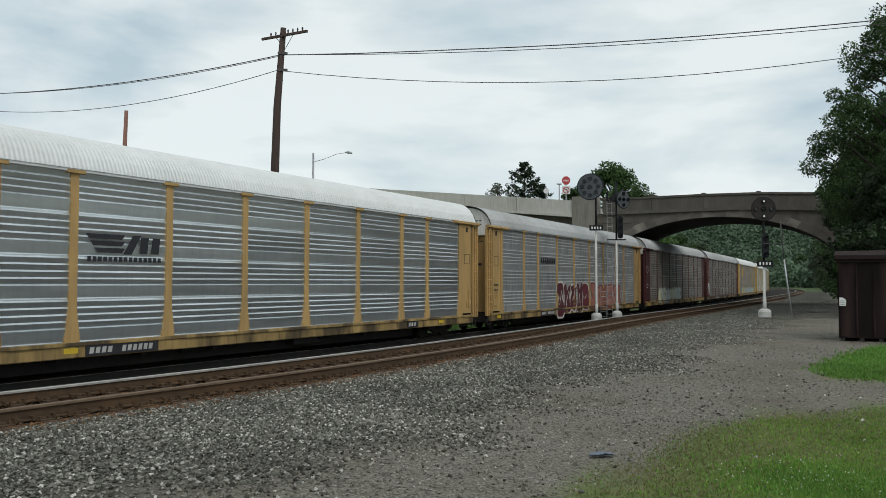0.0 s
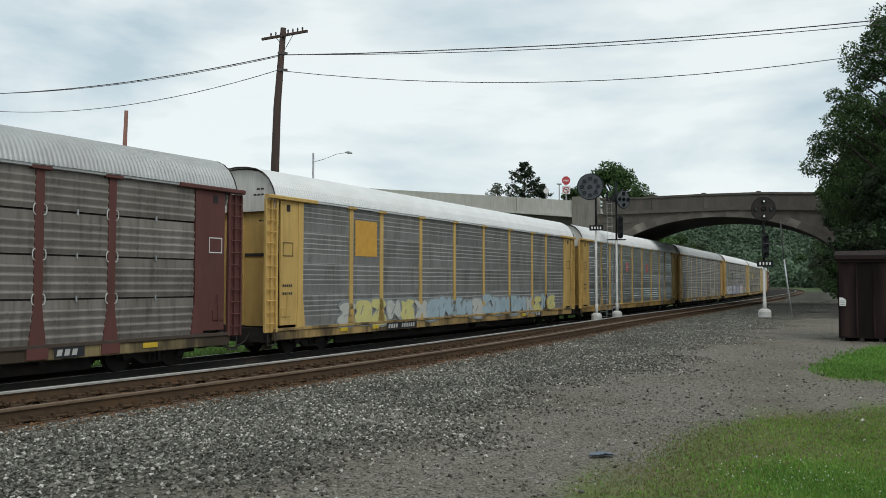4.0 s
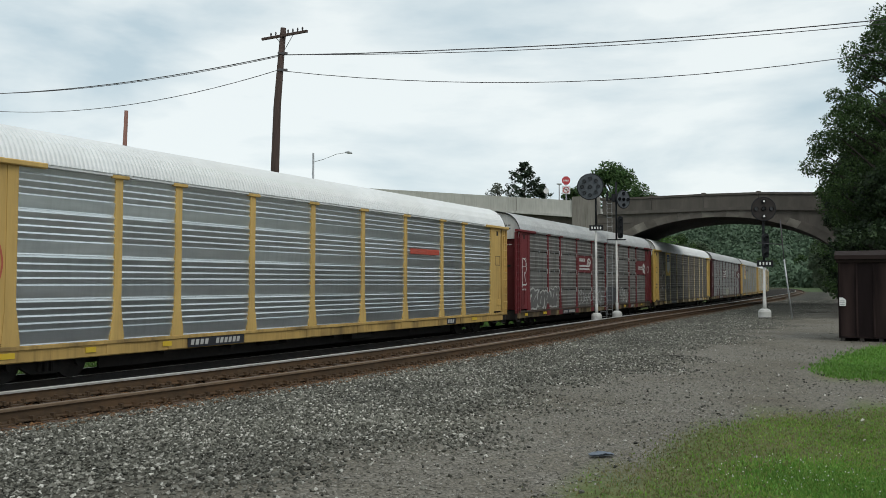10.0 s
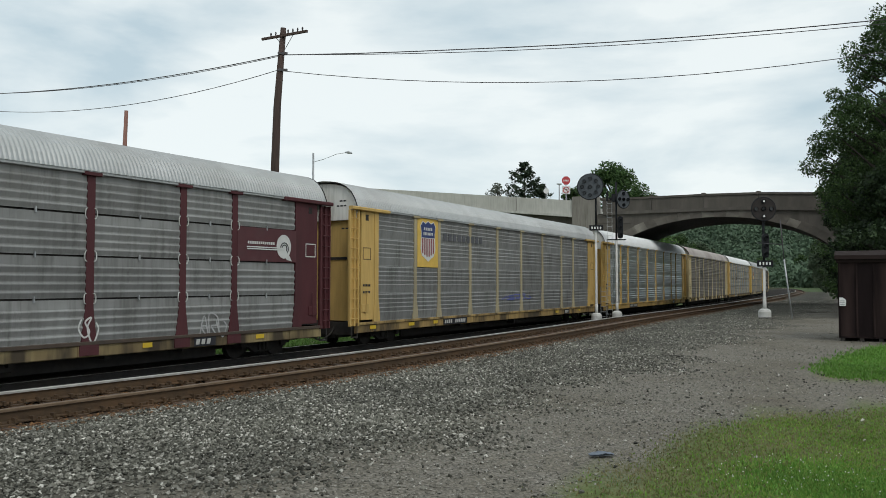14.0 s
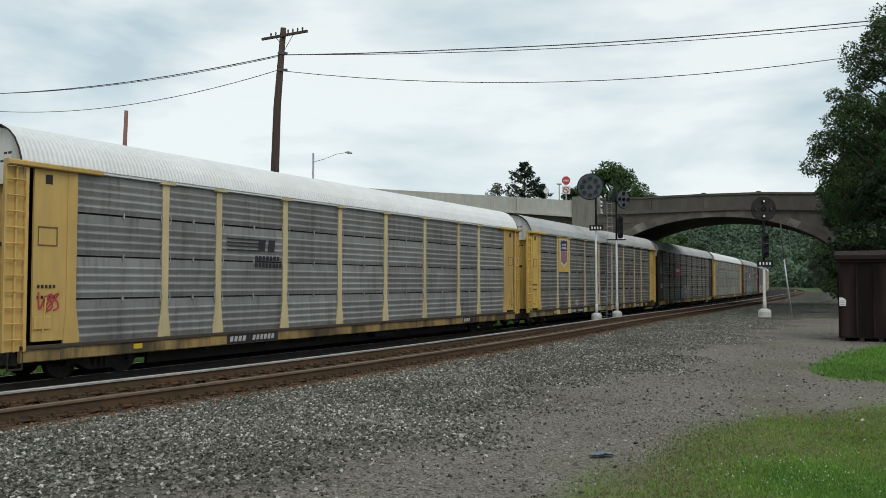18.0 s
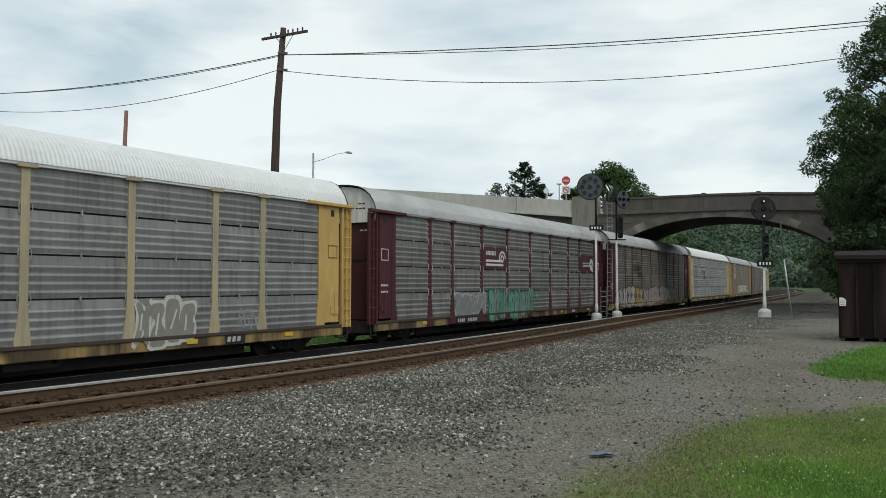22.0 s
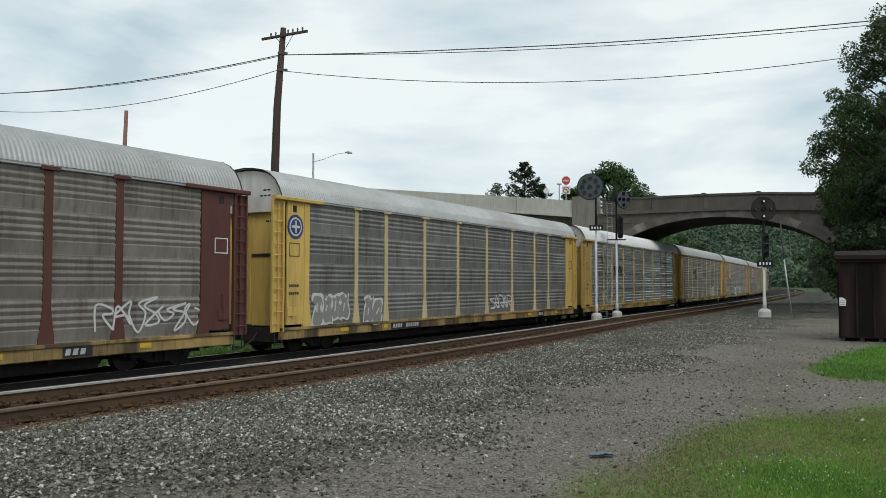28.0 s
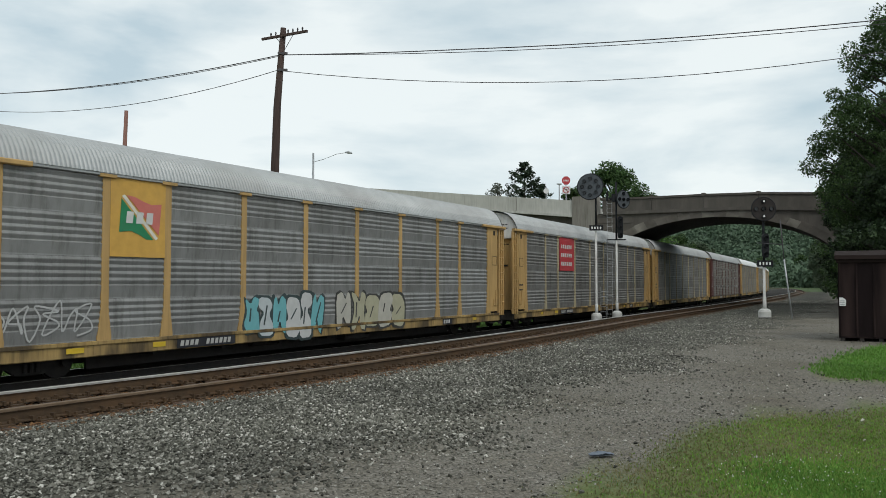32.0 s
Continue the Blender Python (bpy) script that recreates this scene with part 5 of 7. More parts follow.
def panel_mesh(style, w, h, mat):
    """A ribbed side sheet, its outer face towards -y, standing on z = 0."""
    def make():
        prof = [(0.0, 0.004)]
        if style in ("rib", "plain") and h < 2:
            k = h / 1.03
            prof += [(0.03 * k, 0.0), (0.318 * k, 0.040), (0.345 * k, 0.002)]
            for i in range(4):
                z0 = (0.355 + 0.165 * i) * k
                if style == "rib":
                    prof += [(z0, 0.002), (z0 + 0.118 * k, 0.032), (z0 + 0.126 * k, 0.031), (z0 + 0.160 * k, 0.0)]
                else:
                    prof += [(z0, 0.002), (z0 + 0.080 * k, 0.034), (z0 + 0.100 * k, 0.036), (z0 + 0.135 * k, 0.018), (z0 + 0.162 * k, 0.002)]
        else:
            n = max(5, round(h / 0.205))
            for i in range(n - 1 if style == "row" and n == 5 else n):
                a, d = h * (i + 0.05) / n, h / n
                prof += [(a, 0.002), (a + 0.56 * d, 0.036), (a + 0.64 * d, 0.036), (a + 0.84 * d, 0.002)]
            if mat == "silver" and style == "row":
                prof += [(0.80 * h, 0.0), (0.975 * h, 0.030)]
        prof.append((h, 0.0))
        b = Build()
        lines = [[(x, -o, z) for z, o in prof] for x in (-w / 2, w / 2)]
        b.strip(lines)
        b.add([(-w / 2, 0.03, 0), (w / 2, 0.03, 0), (w / 2, 0.03, h), (-w / 2, 0.03, h)], [(0, 1, 2, 3)])
        return b.mesh("side_panel", C[mat])
    return cached(("panel", style, round(w, 2), round(h, 2), mat), make)


def post_mesh(mat, out=0.042):
    def make():
        b = Build()
        ring = [(-0.11, 5.02), (-0.11, 1.75), (-0.135, 1.5), (-0.205, 1.0), (-0.205, 0.88), (0.205, 0.88), (0.205, 1.0), (0.135, 1.5), (0.11, 1.75), (0.11, 5.02)]
        b.prism(ring, 1, -out, 0.02)
        b.box(-0.25, 0.25, -0.112, 0.02, 4.955, 5.05, 0.012)
        return b.mesh("side_post", C[mat])
    return cached(("post", mat, out), make)


def clips_mesh(mat):
    def make():
        b = Build()
        for z in (1.94, 2.98, 4.03):
            for sx in (-1, 1):
                pts = [(sx * 0.09, -0.03, z - 0.13), (sx * 0.14, -0.045, z - 0.115), (sx * 0.165, -0.05, z - 0.05), (sx * 0.165, -0.05, z + 0.05), (sx * 0.14, -0.045, z + 0.115), (sx * 0.09, -0.03, z + 0.13)]
                b.tube(pts, 0.013, 5)
        return b.mesh("panel_clips", mat)
    return cached(("clips", mat.name), make)


def clip_mesh():
    def make():
        pts = [(0.09, -0.03, -0.13), (0.14, -0.045, -0.115), (0.165, -0.05, -0.05), (0.165, -0.05, 0.05), (0.14, -0.045, 0.115), (0.09, -0.03, 0.13)]
        return Build().tube(pts, 0.014, 5).mesh("panel_clip", M["white_paint"])
    return cached("clip", make)


def hook_mesh():
    def make():
        return Build().box(-0.02, 0.02, -0.05, 0.0, -0.09, 0.05, 0.006).mesh("panel_latch", M["galv"])
    return cached("hook", make)


def roof_mesh(mat):
    def make():
        n, half = 660, 13.45
        lines = []
        for i in range(n + 1):
            x = -half + 2 * half * i / n
            lift = (0.0, 0.034, 0.024)[i % 3] if 1 < i < n - 1 else 0.0
            lines.append([(x, y * (1 + lift * 0.35), z + lift * min((z - 5.07) * 4, 1)) for y, z in ROOF])
        return Build().strip(lines).mesh("roof", C[mat])
    return cached(("roof", mat), make)


def end_mesh(kind, mat):
    def make():
        b = Build()
        if kind == "door":
            ring = [(-0.05, -1.28)]
            for y in (-1.2, -0.03, 1.2):
                ring += [(-0.05, y - 0.03), (-0.08, y - 0.03), (-0.08, y + 0.03), (-0.05, y + 0.03)]
            b.prism(ring + [(-0.05, 1.28), (0.05, 1.28), (0.05, -1.28)], 2, 0.95, 4.62)
            return b.mesh("end_door", C[mat])
        if kind == "gable":
            ring = [(-1.42, 4.62), (1.42, 4.62)] + [(y * 0.965, z - 0.05) for y, z in ROOF]
            return b.prism(ring, 0, -0.05, 0.05).mesh("end_gable", C[mat])
        if kind == "slot":
            return b.box(-0.08, -0.055, -0.95, -0.12, 3.18, 3.28).mesh("door_slot", M["black_steel"])
        if kind == "hoop":
            return b.tube([(0, y, z + 0.015) for y, z in ROOF], 0.02, 6).mesh("roof_hoop", M["black_steel"])
    return cached(("end", kind, mat), make)


def corner_mesh(kind, mat):
    """Pieces at the car's corner, built for the end at -x on the side at -y."""
    def make():
        b = Build()
        if kind == "sheet":
            b.box(-13.05, -12.2, -SIDE - 0.03, -SIDE + 0.03, 0.98, 5.0)
            b.prism([(-12.2, 5.02), (-12.2, 1.75), (-12.26, 1.0), (-12.26, 0.9), (-11.83, 0.9), (-11.83, 1.0), (-11.90, 1.55), (-11.94, 1.8), (-11.94, 5.02)], 1, -SIDE - 0.05, -SIDE + 0.02)
            return b.mesh("corner_sheet", C[mat])
        if kind == "ladder":
            b.box(-13.74, -13.22, -SIDE + 0.03, -SIDE + 0.06, 0.78, 4.95)
            b.box(-13.28, -13.2, -SIDE - 0.07, -SIDE + 0.02, 0.78, 4.97, 0.012)
            b.box(-13.50, -13.46, -SIDE - 0.05, -SIDE + 0.14, 0.78, 4.95, 0.008)
            b.box(-13.76, -13.71, -SIDE - 0.05, -SIDE + 0.05, 0.78, 4.95, 0.008)
            for i in range(11):
                b.tube([(-13.74, -SIDE - 0.04, 1.05 + 0.36 * i), (-13.30, -SIDE - 0.06, 1.05 + 0.36 * i)], 0.017, 6)
            return b.mesh("ladder", C[mat])
        if kind == "rail":
            return b.box(-13.76, -11.3, -SIDE - 0.16, -SIDE + 0.03, 4.96, 5.09, 0.025).mesh("door_track", C[mat])
        if kind == "lock":
            b.box(-13.02, -12.6, -SIDE - 0.06, -SIDE - 0.03, 1.25, 1.55, 0.01)
            b.tube([(-12.8, -SIDE - 0.07, 1.2), (-12.75, -SIDE - 0.09, 2.0)], 0.02, 6)
            return b.mesh("door_lock", C[mat])
        if kind == "plate":
            for q in ((-12.95, -12.45, 3.18, 3.21), (-12.95, -12.45, 3.60, 3.63), (-12.95, -12.925, 3.21, 3.60), (-12.475, -12.45, 3.21, 3.60)):
                b.box(q[0], q[1], -SIDE - 0.042, -SIDE - 0.033, q[2], q[3])
            return b.mesh("stencil_frame", C[mat])
        if kind == "hole":
            return b.box(-12.78, -12.6, -SIDE - 0.037, -SIDE - 0.03, 4.62, 4.84).mesh("vent_slot", M["black_steel"])
    return cached(("corner", kind, mat), make)


def frame_mesh(kind, mat):
    def make():
        b = Build()
        if kind == "sill":
            b.box(-13.3, 13.3, -SIDE - 0.02, -SIDE + 0.10, 0.51, 0.86, 0.02)
            for x in POSTS + [-12, 12]:
                b.box(x - 0.30, x + 0.30, -SIDE - 0.035, -SIDE, 0.53, 0.84, 0.008)
            return b.mesh("side_sill", C[mat])
        if kind == "ledge":
            return b.box(-13.3, 13.3, -SIDE - 0.065, -SIDE + 0.03, 0.80, 0.895, 0.01).mesh("sill_ledge", C[mat])
        if kind == "eave":
            return b.box(-13.42, 13.42, -1.572, -1.40, 4.995, 5.085, 0.012).mesh("eave_rail", C[mat])
        if kind == "deck":
            b.box(-13.3, 13.3, -1.38, 1.38, 0.74, 0.86)
            b.box(-13.0, 13.0, -0.35, 0.35, 0.30, 0.74)
            for x in (-7.5, -5, -2.5, 0, 2.5, 5, 7.5):
                b.box(x - 0.08, x + 0.08, -1.36, 1.36, 0.42, 0.74)
            # side skirts added in black to stand for the shade below the sill
            for y in (-0.80, 0.72):
                b.box(-9.2, 9.2, y, y + 0.08, 0.15, 0.74)
            b.box(1.2, 2.6, -1.2, -0.5, 0.28, 0.70, 0.03)
            b.tube([(-3.4, -0.9, 0.5), (-2.2, -0.9, 0.5)], 0.16, 10)
            return b.mesh("underframe", M["black_steel"])
        # no real lining: a black block stands for the shade inside the car
        if kind == "shade_block":
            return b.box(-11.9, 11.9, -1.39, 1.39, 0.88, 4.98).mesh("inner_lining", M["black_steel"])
        if kind == "step":
            b.tube([(-13.6, -SIDE, 0.78), (-13.6, -SIDE, 0.38), (-13.25, -SIDE, 0.38), (-13.25, -SIDE, 0.78)], 0.025, 6)
            b.box(-13.6, -13.25, -SIDE - 0.04, -SIDE + 0.04, 0.36, 0.40)
            return b.mesh("sill_step", M["black_steel"])
        if kind == "coupler":
            b.box(-14.15, -13.0, -0.14, 0.14, 0.72, 0.98, 0.03)
            b.box(-14.40, -14.10, -0.22, 0.22, 0.66, 1.04, 0.06)
            b.box(-13.35, -13.2, -1.3, 1.3, 0.45, 0.9)
            return b.mesh("coupler", M["black_steel"])
        if kind == "hose":
            pts = [(-13.3, -0.5, 0.75), (-13.6, -0.55, 0.5), (-14.0, -0.5, 0.30), (-14.3, -0.4, 0.34)]
            return b.tube(pts, 0.03, 6).mesh("brake_hose", M["black_steel"])
        if kind == "side_frame":
            ring = [(-1.15, 0.52), (-1.15, 0.40), (-0.6, 0.34), (-0.35, 0.18), (0.35, 0.18), (0.6, 0.34), (1.15, 0.40), (1.15, 0.52), (0.6, 0.66), (-0.6, 0.66)]
            b.prism(ring, 1, -0.08, 0.08)
            for x in (-0.16, 0.0, 0.16):
                b.tube([(x, -0.1, 0.24), (x, -0.1, 0.46)], 0.06, 8)
            for x in (-0.89, 0.89):
                b.disc((x, -0.1, 0.43), (0, 1, 0), 0.13, 0.12, 10)
            return b.mesh("truck_frame", M["wheel"])
        if kind == "bolster":
            return b.box(-0.25, 0.25, -1.0, 1.0, 0.40, 0.68, 0.03).mesh("bolster", M["black_steel"])
        if kind == "wheelset":
            b.tube([(0, -1.0, 0.42), (0, 1.0, 0.42)], 0.08, 10)
            for y in (-0.755, 0.755):
                sg = 1 if y > 0 else -1
                b.tube([(0, y + 0.06 * sg, 0.42), (0, y - 0.05 * sg, 0.42)], [0.418, 0.424], 28)
                b.disc((0, y - 0.07 * sg, 0.42), (0, 1, 0), 0.45, 0.03, 28)
            return b.mesh("wheelset", M["wheel"], False)
    return cached(("frame", kind, mat), make)


TURN = Matrix.Rotation(math.pi, 4, "Z")
MIRROR_END = Matrix.Diagonal((-1, 1, 1, 1))


def bars(parent, x0, x1, z0, z1, n, colour, name="text_bar", out=0.055, slant=0.0):
    """Unreadable lettering as plain bars."""
    w = (x1 - x0) / n
    for i in range(n):
        a = x0 + i * w
        ring = [(a, z0), (a + w * 0.66, z0), (a + w * 0.66 + slant, z1), (a + slant, z1)]
        part(name, Build().prism(ring, 1, -SIDE - out - 0.006, -SIDE - out).mesh(name, flat(colour)), parent)


def plate(parent, name, x0, x1, z0, z1, colour, out=0.045, label="", ring=None):
    ring = ring or [(x0, z0), (x1, z0), (x1, z1), (x0, z1)]
    return part(name, Build().prism(ring, 1, -SIDE - out - 0.006, -SIDE - out).mesh(name, flat(colour)), parent, label)


GLYPHS = [
    [(-1, -1), (0.7, -1), (1, -0.4), (0.3, 0.1), (0.9, 0.6), (0.5, 1), (-0.8, 1), (-1, 0.5), (-0.2, 0.2), (-0.9, -0.3)],
    [(-0.9, -1), (-0.3, -1), (-0.2, -0.1), (0.3, -1), (1, -0.9), (0.4, 0.2), (0.9, 1), (0.3, 0.9), (-0.1, 0.4), (-0.4, 1), (-1, 0.8), (-0.7, 0)],
    [(-1, -0.7), (-0.5, -1), (0.8, -0.9), (1, -0.2), (0.6, 0.0), (1, 0.5), (0.7, 1), (-0.6, 0.9), (-1, 0.4)],
    [(-0.7, -1), (-0.2, -0.9), (0.0, -0.2), (0.5, -0.9), (1, -0.6), (0.8, 0.8), (0.4, 1), (0.2, 0.5), (-0.3, 1), (-1, 0.7)],
    [(-1, -0.4), (-0.4, -1), (0.4, -0.8), (1, -1), (0.9, 0.1), (0.5, 0.3), (1, 0.8), (0.1, 1), (-0.2, 0.6), (-0.9, 0.9), (-0.6, 0.2)],
]


def graffiti(car, x0, x1, z0, z1, fills, edge, seed, n=6, label="spray-painted graffiti"):
    """Interlocking unreadable sprayed shapes: a fill inside a heavy outline, with a few strokes."""
    rng = random.Random(seed)
    n = round(n * 1.25)
    w = (x1 - x0) / n
    for i in range(n):
        cx, cz = x0 + (i + 0.5) * w, (z0 + z1) / 2 + rng.uniform(-0.07, 0.07)
        hw, hh = w * 0.55, (z1 - z0) / 2 * rng.uniform(0.85, 1.08)
        g = rng.choice(GLYPHS)
        sx = rng.choice((-1, 1))
        lean = rng.uniform(-0.12, 0.12)
        raw = [(cx + (sx * a + rng.uniform(-0.08, 0.08) + lean * c) * hw, cz + (c + rng.uniform(-0.06, 0.06)) * hh) for a, c in g]
        ring = []
        for (a, c), (a2, c2) in zip(raw, raw[1:] + raw[:1]):
            ring += [(a * 0.8 + a2 * 0.2, c * 0.8 + c2 * 0.2), (a * 0.2 + a2 * 0.8, c * 0.2 + c2 * 0.8)]
        k = 0.065 + 0.035 * rng.random()
        big = [(a + math.copysign(k, a - cx), c + math.copysign(k, c - cz)) for a, c in ring]
        o = 0.001 * (i % 2)
        out = part("graffiti", Build().prism(big, 1, -SIDE - 0.044 - o, -SIDE - 0.039).mesh("graffiti", flat(edge)), car, label)
        part("graffiti_fill", Build().prism(ring, 1, -SIDE - 0.050 - o, -SIDE - 0.0455).mesh("graffiti_fill", flat(rng.choice(fills))), out)
        xa, za, xb, zb = cx - 0.3 * hw, cz - hh * rng.uniform(0.1, 0.5), cx + rng.uniform(-0.3, 0.5) * hw, cz + hh * rng.uniform(0.1, 0.6)
        t = 0.03
        part("graffiti_stroke", Build().prism([(xa - t, za), (xa + t, za), (xb + t, zb), (xb - t, zb)], 1, -SIDE - 0.056 - o, -SIDE - 0.0515).mesh("graffiti_stroke", flat(edge)), out)


def scrawl(car, x0, x1, z0, z1, colour, seed, n=7, r=0.022, label="thin sprayed scrawl"):
    """One continuous sprayed line that wanders through unreadable letter-like loops."""
    rng = random.Random(seed)
    zm, hh, w = (z0 + z1) / 2, (z1 - z0) / 2, (x1 - x0) / n
    ctrl = []
    for i in range(n):
        cx, hi, lo = x0 + (i + 0.5) * w, rng.uniform(0.35, 1.0), -rng.uniform(0.35, 1.0)
        stroke = rng.choice(([(-0.5, lo), (-0.45, hi), (0.5, hi * 0.7), (0.4, 0.0), (-0.2, 0.05), (0.5, lo)], [(-0.3, hi), (-0.55, 0.1), (0.0, lo), (0.55, 0.0), (0.1, hi * 0.8)],
                             [(-0.5, lo), (-0.1, hi), (0.5, lo), (0.3, -0.1), (-0.3, 0.0)], [(0.4, hi), (-0.5, hi * 0.6), (0.3, -0.05), (0.45, lo * 0.7), (-0.5, lo)], [(-0.5, hi), (-0.4, lo), (0.1, 0.1), (0.5, hi * 0.5), (0.45, lo)]))
        ctrl += [(cx + (a + rng.uniform(-0.12, 0.12)) * w, zm + (c + rng.uniform(-0.1, 0.1)) * hh) for a, c in stroke]
    pts = []
    for i in range(len(ctrl) - 1):
        p0, p1, p2, p3 = (ctrl[min(max(i + q, 0), len(ctrl) - 1)] for q in (-1, 0, 1, 2))
        for k in range(5):
            f = k / 5
            pts.append(tuple(0.5 * (2 * b + (c - a) * f + (2 * a - 5 * b + 4 * c - d) * f * f + (3 * b - a - 3 * c + d) * f ** 3) for a, b, c, d in zip(p0, p1, p2, p3)))
    m = len(pts) - 1
    lines = []
    for k, (a, c) in enumerate(pts):
        a0, c0 = pts[max(k - 1, 0)]
        a1, c1 = pts[min(k + 1, m)]
        d = math.hypot(a1 - a0, c1 - c0) or 1
        nx, nz = -(c1 - c0) / d * r, (a1 - a0) / d * r
        o = SIDE + 0.044 + 0.00003 * k
        lines.append([(a + nx, -o, c + nz), (a - nx, -o, c - nz)])
    part("graffiti_line", Build().strip(lines).mesh("graffiti_line", flat(colour)), car, label)


INK, CHALK, RED, NAVY, CREAM_W = (0.02, 0.02, 0.025), (0.62, 0.62, 0.60), (0.50, 0.05, 0.06), (0.03, 0.05, 0.16), (0.7, 0.68, 0.6)
CLARET = (0.165, 0.030, 0.034)


def logo(car, kind):
    if kind == "horse":
        for i in range(3):
            plate(car, "emblem", 0, 0, 0, 0, INK, ring=[(-6.85 + 0.12 * i, 3.42 - 0.17 * i), (-5.9, 3.42 - 0.17 * i), (-5.8, 3.54 - 0.17 * i), (-6.95 + 0.12 * i, 3.54 - 0.17 * i)])
        plate(car, "emblem", 0, 0, 0, 0, INK, ring=[(-5.85, 3.05), (-5.6, 3.05), (-5.3, 3.54), (-5.55, 3.54)])
        bars(car, -5.35, -4.6, 3.08, 3.5, 2, INK, "emblem_bar", 0.045, 0.05)
        bars(car, -6.9, -4.6, 2.86, 2.98, 15, INK, out=0.045)
    if kind == "stripes":
        for i in range(4):
            plate(car, "emblem", -6.95, -5.6, 3.62 - 0.11 * i, 3.66 - 0.11 * i, INK)
        bars(car, -5.62, -4.75, 3.30, 3.66, 2, INK, "emblem_bar", 0.045, 0.04)
        bars(car, -5.75, -4.6, 3.02, 3.16, 7, INK, out=0.045)
        bars(car, -5.75, -4.5, 2.80, 2.94, 8, INK, out=0.045)
    if kind == "round":
        for r, c, o in ((0.40, NAVY, 0.036), (0.31, CHALK, 0.043), (0.25, NAVY, 0.050)):
            plate(car, "emblem_disc", 0, 0, 0, 0, c, o, ring=[(-12.66 + r * math.cos(math.pi * q / 10), 4.15 + r * math.sin(math.pi * q / 10)) for q in range(20)])
        plate(car, "emblem_bar", -12.86, -12.46, 4.11, 4.19, CHALK, 0.057)
        plate(car, "emblem_bar", -12.70, -12.62, 3.95, 4.35, CHALK, 0.0575)
    if kind == "faint":
        for i in range(3):
            plate(car, "emblem", -4.1, -3.3, 3.6 - 0.11 * i, 3.64 - 0.11 * i, (0.07, 0.068, 0.064))
        bars(car, -3.3, -2.5, 3.35, 3.62, 2, (0.07, 0.068, 0.064), "emblem_bar", 0.045, 0.04)
        bars(car, -3.4, -2.3, 3.1, 3.22, 7, (0.07, 0.068, 0.064), out=0.045)
    if kind in ("arch", "arch_dark"):
        red = CLARET if kind == "arch" else (0.085, 0.026, 0.030)
        p = plate(car, "emblem_panel", -4.25, -1.56, 2.99, 4.02, red, label="dark red emblem panel")
        bars(p, -3.95, -2.85, 3.66, 3.86, 7, CHALK, out=0.055, slant=0.02)
        for z in (3.34, 3.15):
            plate(p, "emblem_stripe", -3.95, -2.0, z, z + 0.11, CHALK, 0.055)
        for ro, ri, turn in ((0.40, 0.29, 1.05), (0.21, 0.11, 1.2)):
            arc = [math.pi * (1.08 - turn * k / 12) for k in range(13)]
            plate(p, "emblem_arc", 0, 0, 0, 0, CHALK, 0.057, ring=[(-2.12 + ro * math.cos(u), 3.50 + ro * math.sin(u)) for u in arc] + [(-2.12 + ri * math.cos(u), 3.50 + ri * math.sin(u)) for u in arc[::-1]])
        q = plate(car, "emblem_panel", 9.33, 11.96, 2.99, 4.02, red, label="dark red emblem panel")
        bars(q, 9.75, 10.95, 3.52, 3.60, 13, CHALK, out=0.055)
        for z in (3.41, 3.35):
            plate(q, "emblem_stripe", 9.7, 11.35, z, z + 0.035, CHALK, 0.070)
        disc = [(11.36 + 0.34 * math.cos(u), 3.48 + 0.38 * math.sin(u)) for u in [2 * math.pi * k / 24 for k in range(24)]]
        plate(q, "emblem_disc", 0, 0, 0, 0, CHALK, 0.055, ring=disc)
        plate(q, "emblem_tail", 0, 0, 0, 0, CHALK, 0.0565, ring=[(11.40, 3.16), (11.60, 3.22), (11.74, 3.02), (11.5, 3.06)])
        for ro, ri in ((0.20, 0.165), (0.13, 0.095)):
            arc = [math.pi * (1.0 - 1.25 * k / 10) for k in range(11)]
            plate(q, "emblem_arc", 0, 0, 0, 0, INK, 0.063, ring=[(11.38 + ro * math.cos(u), 3.42 + ro * math.sin(u)) for u in arc] + [(11.38 + ri * math.cos(u), 3.42 + ri * math.sin(u)) for u in arc[::-1]])
    if kind in ("shield", "shield_pale"):
        p = plate(car, "emblem_panel", -9.1, -7.4, 2.98, 5.0, (0.70, 0.46, 0.10), label="yellow emblem panel")
        cx = -8.25
        ring = [(cx - 0.46, 4.88), (cx - 0.22, 4.80), (cx, 4.9), (cx + 0.22, 4.80), (cx + 0.46, 4.88), (cx + 0.64, 4.68), (cx + 0.56, 4.35), (cx + 0.62, 3.75), (cx + 0.5, 3.45), (cx + 0.2, 3.32), (cx, 3.2), (cx - 0.2, 3.32), (cx - 0.5, 3.45), (cx - 0.62, 3.75), (cx - 0.56, 4.35), (cx - 0.64, 4.68)]
        sh = plate(p, "shield", 0, 0, 0, 0, CHALK, 0.055, ring=ring)
        plate(p, "shield_head", 0, 0, 0, 0, NAVY, 0.064, ring=[(cx - 0.44, 4.84), (cx - 0.22, 4.76), (cx, 4.86), (cx + 0.22, 4.76), (cx + 0.44, 4.84), (cx + 0.59, 4.67), (cx + 0.52, 4.35), (cx + 0.54, 4.2), (cx - 0.54, 4.2), (cx - 0.52, 4.35), (cx - 0.59, 4.67)])
        bars(p, cx - 0.36, cx + 0.36, 4.5, 4.62, 5, CHALK, out=0.072)
        bars(p, cx - 0.4, cx + 0.4, 4.3, 4.42, 7, CHALK, out=0.072)
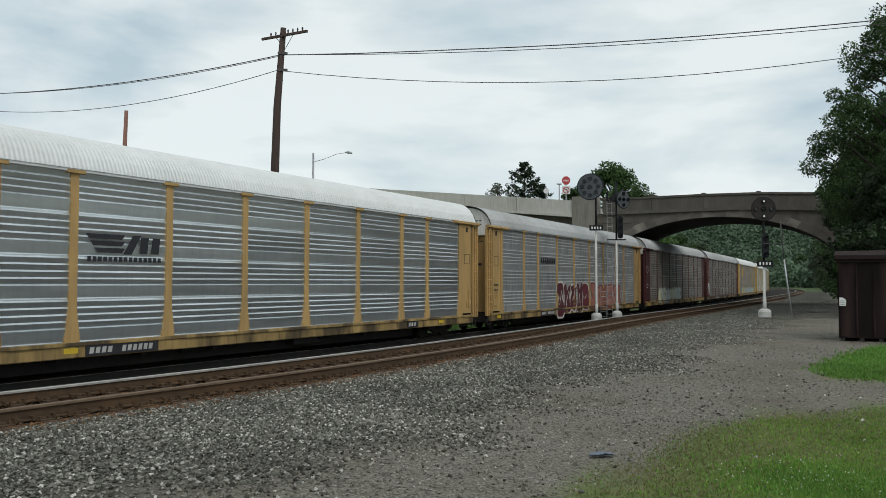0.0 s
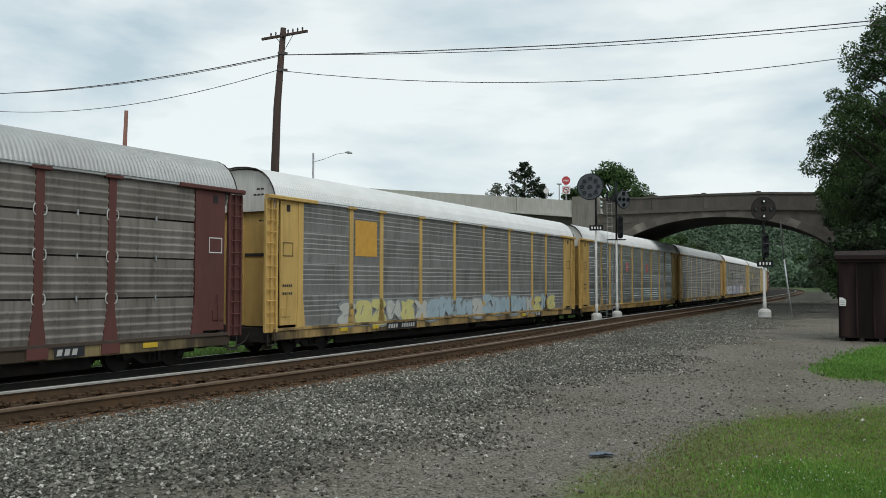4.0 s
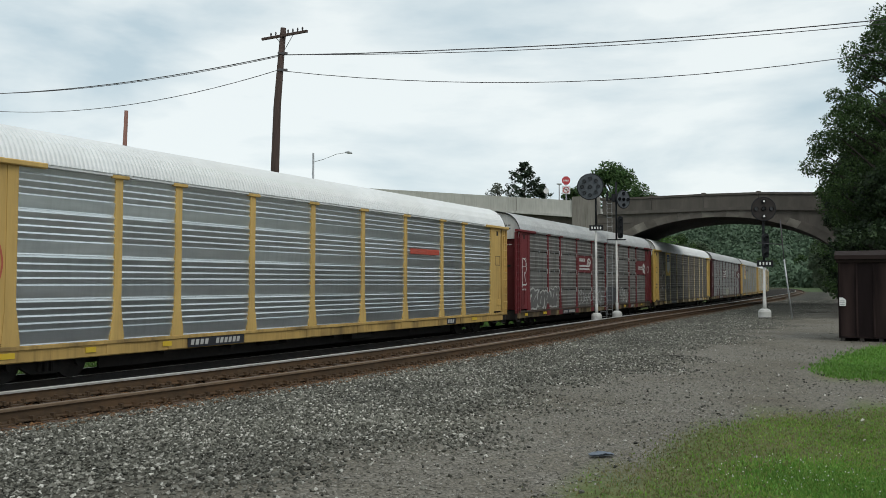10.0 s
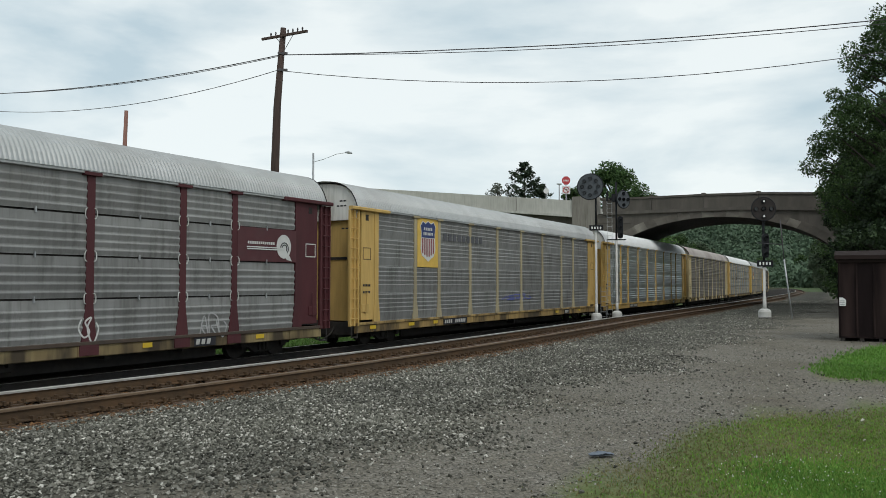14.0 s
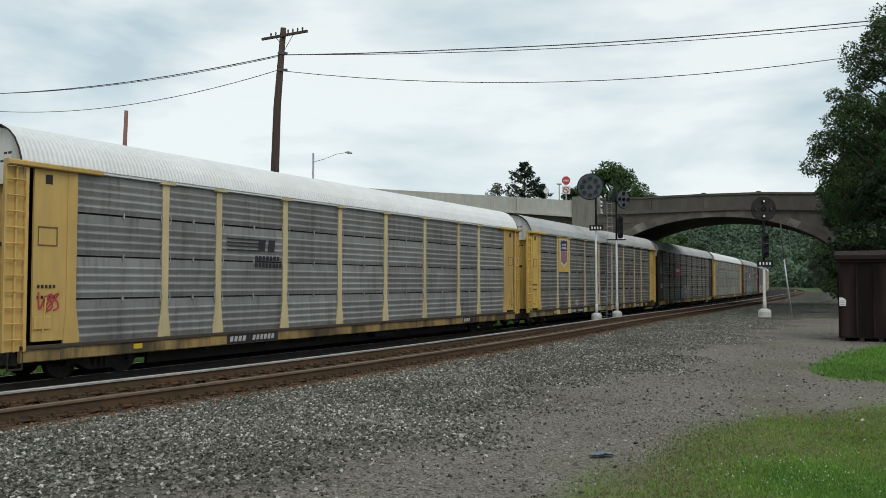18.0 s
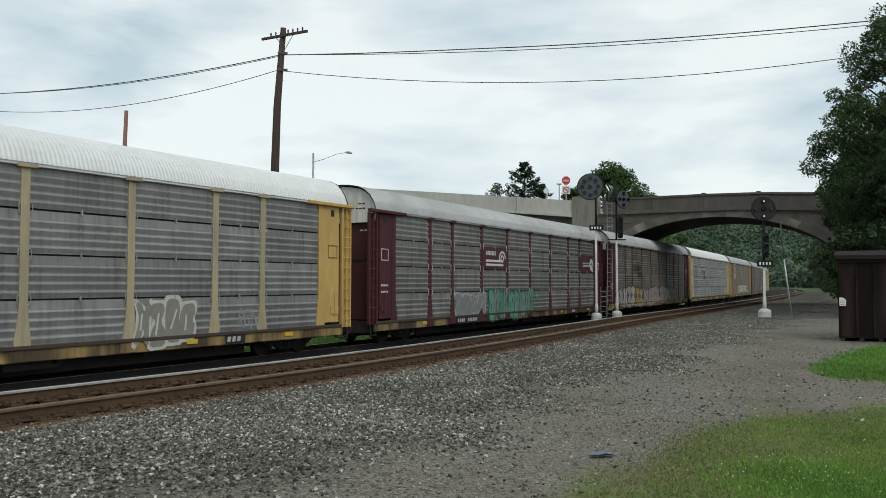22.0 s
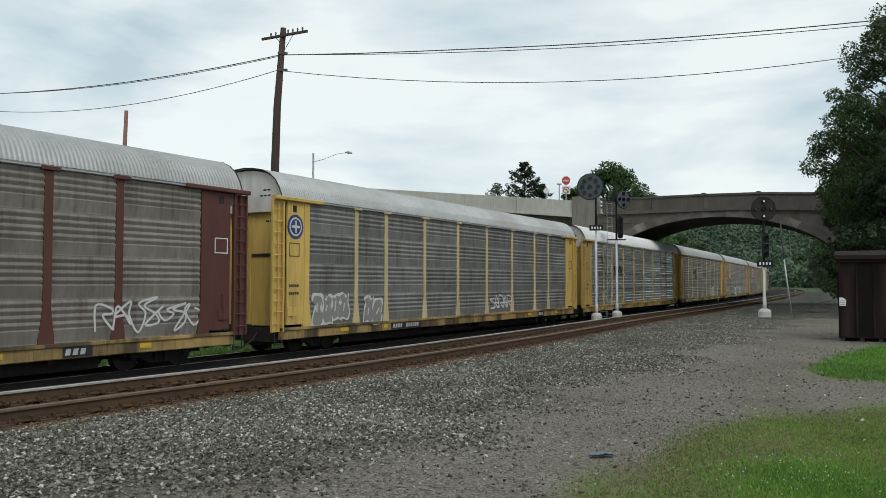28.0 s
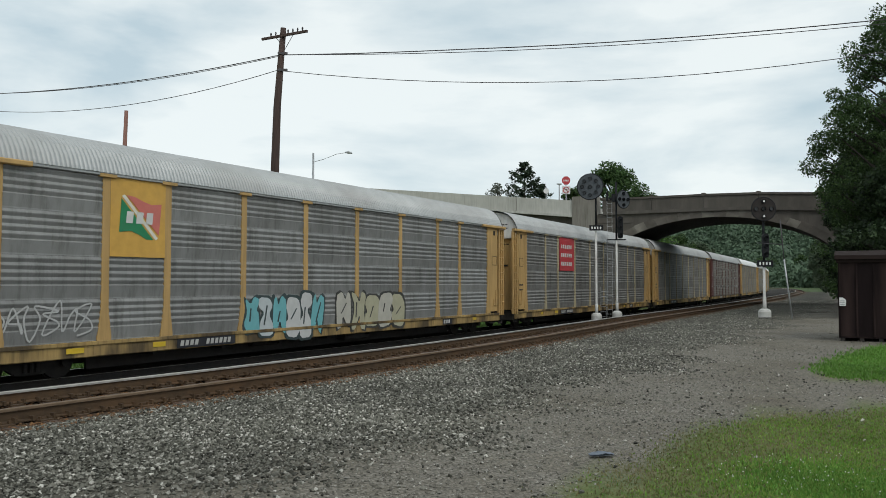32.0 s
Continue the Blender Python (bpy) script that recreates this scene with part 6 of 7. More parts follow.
        if kind == "shield":
            for k in range(6):
                q = cx - 0.49 + 0.175 * k
                plate(p, "shield_stripe", q, q + 0.085, 3.40 + 0.10 * abs(k - 2.5) ** 1.2 * 0.5, 4.17, (0.26, 0.05, 0.06), 0.064)
    if kind == "worm":
        p = plate(car, "emblem_panel", -7.2, -4.4, 2.98, 4.04, (0.62, 0.42, 0.14), label="yellow emblem panel")
        b = Build()
        t = 0.075
        for pts in ([(-5.95, 3.86), (-6.75, 3.86), (-6.85, 3.75), (-6.85, 3.28), (-6.75, 3.18), (-5.98, 3.18)], [(-5.98, 3.18), (-5.85, 3.3), (-5.85, 3.74), (-5.72, 3.86), (-5.0, 3.86), (-4.88, 3.74), (-4.88, 3.18)]):
            for (xa, za), (xb, zb) in zip(pts, pts[1:]):
                d = math.hypot(xb - xa, zb - za)
                nx, nz = -(zb - za) / d * t, (xb - xa) / d * t
                ex, ez = (xb - xa) / d * t * 0.6, (zb - za) / d * t * 0.6
                b.prism([(xa + nx - ex, za + nz - ez), (xb + nx + ex, zb + nz + ez), (xb - nx + ex, zb - nz + ez), (xa - nx - ex, za - nz - ez)], 1, -SIDE - 0.062, -SIDE - 0.056)
        part("emblem", b.mesh("emblem", flat(INK)), p, "black curved emblem")
    if kind == "crimson":
        p = plate(car, "emblem_panel", -6.98, -4.55, 2.98, 4.04, (0.34, 0.04, 0.055), label="crimson emblem panel")
        bars(p, -6.55, -5.0, 3.36, 3.66, 6, CHALK, out=0.055, slant=0.04)
    if kind == "flag":
        p = plate(car, "emblem_panel", -9.12, -7.38, 2.99, 5.0, (0.62, 0.36, 0.075), label="orange emblem panel")
        plate(p, "flag_stripe", 0, 0, 0, 0, CREAM_W, 0.053, ring=[(-8.79, 4.54), (-8.70, 4.58), (-7.62, 3.50), (-7.70, 3.45)])
        plate(p, "flag_green", 0, 0, 0, 0, (0.02, 0.22, 0.09), 0.057, ring=[(-8.80, 4.48), (-7.78, 3.46), (-8.0, 3.46), (-8.25, 3.58), (-8.5, 3.66), (-8.86, 3.62)])
        plate(p, "flag_red", 0, 0, 0, 0, (0.60, 0.17, 0.14), 0.057, ring=[(-8.64, 4.57), (-8.40, 4.55), (-8.10, 4.44), (-7.85, 4.38), (-7.52, 4.42), (-7.60, 3.58)])
        bars(p, -8.66, -7.72, 3.86, 4.16, 3, CHALK, "emblem_bar", 0.066, 0.03)
    if kind == "red_sign":
        p = plate(car, "emblem_panel", -7.05, -4.55, 3.05, 5.0, RED, label="red notice panel")
        for z in (4.35, 3.85, 3.35):
            bars(p, -6.8, -4.9, z, z + 0.22, 6, CHALK, out=0.055)
    if kind == "red_small":
        for xa, s in ((-3.18, 0.45), (2.65, 0.45)):
            r = [(xa + 0.62 * s + 0.62 * s * math.copysign(abs(math.cos(a)) ** 0.4, math.cos(a)), 3.5 + 0.72 * s * math.copysign(abs(math.sin(a)) ** 0.4, math.sin(a))) for a in [2 * math.pi * k / 20 + 0.08 for k in range(20)]]
            m = (xa + 0.62 * s, 3.5)
            plate(car, "notice_rim", 0, 0, 0, 0, CHALK, 0.042, ring=[(m[0] + (q - m[0]) * 1.14, m[1] + (w - m[1]) * 1.14) for q, w in r])
            p = plate(car, "emblem_panel", 0, 0, 0, 0, RED, 0.049, label="red rounded notice", ring=r)
            for z in (0.14, -0.10, -0.34):
                bars(p, xa + 0.2 * s, xa + 1.0 * s, 3.5 + z * s, 3.5 + (z + 0.13) * s, 3, CHALK, out=0.058)
    if kind == "red_line":
        p = plate(car, "emblem_panel", 4.7, 7.0, 3.5, 3.72, (0.45, 0.08, 0.05), label="long orange-red name strip")
    if kind == "name":
        bars(car, -6.9, -4.6, 3.42, 3.72, 8, INK, out=0.045)
    if kind == "small_orange":
        plate(car, "emblem_panel", -9.0, -7.6, 3.3, 4.6, (0.62, 0.34, 0.06), label="orange emblem panel")


def autorack(k, style, panel, trim, end, sill, roof, label, logos=(), paint_fn=None, notch=True):
    """One covered car carrier; the side at -y and the end at -x face the camera."""
    t = thing("car_carrier", line_pose(PITCH * k, 0, 0), label, "rail car", "covered car carriers of the passing train")
    part("roof", roof_mesh(roof), t, "ribbed arched roof")
    part("underframe", frame_mesh("deck", ""), t)
    part("inner_lining", frame_mesh("shade_block", ""), t, "black block standing for the shade inside the closed car")
    for rot in (Matrix.Identity(4), TURN):
        near = rot is not TURN
        part("side_sill", frame_mesh("sill", SILLS.get(sill, sill)), t, at=rot)
        part("sill_ledge", frame_mesh("ledge", "ledge" if style == "row" and panel != "silver" else SILLS.get(sill, sill)), t, at=rot)
        part("eave_rail", frame_mesh("eave", roof), t, at=rot)
        for x in POSTS:
            p = part("side_post", post_mesh(trim, 0.05 if style == "rib" else 0.042), t, at=rot @ pose(x, -SIDE, 0))
            if near and style == "row" and trim in ("maroon", "dark_maroon", "rustred"):
                for z in (1.94, 2.98, 4.03):
                    for sx in (-1, 1):
                        part("panel_clip", clip_mesh(), p, "white bent clip", at=pose(0, 0, z) @ Matrix.Diagonal((sx, 1, 1, 1)))
            elif near and style == "row":
                tagged(part("panel_clips", clips_mesh(M["galv"] if trim != "black" else M["black_steel"]), p), kind="stuff")
        if near and sill == "cream":
            for x in POSTS:
                part("sill_foot", cached(("foot", trim), lambda: Build().box(-0.27, 0.27, -0.045, 0.0, 0.55, 0.83, 0.008).mesh("sill_foot", C[trim])), t, at=pose(x, -SIDE - 0.02, 0))
        for a, b in zip(EDGES, EDGES[1:]):
            if near:
                for z0, z1 in {"row": ROWS, "rib": RIB_ROWS, "plain": RIB_ROWS}[style]:
                    q = part("side_panel", panel_mesh(style, b - a - 0.06, z1 - z0, panel), t, at=pose((a + b) / 2, -SIDE, z0))
                    if style == "row" and notch and z0 > 1:
                        part("panel_latch", hook_mesh(), q, at=pose(0, -0.01, 0))
            else:
                part("side_panel", panel_mesh("row", b - a - 0.06, 4.1, panel), t, at=rot @ pose((a + b) / 2, -SIDE, 0.92))
        # this side's two corners
        for flip in (False, True):
            f = MIRROR_END if flip else Matrix.Identity(4)
            m = rot @ f
            part("corner_sheet", corner_mesh("sheet", end), t, at=m)
            part("ladder", corner_mesh("ladder", end), t, at=m)
            part("door_track", corner_mesh("rail", end), t, at=m)
            if near:
                part("door_lock", corner_mesh("lock", end), t, at=m)
                part("stencil_frame", corner_mesh("plate", "white" if end in DARK_ENDS else "stencil"), t, at=m)
                part("vent_slot", corner_mesh("hole", ""), t, at=m)
                part("sill_step", frame_mesh("step", sill), t, at=m)
        # the end at -x of this turn
        part("end_door", end_mesh("door", end), t, at=rot @ pose(-13.1, 0, 0))
        part("end_gable", end_mesh("gable", "white"), t, "white upper end", at=rot @ pose(-13.25, 0, 0))
        part("door_slot", end_mesh("slot", ""), t, at=rot @ pose(-13.1, 0, 0))
        part("roof_hoop", end_mesh("hoop", ""), t, at=rot @ pose(-13.44, 0, 0))
        part("coupler", frame_mesh("coupler", ""), t, at=rot)
        part("brake_hose", frame_mesh("hose", ""), t, at=rot)
        truck = part("truck", frame_mesh("bolster", ""), t, "two-axle truck", at=rot @ pose(-10.9, 0, 0))
        for y, r in ((-1.0, 0), (1.0, 180)):
            part("truck_frame", frame_mesh("side_frame", ""), truck, at=pose(0, y, 0, 0, 0, r))
        for x in (-0.89, 0.89):
            part("wheelset", frame_mesh("wheelset", ""), truck, at=pose(x, 0, 0))
    if sill == "yellow" and panel != "silver":
        bars(t, -6.75, -6.1, 0.60, 0.75, 4, INK, out=0.042, slant=0.03)
        bars(t, -5.85, -5.0, 0.60, 0.75, 6, INK, out=0.042, slant=0.03)
        bars(t, 7.7, 8.3, 0.60, 0.75, 3, INK, out=0.042, slant=0.03)
    else:
        mark = plate(t, "mark_panel", -6.9, -4.7, 0.54, 0.80, INK, 0.042, "black panel with pale characters")
        bars(mark, -6.8, -6.1, 0.60, 0.75, 4, (0.45, 0.44, 0.42), out=0.052, slant=0.03)
        bars(mark, -5.85, -4.85, 0.60, 0.75, 6, (0.45, 0.44, 0.42), out=0.052, slant=0.03)
        mark = plate(t, "mark_panel", 7.7, 8.5, 0.55, 0.80, INK, 0.042, "black panel with pale characters")
        bars(mark, 7.75, 8.35, 0.60, 0.75, 3, (0.45, 0.44, 0.42), out=0.052, slant=0.03)
    rng = random.Random(100 + k)
    for x in (-12.6, -10.0, -7.6, 6.0, 10.2):
        if rng.random() < 0.7:
            x += rng.uniform(-0.3, 0.3)
            plate(t, "reflector", x, x + rng.uniform(0.25, 0.5), 0.63, 0.76, (0.62, 0.42, 0.03), 0.044, "yellow reflective strip")
    for z, n, w in ((5.30, 2, 0.34), (5.12, 3, 0.46), (4.30, 2, 0.36)):
        for i in range(n):
            y0 = -1.0 + w * i / n
            part("text_bar", Build().box(-13.306 + 0.15 * (z < 4.6), -13.302 + 0.15 * (z < 4.6), y0, y0 + 0.75 * w / n, z, z + 0.055).mesh("text_bar", flat(INK if z > 4.6 or end not in DARK_ENDS else CHALK)), t)
    bars(t, -12.95, -12.45, 2.2, 2.28, 5, CHALK if end in DARK_ENDS else INK, out=0.036)
    bars(t, -12.95, -12.45, 1.95, 2.03, 5, CHALK if end in DARK_ENDS else INK, out=0.036)
    for q in logos:
        logo(t, q)
    if paint_fn:
        paint_fn(t)
    return t


G = {}
G[0] = lambda t: (graffiti(t, -4.4, 1.2, 0.5, 2.35, [(0.10, 0.02, 0.03), (0.16, 0.03, 0.04)], (0.62, 0.60, 0.55), 1, 4), graffiti(t, 1.7, 8.3, 0.75, 2.15, [(0.34, 0.13, 0.10), (0.44, 0.22, 0.18), (0.40, 0.17, 0.13)], (0.24, 0.07, 0.07), 2, 6), scrawl(t, 8.4, 9.6, 0.9, 1.8, (0.5, 0.5, 0.48), 81, 3))
G[1] = lambda t: (graffiti(t, -8.8, 0.4, 0.75, 1.9, [(0.62, 0.66, 0.55), (0.66, 0.66, 0.42), (0.55, 0.60, 0.58)], (0.42, 0.42, 0.40), 3, 8), scrawl(t, 4.6, 9.5, 1.0, 1.9, (0.30, 0.34, 0.35), 4))
G[2] = lambda t: (scrawl(t, -1.5, 4.0, 0.95, 2.0, (0.45, 0.44, 0.42), 5, 8), scrawl(t, -11.7, -7.5, 1.0, 1.9, (0.10, 0.09, 0.09), 15), graffiti(t, -13.1, -12.0, 1.2, 2.3, [CHALK], (0.5, 0.5, 0.48), 6, 2))
G[3] = lambda t: (graffiti(t, -10, 10.5, 0.8, 1.7, [(0.35, 0.45, 0.50), (0.60, 0.55, 0.22), (0.5, 0.5, 0.46)], (0.25, 0.27, 0.28), 7, 16),)
G[5] = lambda t: (scrawl(t, 1.1, 4.2, 0.75, 2.0, (0.10, 0.10, 0.11), 8, 5, 0.028), scrawl(t, 4.6, 7.0, 1.0, 1.9, (0.55, 0.50, 0.49), 9, 5, 0.028), scrawl(t, 9.4, 10.8, 1.0, 1.9, (0.08, 0.08, 0.09), 10, 3))
G[6] = lambda t: (graffiti(t, -11.6, -6.0, 0.9, 2.1, [(0.50, 0.50, 0.52)], (0.08, 0.08, 0.10), 11, 4), graffiti(t, -5.2, 2.2, 0.75, 2.1, [(0.40, 0.40, 0.48), (0.52, 0.52, 0.56), (0.30, 0.29, 0.36)], (0.10, 0.09, 0.13), 12, 5), graffiti(t, 2.9, 6.6, 0.7, 2.2, [(0.6, 0.6, 0.58), (0.58, 0.52, 0.50)], (0.32, 0.10, 0.10), 13, 4), graffiti(t, 9.6, 10.6, 1.1, 2.0, [(0.6, 0.6, 0.58)], INK, 14, 1))
G[7] = lambda t: (scrawl(t, -10.2, -7.0, 0.9, 2.3, (0.05, 0.05, 0.055), 16, 6), scrawl(t, -11.5, -9.5, 1.1, 1.6, (0.05, 0.05, 0.055), 17, 3))
G[8] = lambda t: (scrawl(t, -12.9, -12.3, 2.2, 3.4, (0.45, 0.10, 0.06), 18, 4),)
G[9] = lambda t: (graffiti(t, -11.8, -7.9, 0.95, 2.0, [(0.13, 0.125, 0.12)], (0.45, 0.45, 0.43), 19, 3), scrawl(t, -4.2, 0.5, 0.95, 1.9, (0.5, 0.5, 0.5), 20, 8), graffiti(t, 1.8, 4.4, 0.8, 2.1, [(0.09, 0.09, 0.1)], (0.05, 0.05, 0.055), 21, 3), scrawl(t, 5.0, 6.8, 0.9, 2.0, CHALK, 22, 5), scrawl(t, -12.9, -12.4, 2.1, 3.6, CHALK, 23, 1, 0.024))
G[10] = lambda t: (scrawl(t, -10.5, -9.6, 3.0, 3.5, (0.3, 0.28, 0.25), 24, 3),)
G[11] = lambda t: (graffiti(t, -1.6, 0.8, 0.9, 1.6, [(0.36, 0.36, 0.28)], (0.28, 0.27, 0.24), 25, 5), scrawl(t, 4.1, 4.6, 0.8, 1.5, CHALK, 26, 2), scrawl(t, 7.9, 8.9, 0.7, 1.5, (0.4, 0.4, 0.4), 27, 3))
G[12] = lambda t: (bars(t, -6.9, -3.0, 4.15, 4.45, 9, (0.10, 0.10, 0.11), out=0.045), scrawl(t, -1.0, 2.6, 1.4, 1.8, (0.10, 0.12, 0.35), 28, 5))
G[15] = lambda t: (scrawl(t, -12.9, -12.4, 1.6, 2.2, (0.42, 0.05, 0.05), 29, 3),)
G[16] = lambda t: (scrawl(t, -6.3, -5.6, 0.9, 1.4, CHALK, 30, 2),)
G[17] = lambda t: (graffiti(t, -4.0, -0.6, 0.95, 2.0, [(0.15, 0.145, 0.14)], (0.42, 0.41, 0.40), 31, 4), scrawl(t, -12.9, -12.3, 1.9, 2.3, CHALK, 32, 3))
G[18] = lambda t: (scrawl(t, 8.2, 9.0, 0.9, 1.7, (0.30, 0.30, 0.29), 33, 3), graffiti(t, 4.5, 6.5, 0.68, 1.85, [(0.24, 0.235, 0.20)], (0.55, 0.54, 0.48), 34, 3))
G[19] = lambda t: (graffiti(t, -7.0, -4.0, 0.85, 1.85, [(0.22, 0.22, 0.22)], (0.36, 0.37, 0.38), 35, 3), graffiti(t, -3.6, 1.9, 0.6, 2.0, [(0.09, 0.22, 0.16), (0.13, 0.29, 0.22), (0.17, 0.22, 0.19)], (0.03, 0.10, 0.08), 36, 8), scrawl(t, 2.2, 2.9, 1.2, 1.9, (0.10, 0.36, 0.25), 86, 2))
G[20] = lambda t: (graffiti(t, -12, -6.6, 0.6, 2.0, [(0.48, 0.46, 0.45), (0.36, 0.35, 0.34)], (0.06, 0.055, 0.05), 37, 4), graffiti(t, -6.4, -4.2, 0.6, 1.95, [(0.42, 0.29, 0.09), (0.40, 0.34, 0.20)], (0.12, 0.08, 0.04), 38, 2), graffiti(t, -4.2, 5.2, 0.6, 2.0, [(0.40, 0.34, 0.34), (0.44, 0.40, 0.39), (0.36, 0.33, 0.32)], (0.10, 0.07, 0.07), 39, 4), graffiti(t, 5.3, 8.0, 0.75, 1.85, [(0.34, 0.25, 0.10), (0.18, 0.14, 0.10)], (0.14, 0.11, 0.08), 40, 2))
G[21] = lambda t: (scrawl(t, -5.9, -5.1, 1.3, 1.75, (0.05, 0.05, 0.055), 41, 2), scrawl(t, 9.5, 11.8, 1.0, 1.9, (0.55, 0.55, 0.54), 42, 6))
G[22] = lambda t: (graffiti(t, -4.0, 8.0, 1.0, 2.1, [(0.55, 0.53, 0.48)], (0.20, 0.17, 0.13), 43, 7), bars(t, -11.6, -9.6, 3.9, 4.2, 5, INK, out=0.045), bars(t, -11.6, -9.6, 3.1, 3.35, 7, INK, out=0.045))
G[23] = lambda t: (scrawl(t, 8.6, 11.9, 1.0, 2.0, (0.6, 0.6, 0.58), 44, 7, 0.03),)
G[24] = lambda t: (graffiti(t, -11.7, -9.7, 0.95, 1.95, [(0.26, 0.25, 0.23)], (0.6, 0.6, 0.58), 45, 3), graffiti(t, -8.7, -7.6, 0.8, 1.8, [(0.26, 0.25, 0.23)], (0.6, 0.6, 0.58), 46, 2), scrawl(t, 1.8, 4.2, 0.95, 1.8, CHALK, 47, 5, 0.035))
G[26] = lambda t: (scrawl(t, 1.3, 6.0, 0.95, 1.9, (0.58, 0.56, 0.54), 48, 7), graffiti(t, 5.0, 6.3, 0.95, 1.85, [(0.34, 0.33, 0.32)], (0.6, 0.58, 0.56), 49, 2), scrawl(t, -12.9, -12.3, 2.0, 3.6, (0.22, 0.14, 0.05), 50, 4))
G[27] = lambda t: (scrawl(t, -12.3, -9.6, 1.0, 1.9, (0.45, 0.45, 0.44), 51, 6), graffiti(t, -4.3, -0.5, 0.6, 1.95, [(0.50, 0.54, 0.55), (0.16, 0.42, 0.45), (0.55, 0.55, 0.54)], (0.04, 0.06, 0.06), 52, 5), graffiti(t, 0.2, 4.6, 0.7, 2.0, [(0.42, 0.40, 0.28), (0.48, 0.46, 0.40)], (0.05, 0.05, 0.045), 53, 4))
G[25] = lambda t: None
SILVER = "car carrier with bright ribbed silver sides, yellow posts"
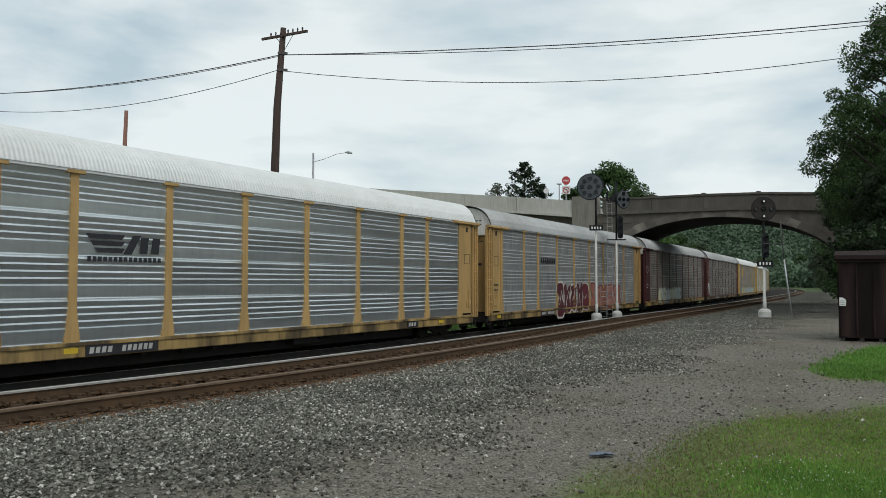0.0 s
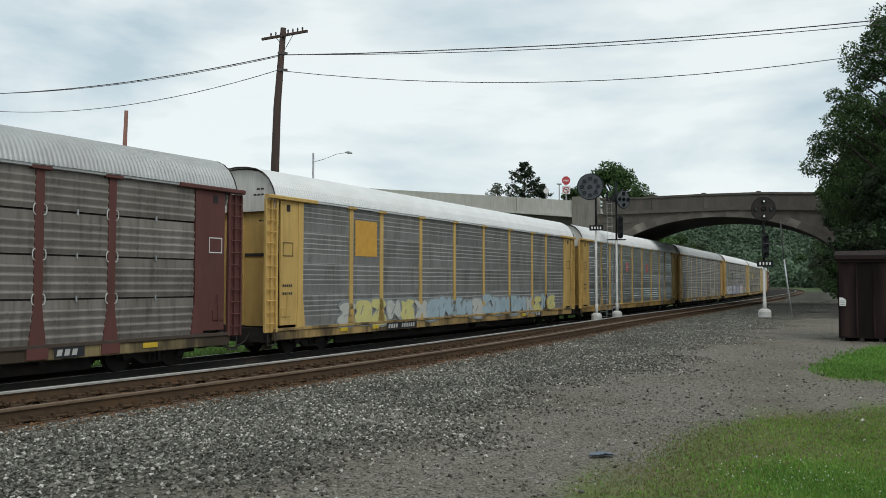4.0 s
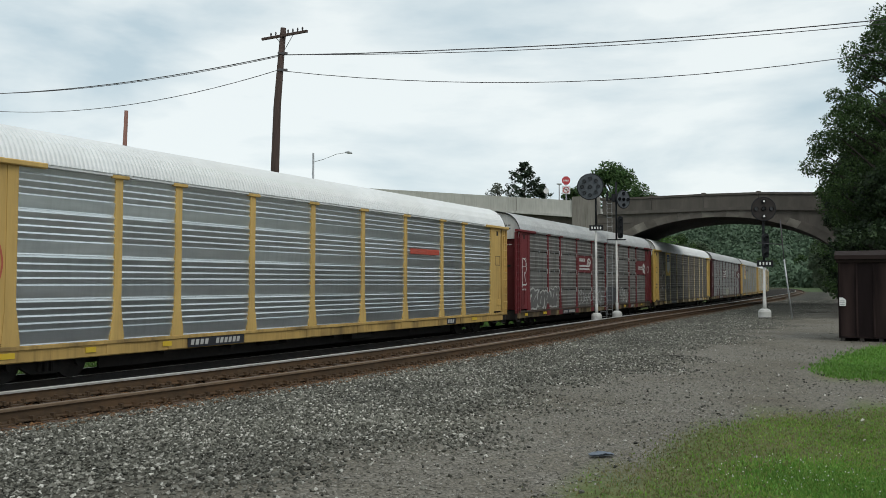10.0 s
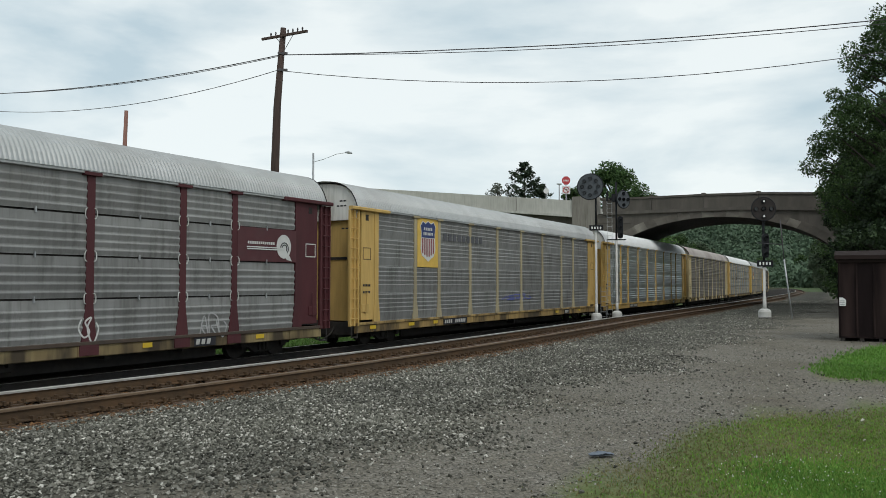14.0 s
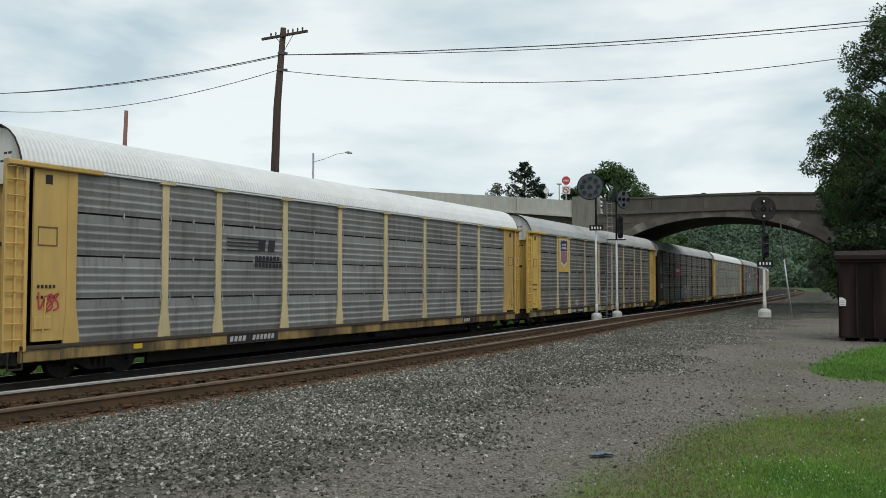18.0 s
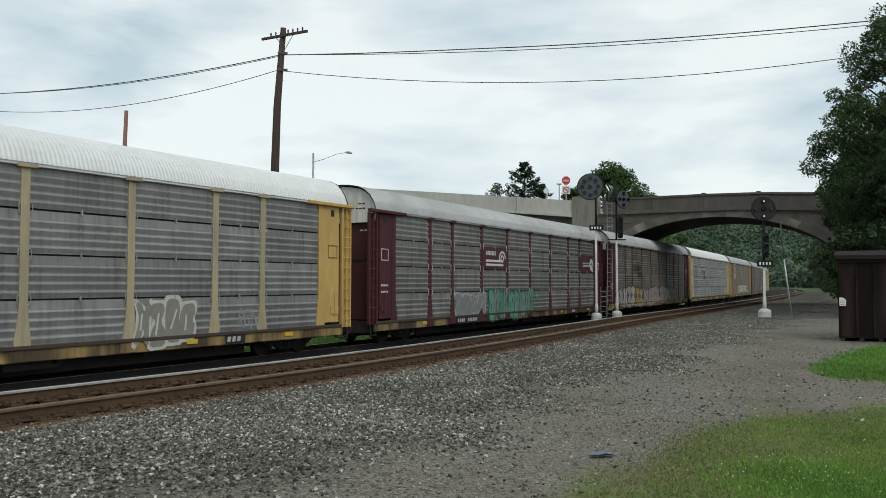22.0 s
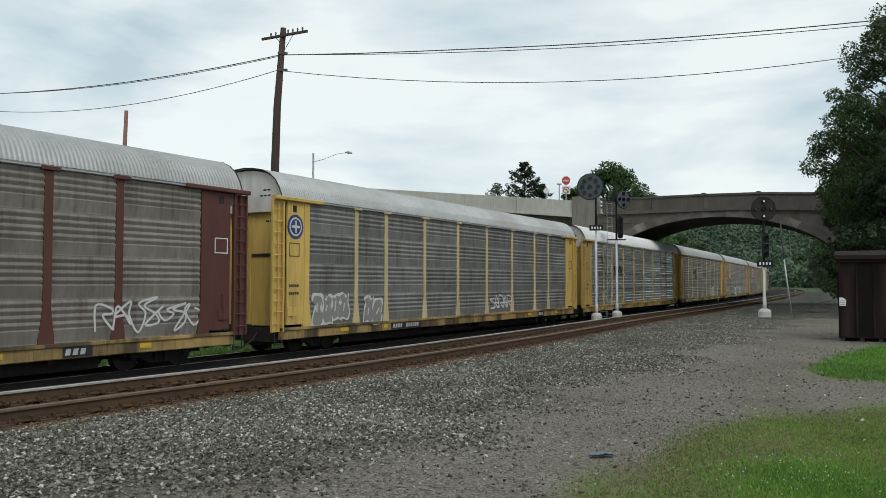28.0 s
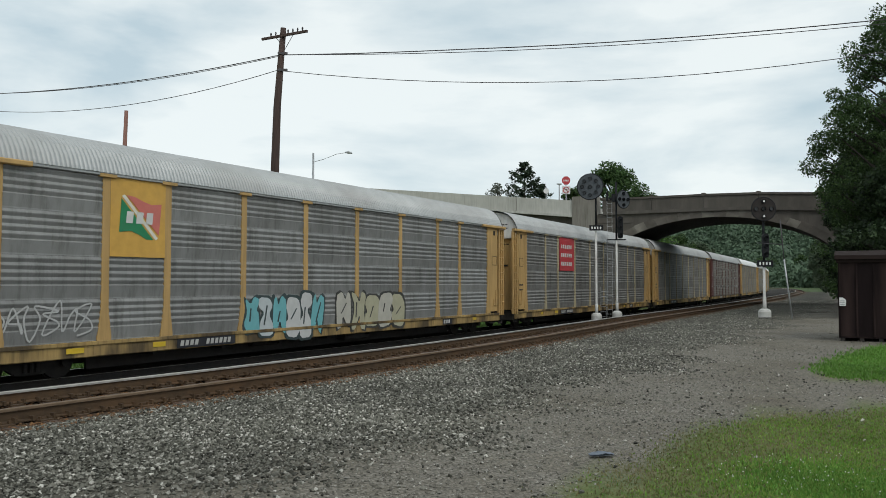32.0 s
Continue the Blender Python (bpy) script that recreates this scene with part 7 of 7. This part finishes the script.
CARS = [
    (-2, "rib", "silver", "yellow", "yellow", "yellow", "roof_white", SILVER, ()),
    (-1, "rib", "silver", "ochre", "ochre", "ochre", "roof_white", SILVER + ", black emblem", ("horse",)),
    (0, "rib", "light", "ochre", "ochre", "ochre", "roof_grey", "grey car carrier with yellow posts and red graffiti", ("name",)),
    (1, "plain", "pink", "rustred", "dark_maroon", "ochre", "roof_grey", "weathered grey car carrier with maroon ends and pale graffiti", ("faint",)),
    (2, "row", "pink", "rustred", "rustred", "cream", "roof_grey", "weathered grey car carrier with oxide-red ends", ("faint",)),
    (3, "rib", "grey", "yellow", "yellow", "ochre", "roof_white", "grey car carrier with yellow ends and multicoloured graffiti", ("small_orange",)),
    (4, "rib", "silver", "yellow", "yellow", "yellow", "roof_white", SILVER + ", small red notice", ("red_small",)),
    (5, "plain", "grey", "pale", "ochre", "ochre", "roof_grey", "dull grey car carrier with tan ends and faint graffiti", ()),
    (6, "row", "grey", "faded", "yellow", "yellow", "roof_white", "grey car carrier with white roof and white block graffiti", ("stripes",)),
    (7, "row", "midgrey", "pale", "pale", "yellow", "roof_white", "grey car carrier with pale yellow ends and black curved emblem", ("worm",)),
    (8, "rib", "silver", "yellow", "yellow", "yellow", "roof_white", SILVER + ", red name strip", ("red_line",)),
    (9, "row", "midgrey", "maroon", "maroon", "cream", "roof_grey", "grey car carrier with maroon ends and white arch emblem", ("arch",)),
    (10, "row", "dark", "pale", "lemon", "cream", "roof_white", "grimy dark car carrier with bright yellow ends and shield emblem", ("shield_pale",)),
    (11, "row", "grey", "dark_maroon", "dark_maroon", "cream", "roof_grey", "grey car carrier with dark maroon ends and white arch emblem", ("arch_dark",)),
    (12, "rib", "grey", "faded", "yellow", "ochre", "roof_grey", "silver-grey car carrier with yellow ends and striped shield", ("shield",)),
    (13, "rib", "silver", "yellow", "yellow", "yellow", "roof_white", SILVER, ()),
    (14, "plain", "brown", "pale", "pale", "cream", "roof_brown", "dark grimy car carrier with pale yellow posts and brownish roof", ("stripes",)),
    (15, "row", "grey", "pale", "yellow", "ochre", "roof_white", "grey car carrier with yellow ends and white roof", ("stripes",)),
    (16, "row", "midgrey", "pale", "lemon", "cream", "roof_grey", "grey car carrier with bright yellow ends and striped shield", ("shield",)),
    (17, "row", "brown", "black", "black", "ochre", "roof_grey", "grey car carrier with black ends and crimson panel", ("crimson",)),
    (18, "row", "grey", "faded", "yellow", "ochre", "roof_white", "grey car carrier with yellow ends and white roof", ("faint",)),
    (19, "row", "midgrey", "dark_maroon", "dark_maroon", "cream", "roof_grey", "grey car carrier with maroon ends, white arch emblem, green graffiti", ("arch_dark",)),
    (20, "plain", "pink", "rustred", "dark_maroon", "ochre", "roof_grey", "grey car carrier with maroon posts and pale block graffiti", ("stripes",)),
    (21, "row", "blue", "pale", "pale", "ochre", "roof_white", "bluish grey car carrier with faded yellow posts", ("stripes",)),
    (22, "rib", "pink", "faded", "ochre", "ochre", "roof_grey", "brownish worn car carrier with ochre ends and white graffiti", ("shield",)),
    (23, "plain", "pink", "rustred", "rustred", "ochre", "roof_grey", "brownish grey car carrier with oxide-red posts", ("stripes",)),
    (24, "plain", "midgrey", "pale", "lemon", "ochre", "roof_grey", "dull grey car carrier with yellow ends and round emblem", ("round",)),
    (25, "row", "silver", "yellow", "yellow", "yellow", "roof_white", SILVER + ", black emblem", ("horse",)),
    (26, "plain", "pink", "pale", "yellow", "ochre", "roof_grey", "dull grey car carrier with faded yellow posts", ("stripes",)),
    (27, "plain", "grey", "ochre", "ochre", "ochre", "roof_grey", "dull grey car carrier with orange flag panel and graffiti", ("flag",)),
    (28, "plain", "midgrey", "faded", "ochre", "ochre", "roof_grey", "grey car carrier with ochre ends and red notice panel", ("red_sign",)),
    (29, "rib", "midgrey", "faded", "ochre", "ochre", "roof_grey", "dull grey car carrier with yellow ends", ()),
    (30, "row", "pink", "rustred", "rustred", "ochre", "roof_grey", "dull grey car carrier with oxide-red ends", ()),
    (31, "rib", "pink", "faded", "ochre", "ochre", "roof_white", "brownish grey car carrier with white roof", ()),
    (32, "row", "midgrey", "faded", "ochre", "ochre", "roof_grey", "dull grey car carrier with ochre ends", ()),
    (33, "rib", "midgrey", "faded", "ochre", "ochre", "roof_white", "grey car carrier with ochre ends and white roof", ()),
]
TRAIN = {}
for spec in CARS:
    TRAIN[spec[0]] = autorack(*spec[:8], logos=spec[8], paint_fn=G.get(spec[0]))

# place of the coupling before car 0 along the line, at each second of the clip
RUN = [(0, 0.86), (1, -25.21), (2, -50.89), (3, -75.45), (6, -151.31), (7, -177.28), (8, -202.68), (9, -226.85), (10, -253.18),
       (11, -278.16), (12, -302.54), (13, -328.28), (14, -353.26), (17, -428.05), (18, -451.83), (19, -477.86), (20, -502.77), (21, -526.72),
       (22, -552.28), (23, -577.05), (24, -600.85), (25, -626.71), (28, -700.53), (29, -725.04), (30, -748.63), (31, -773.19), (32, -796.90)]
SHIFT = 0.15
# slack in the couplings, car by car
NUDGE = {-1: 0.1, 0: -0.08, 1: 0.0, 2: 0.0, 4: -0.2, 5: -0.2, 6: -0.1, 7: 0.0, 8: -0.05, 9: -0.05, 10: -0.22, 11: -0.12}


def motions():
    for k, car in TRAIN.items():
        rows = []
        for t, s in RUN:
            c = s + SHIFT + NUDGE.get(k, -0.1) + PITCH * (k + 0.5)
            (xa, ya, _), (xb, yb, _) = on_line(c - 10.9), on_line(c + 10.9)
            rows.append((float(t), pose((xa + xb) / 2, (ya + yb) / 2, 0.004, 0, 0, math.degrees(math.atan2(yb - ya, xb - xa)))))
        walk(car, rows)


motions()
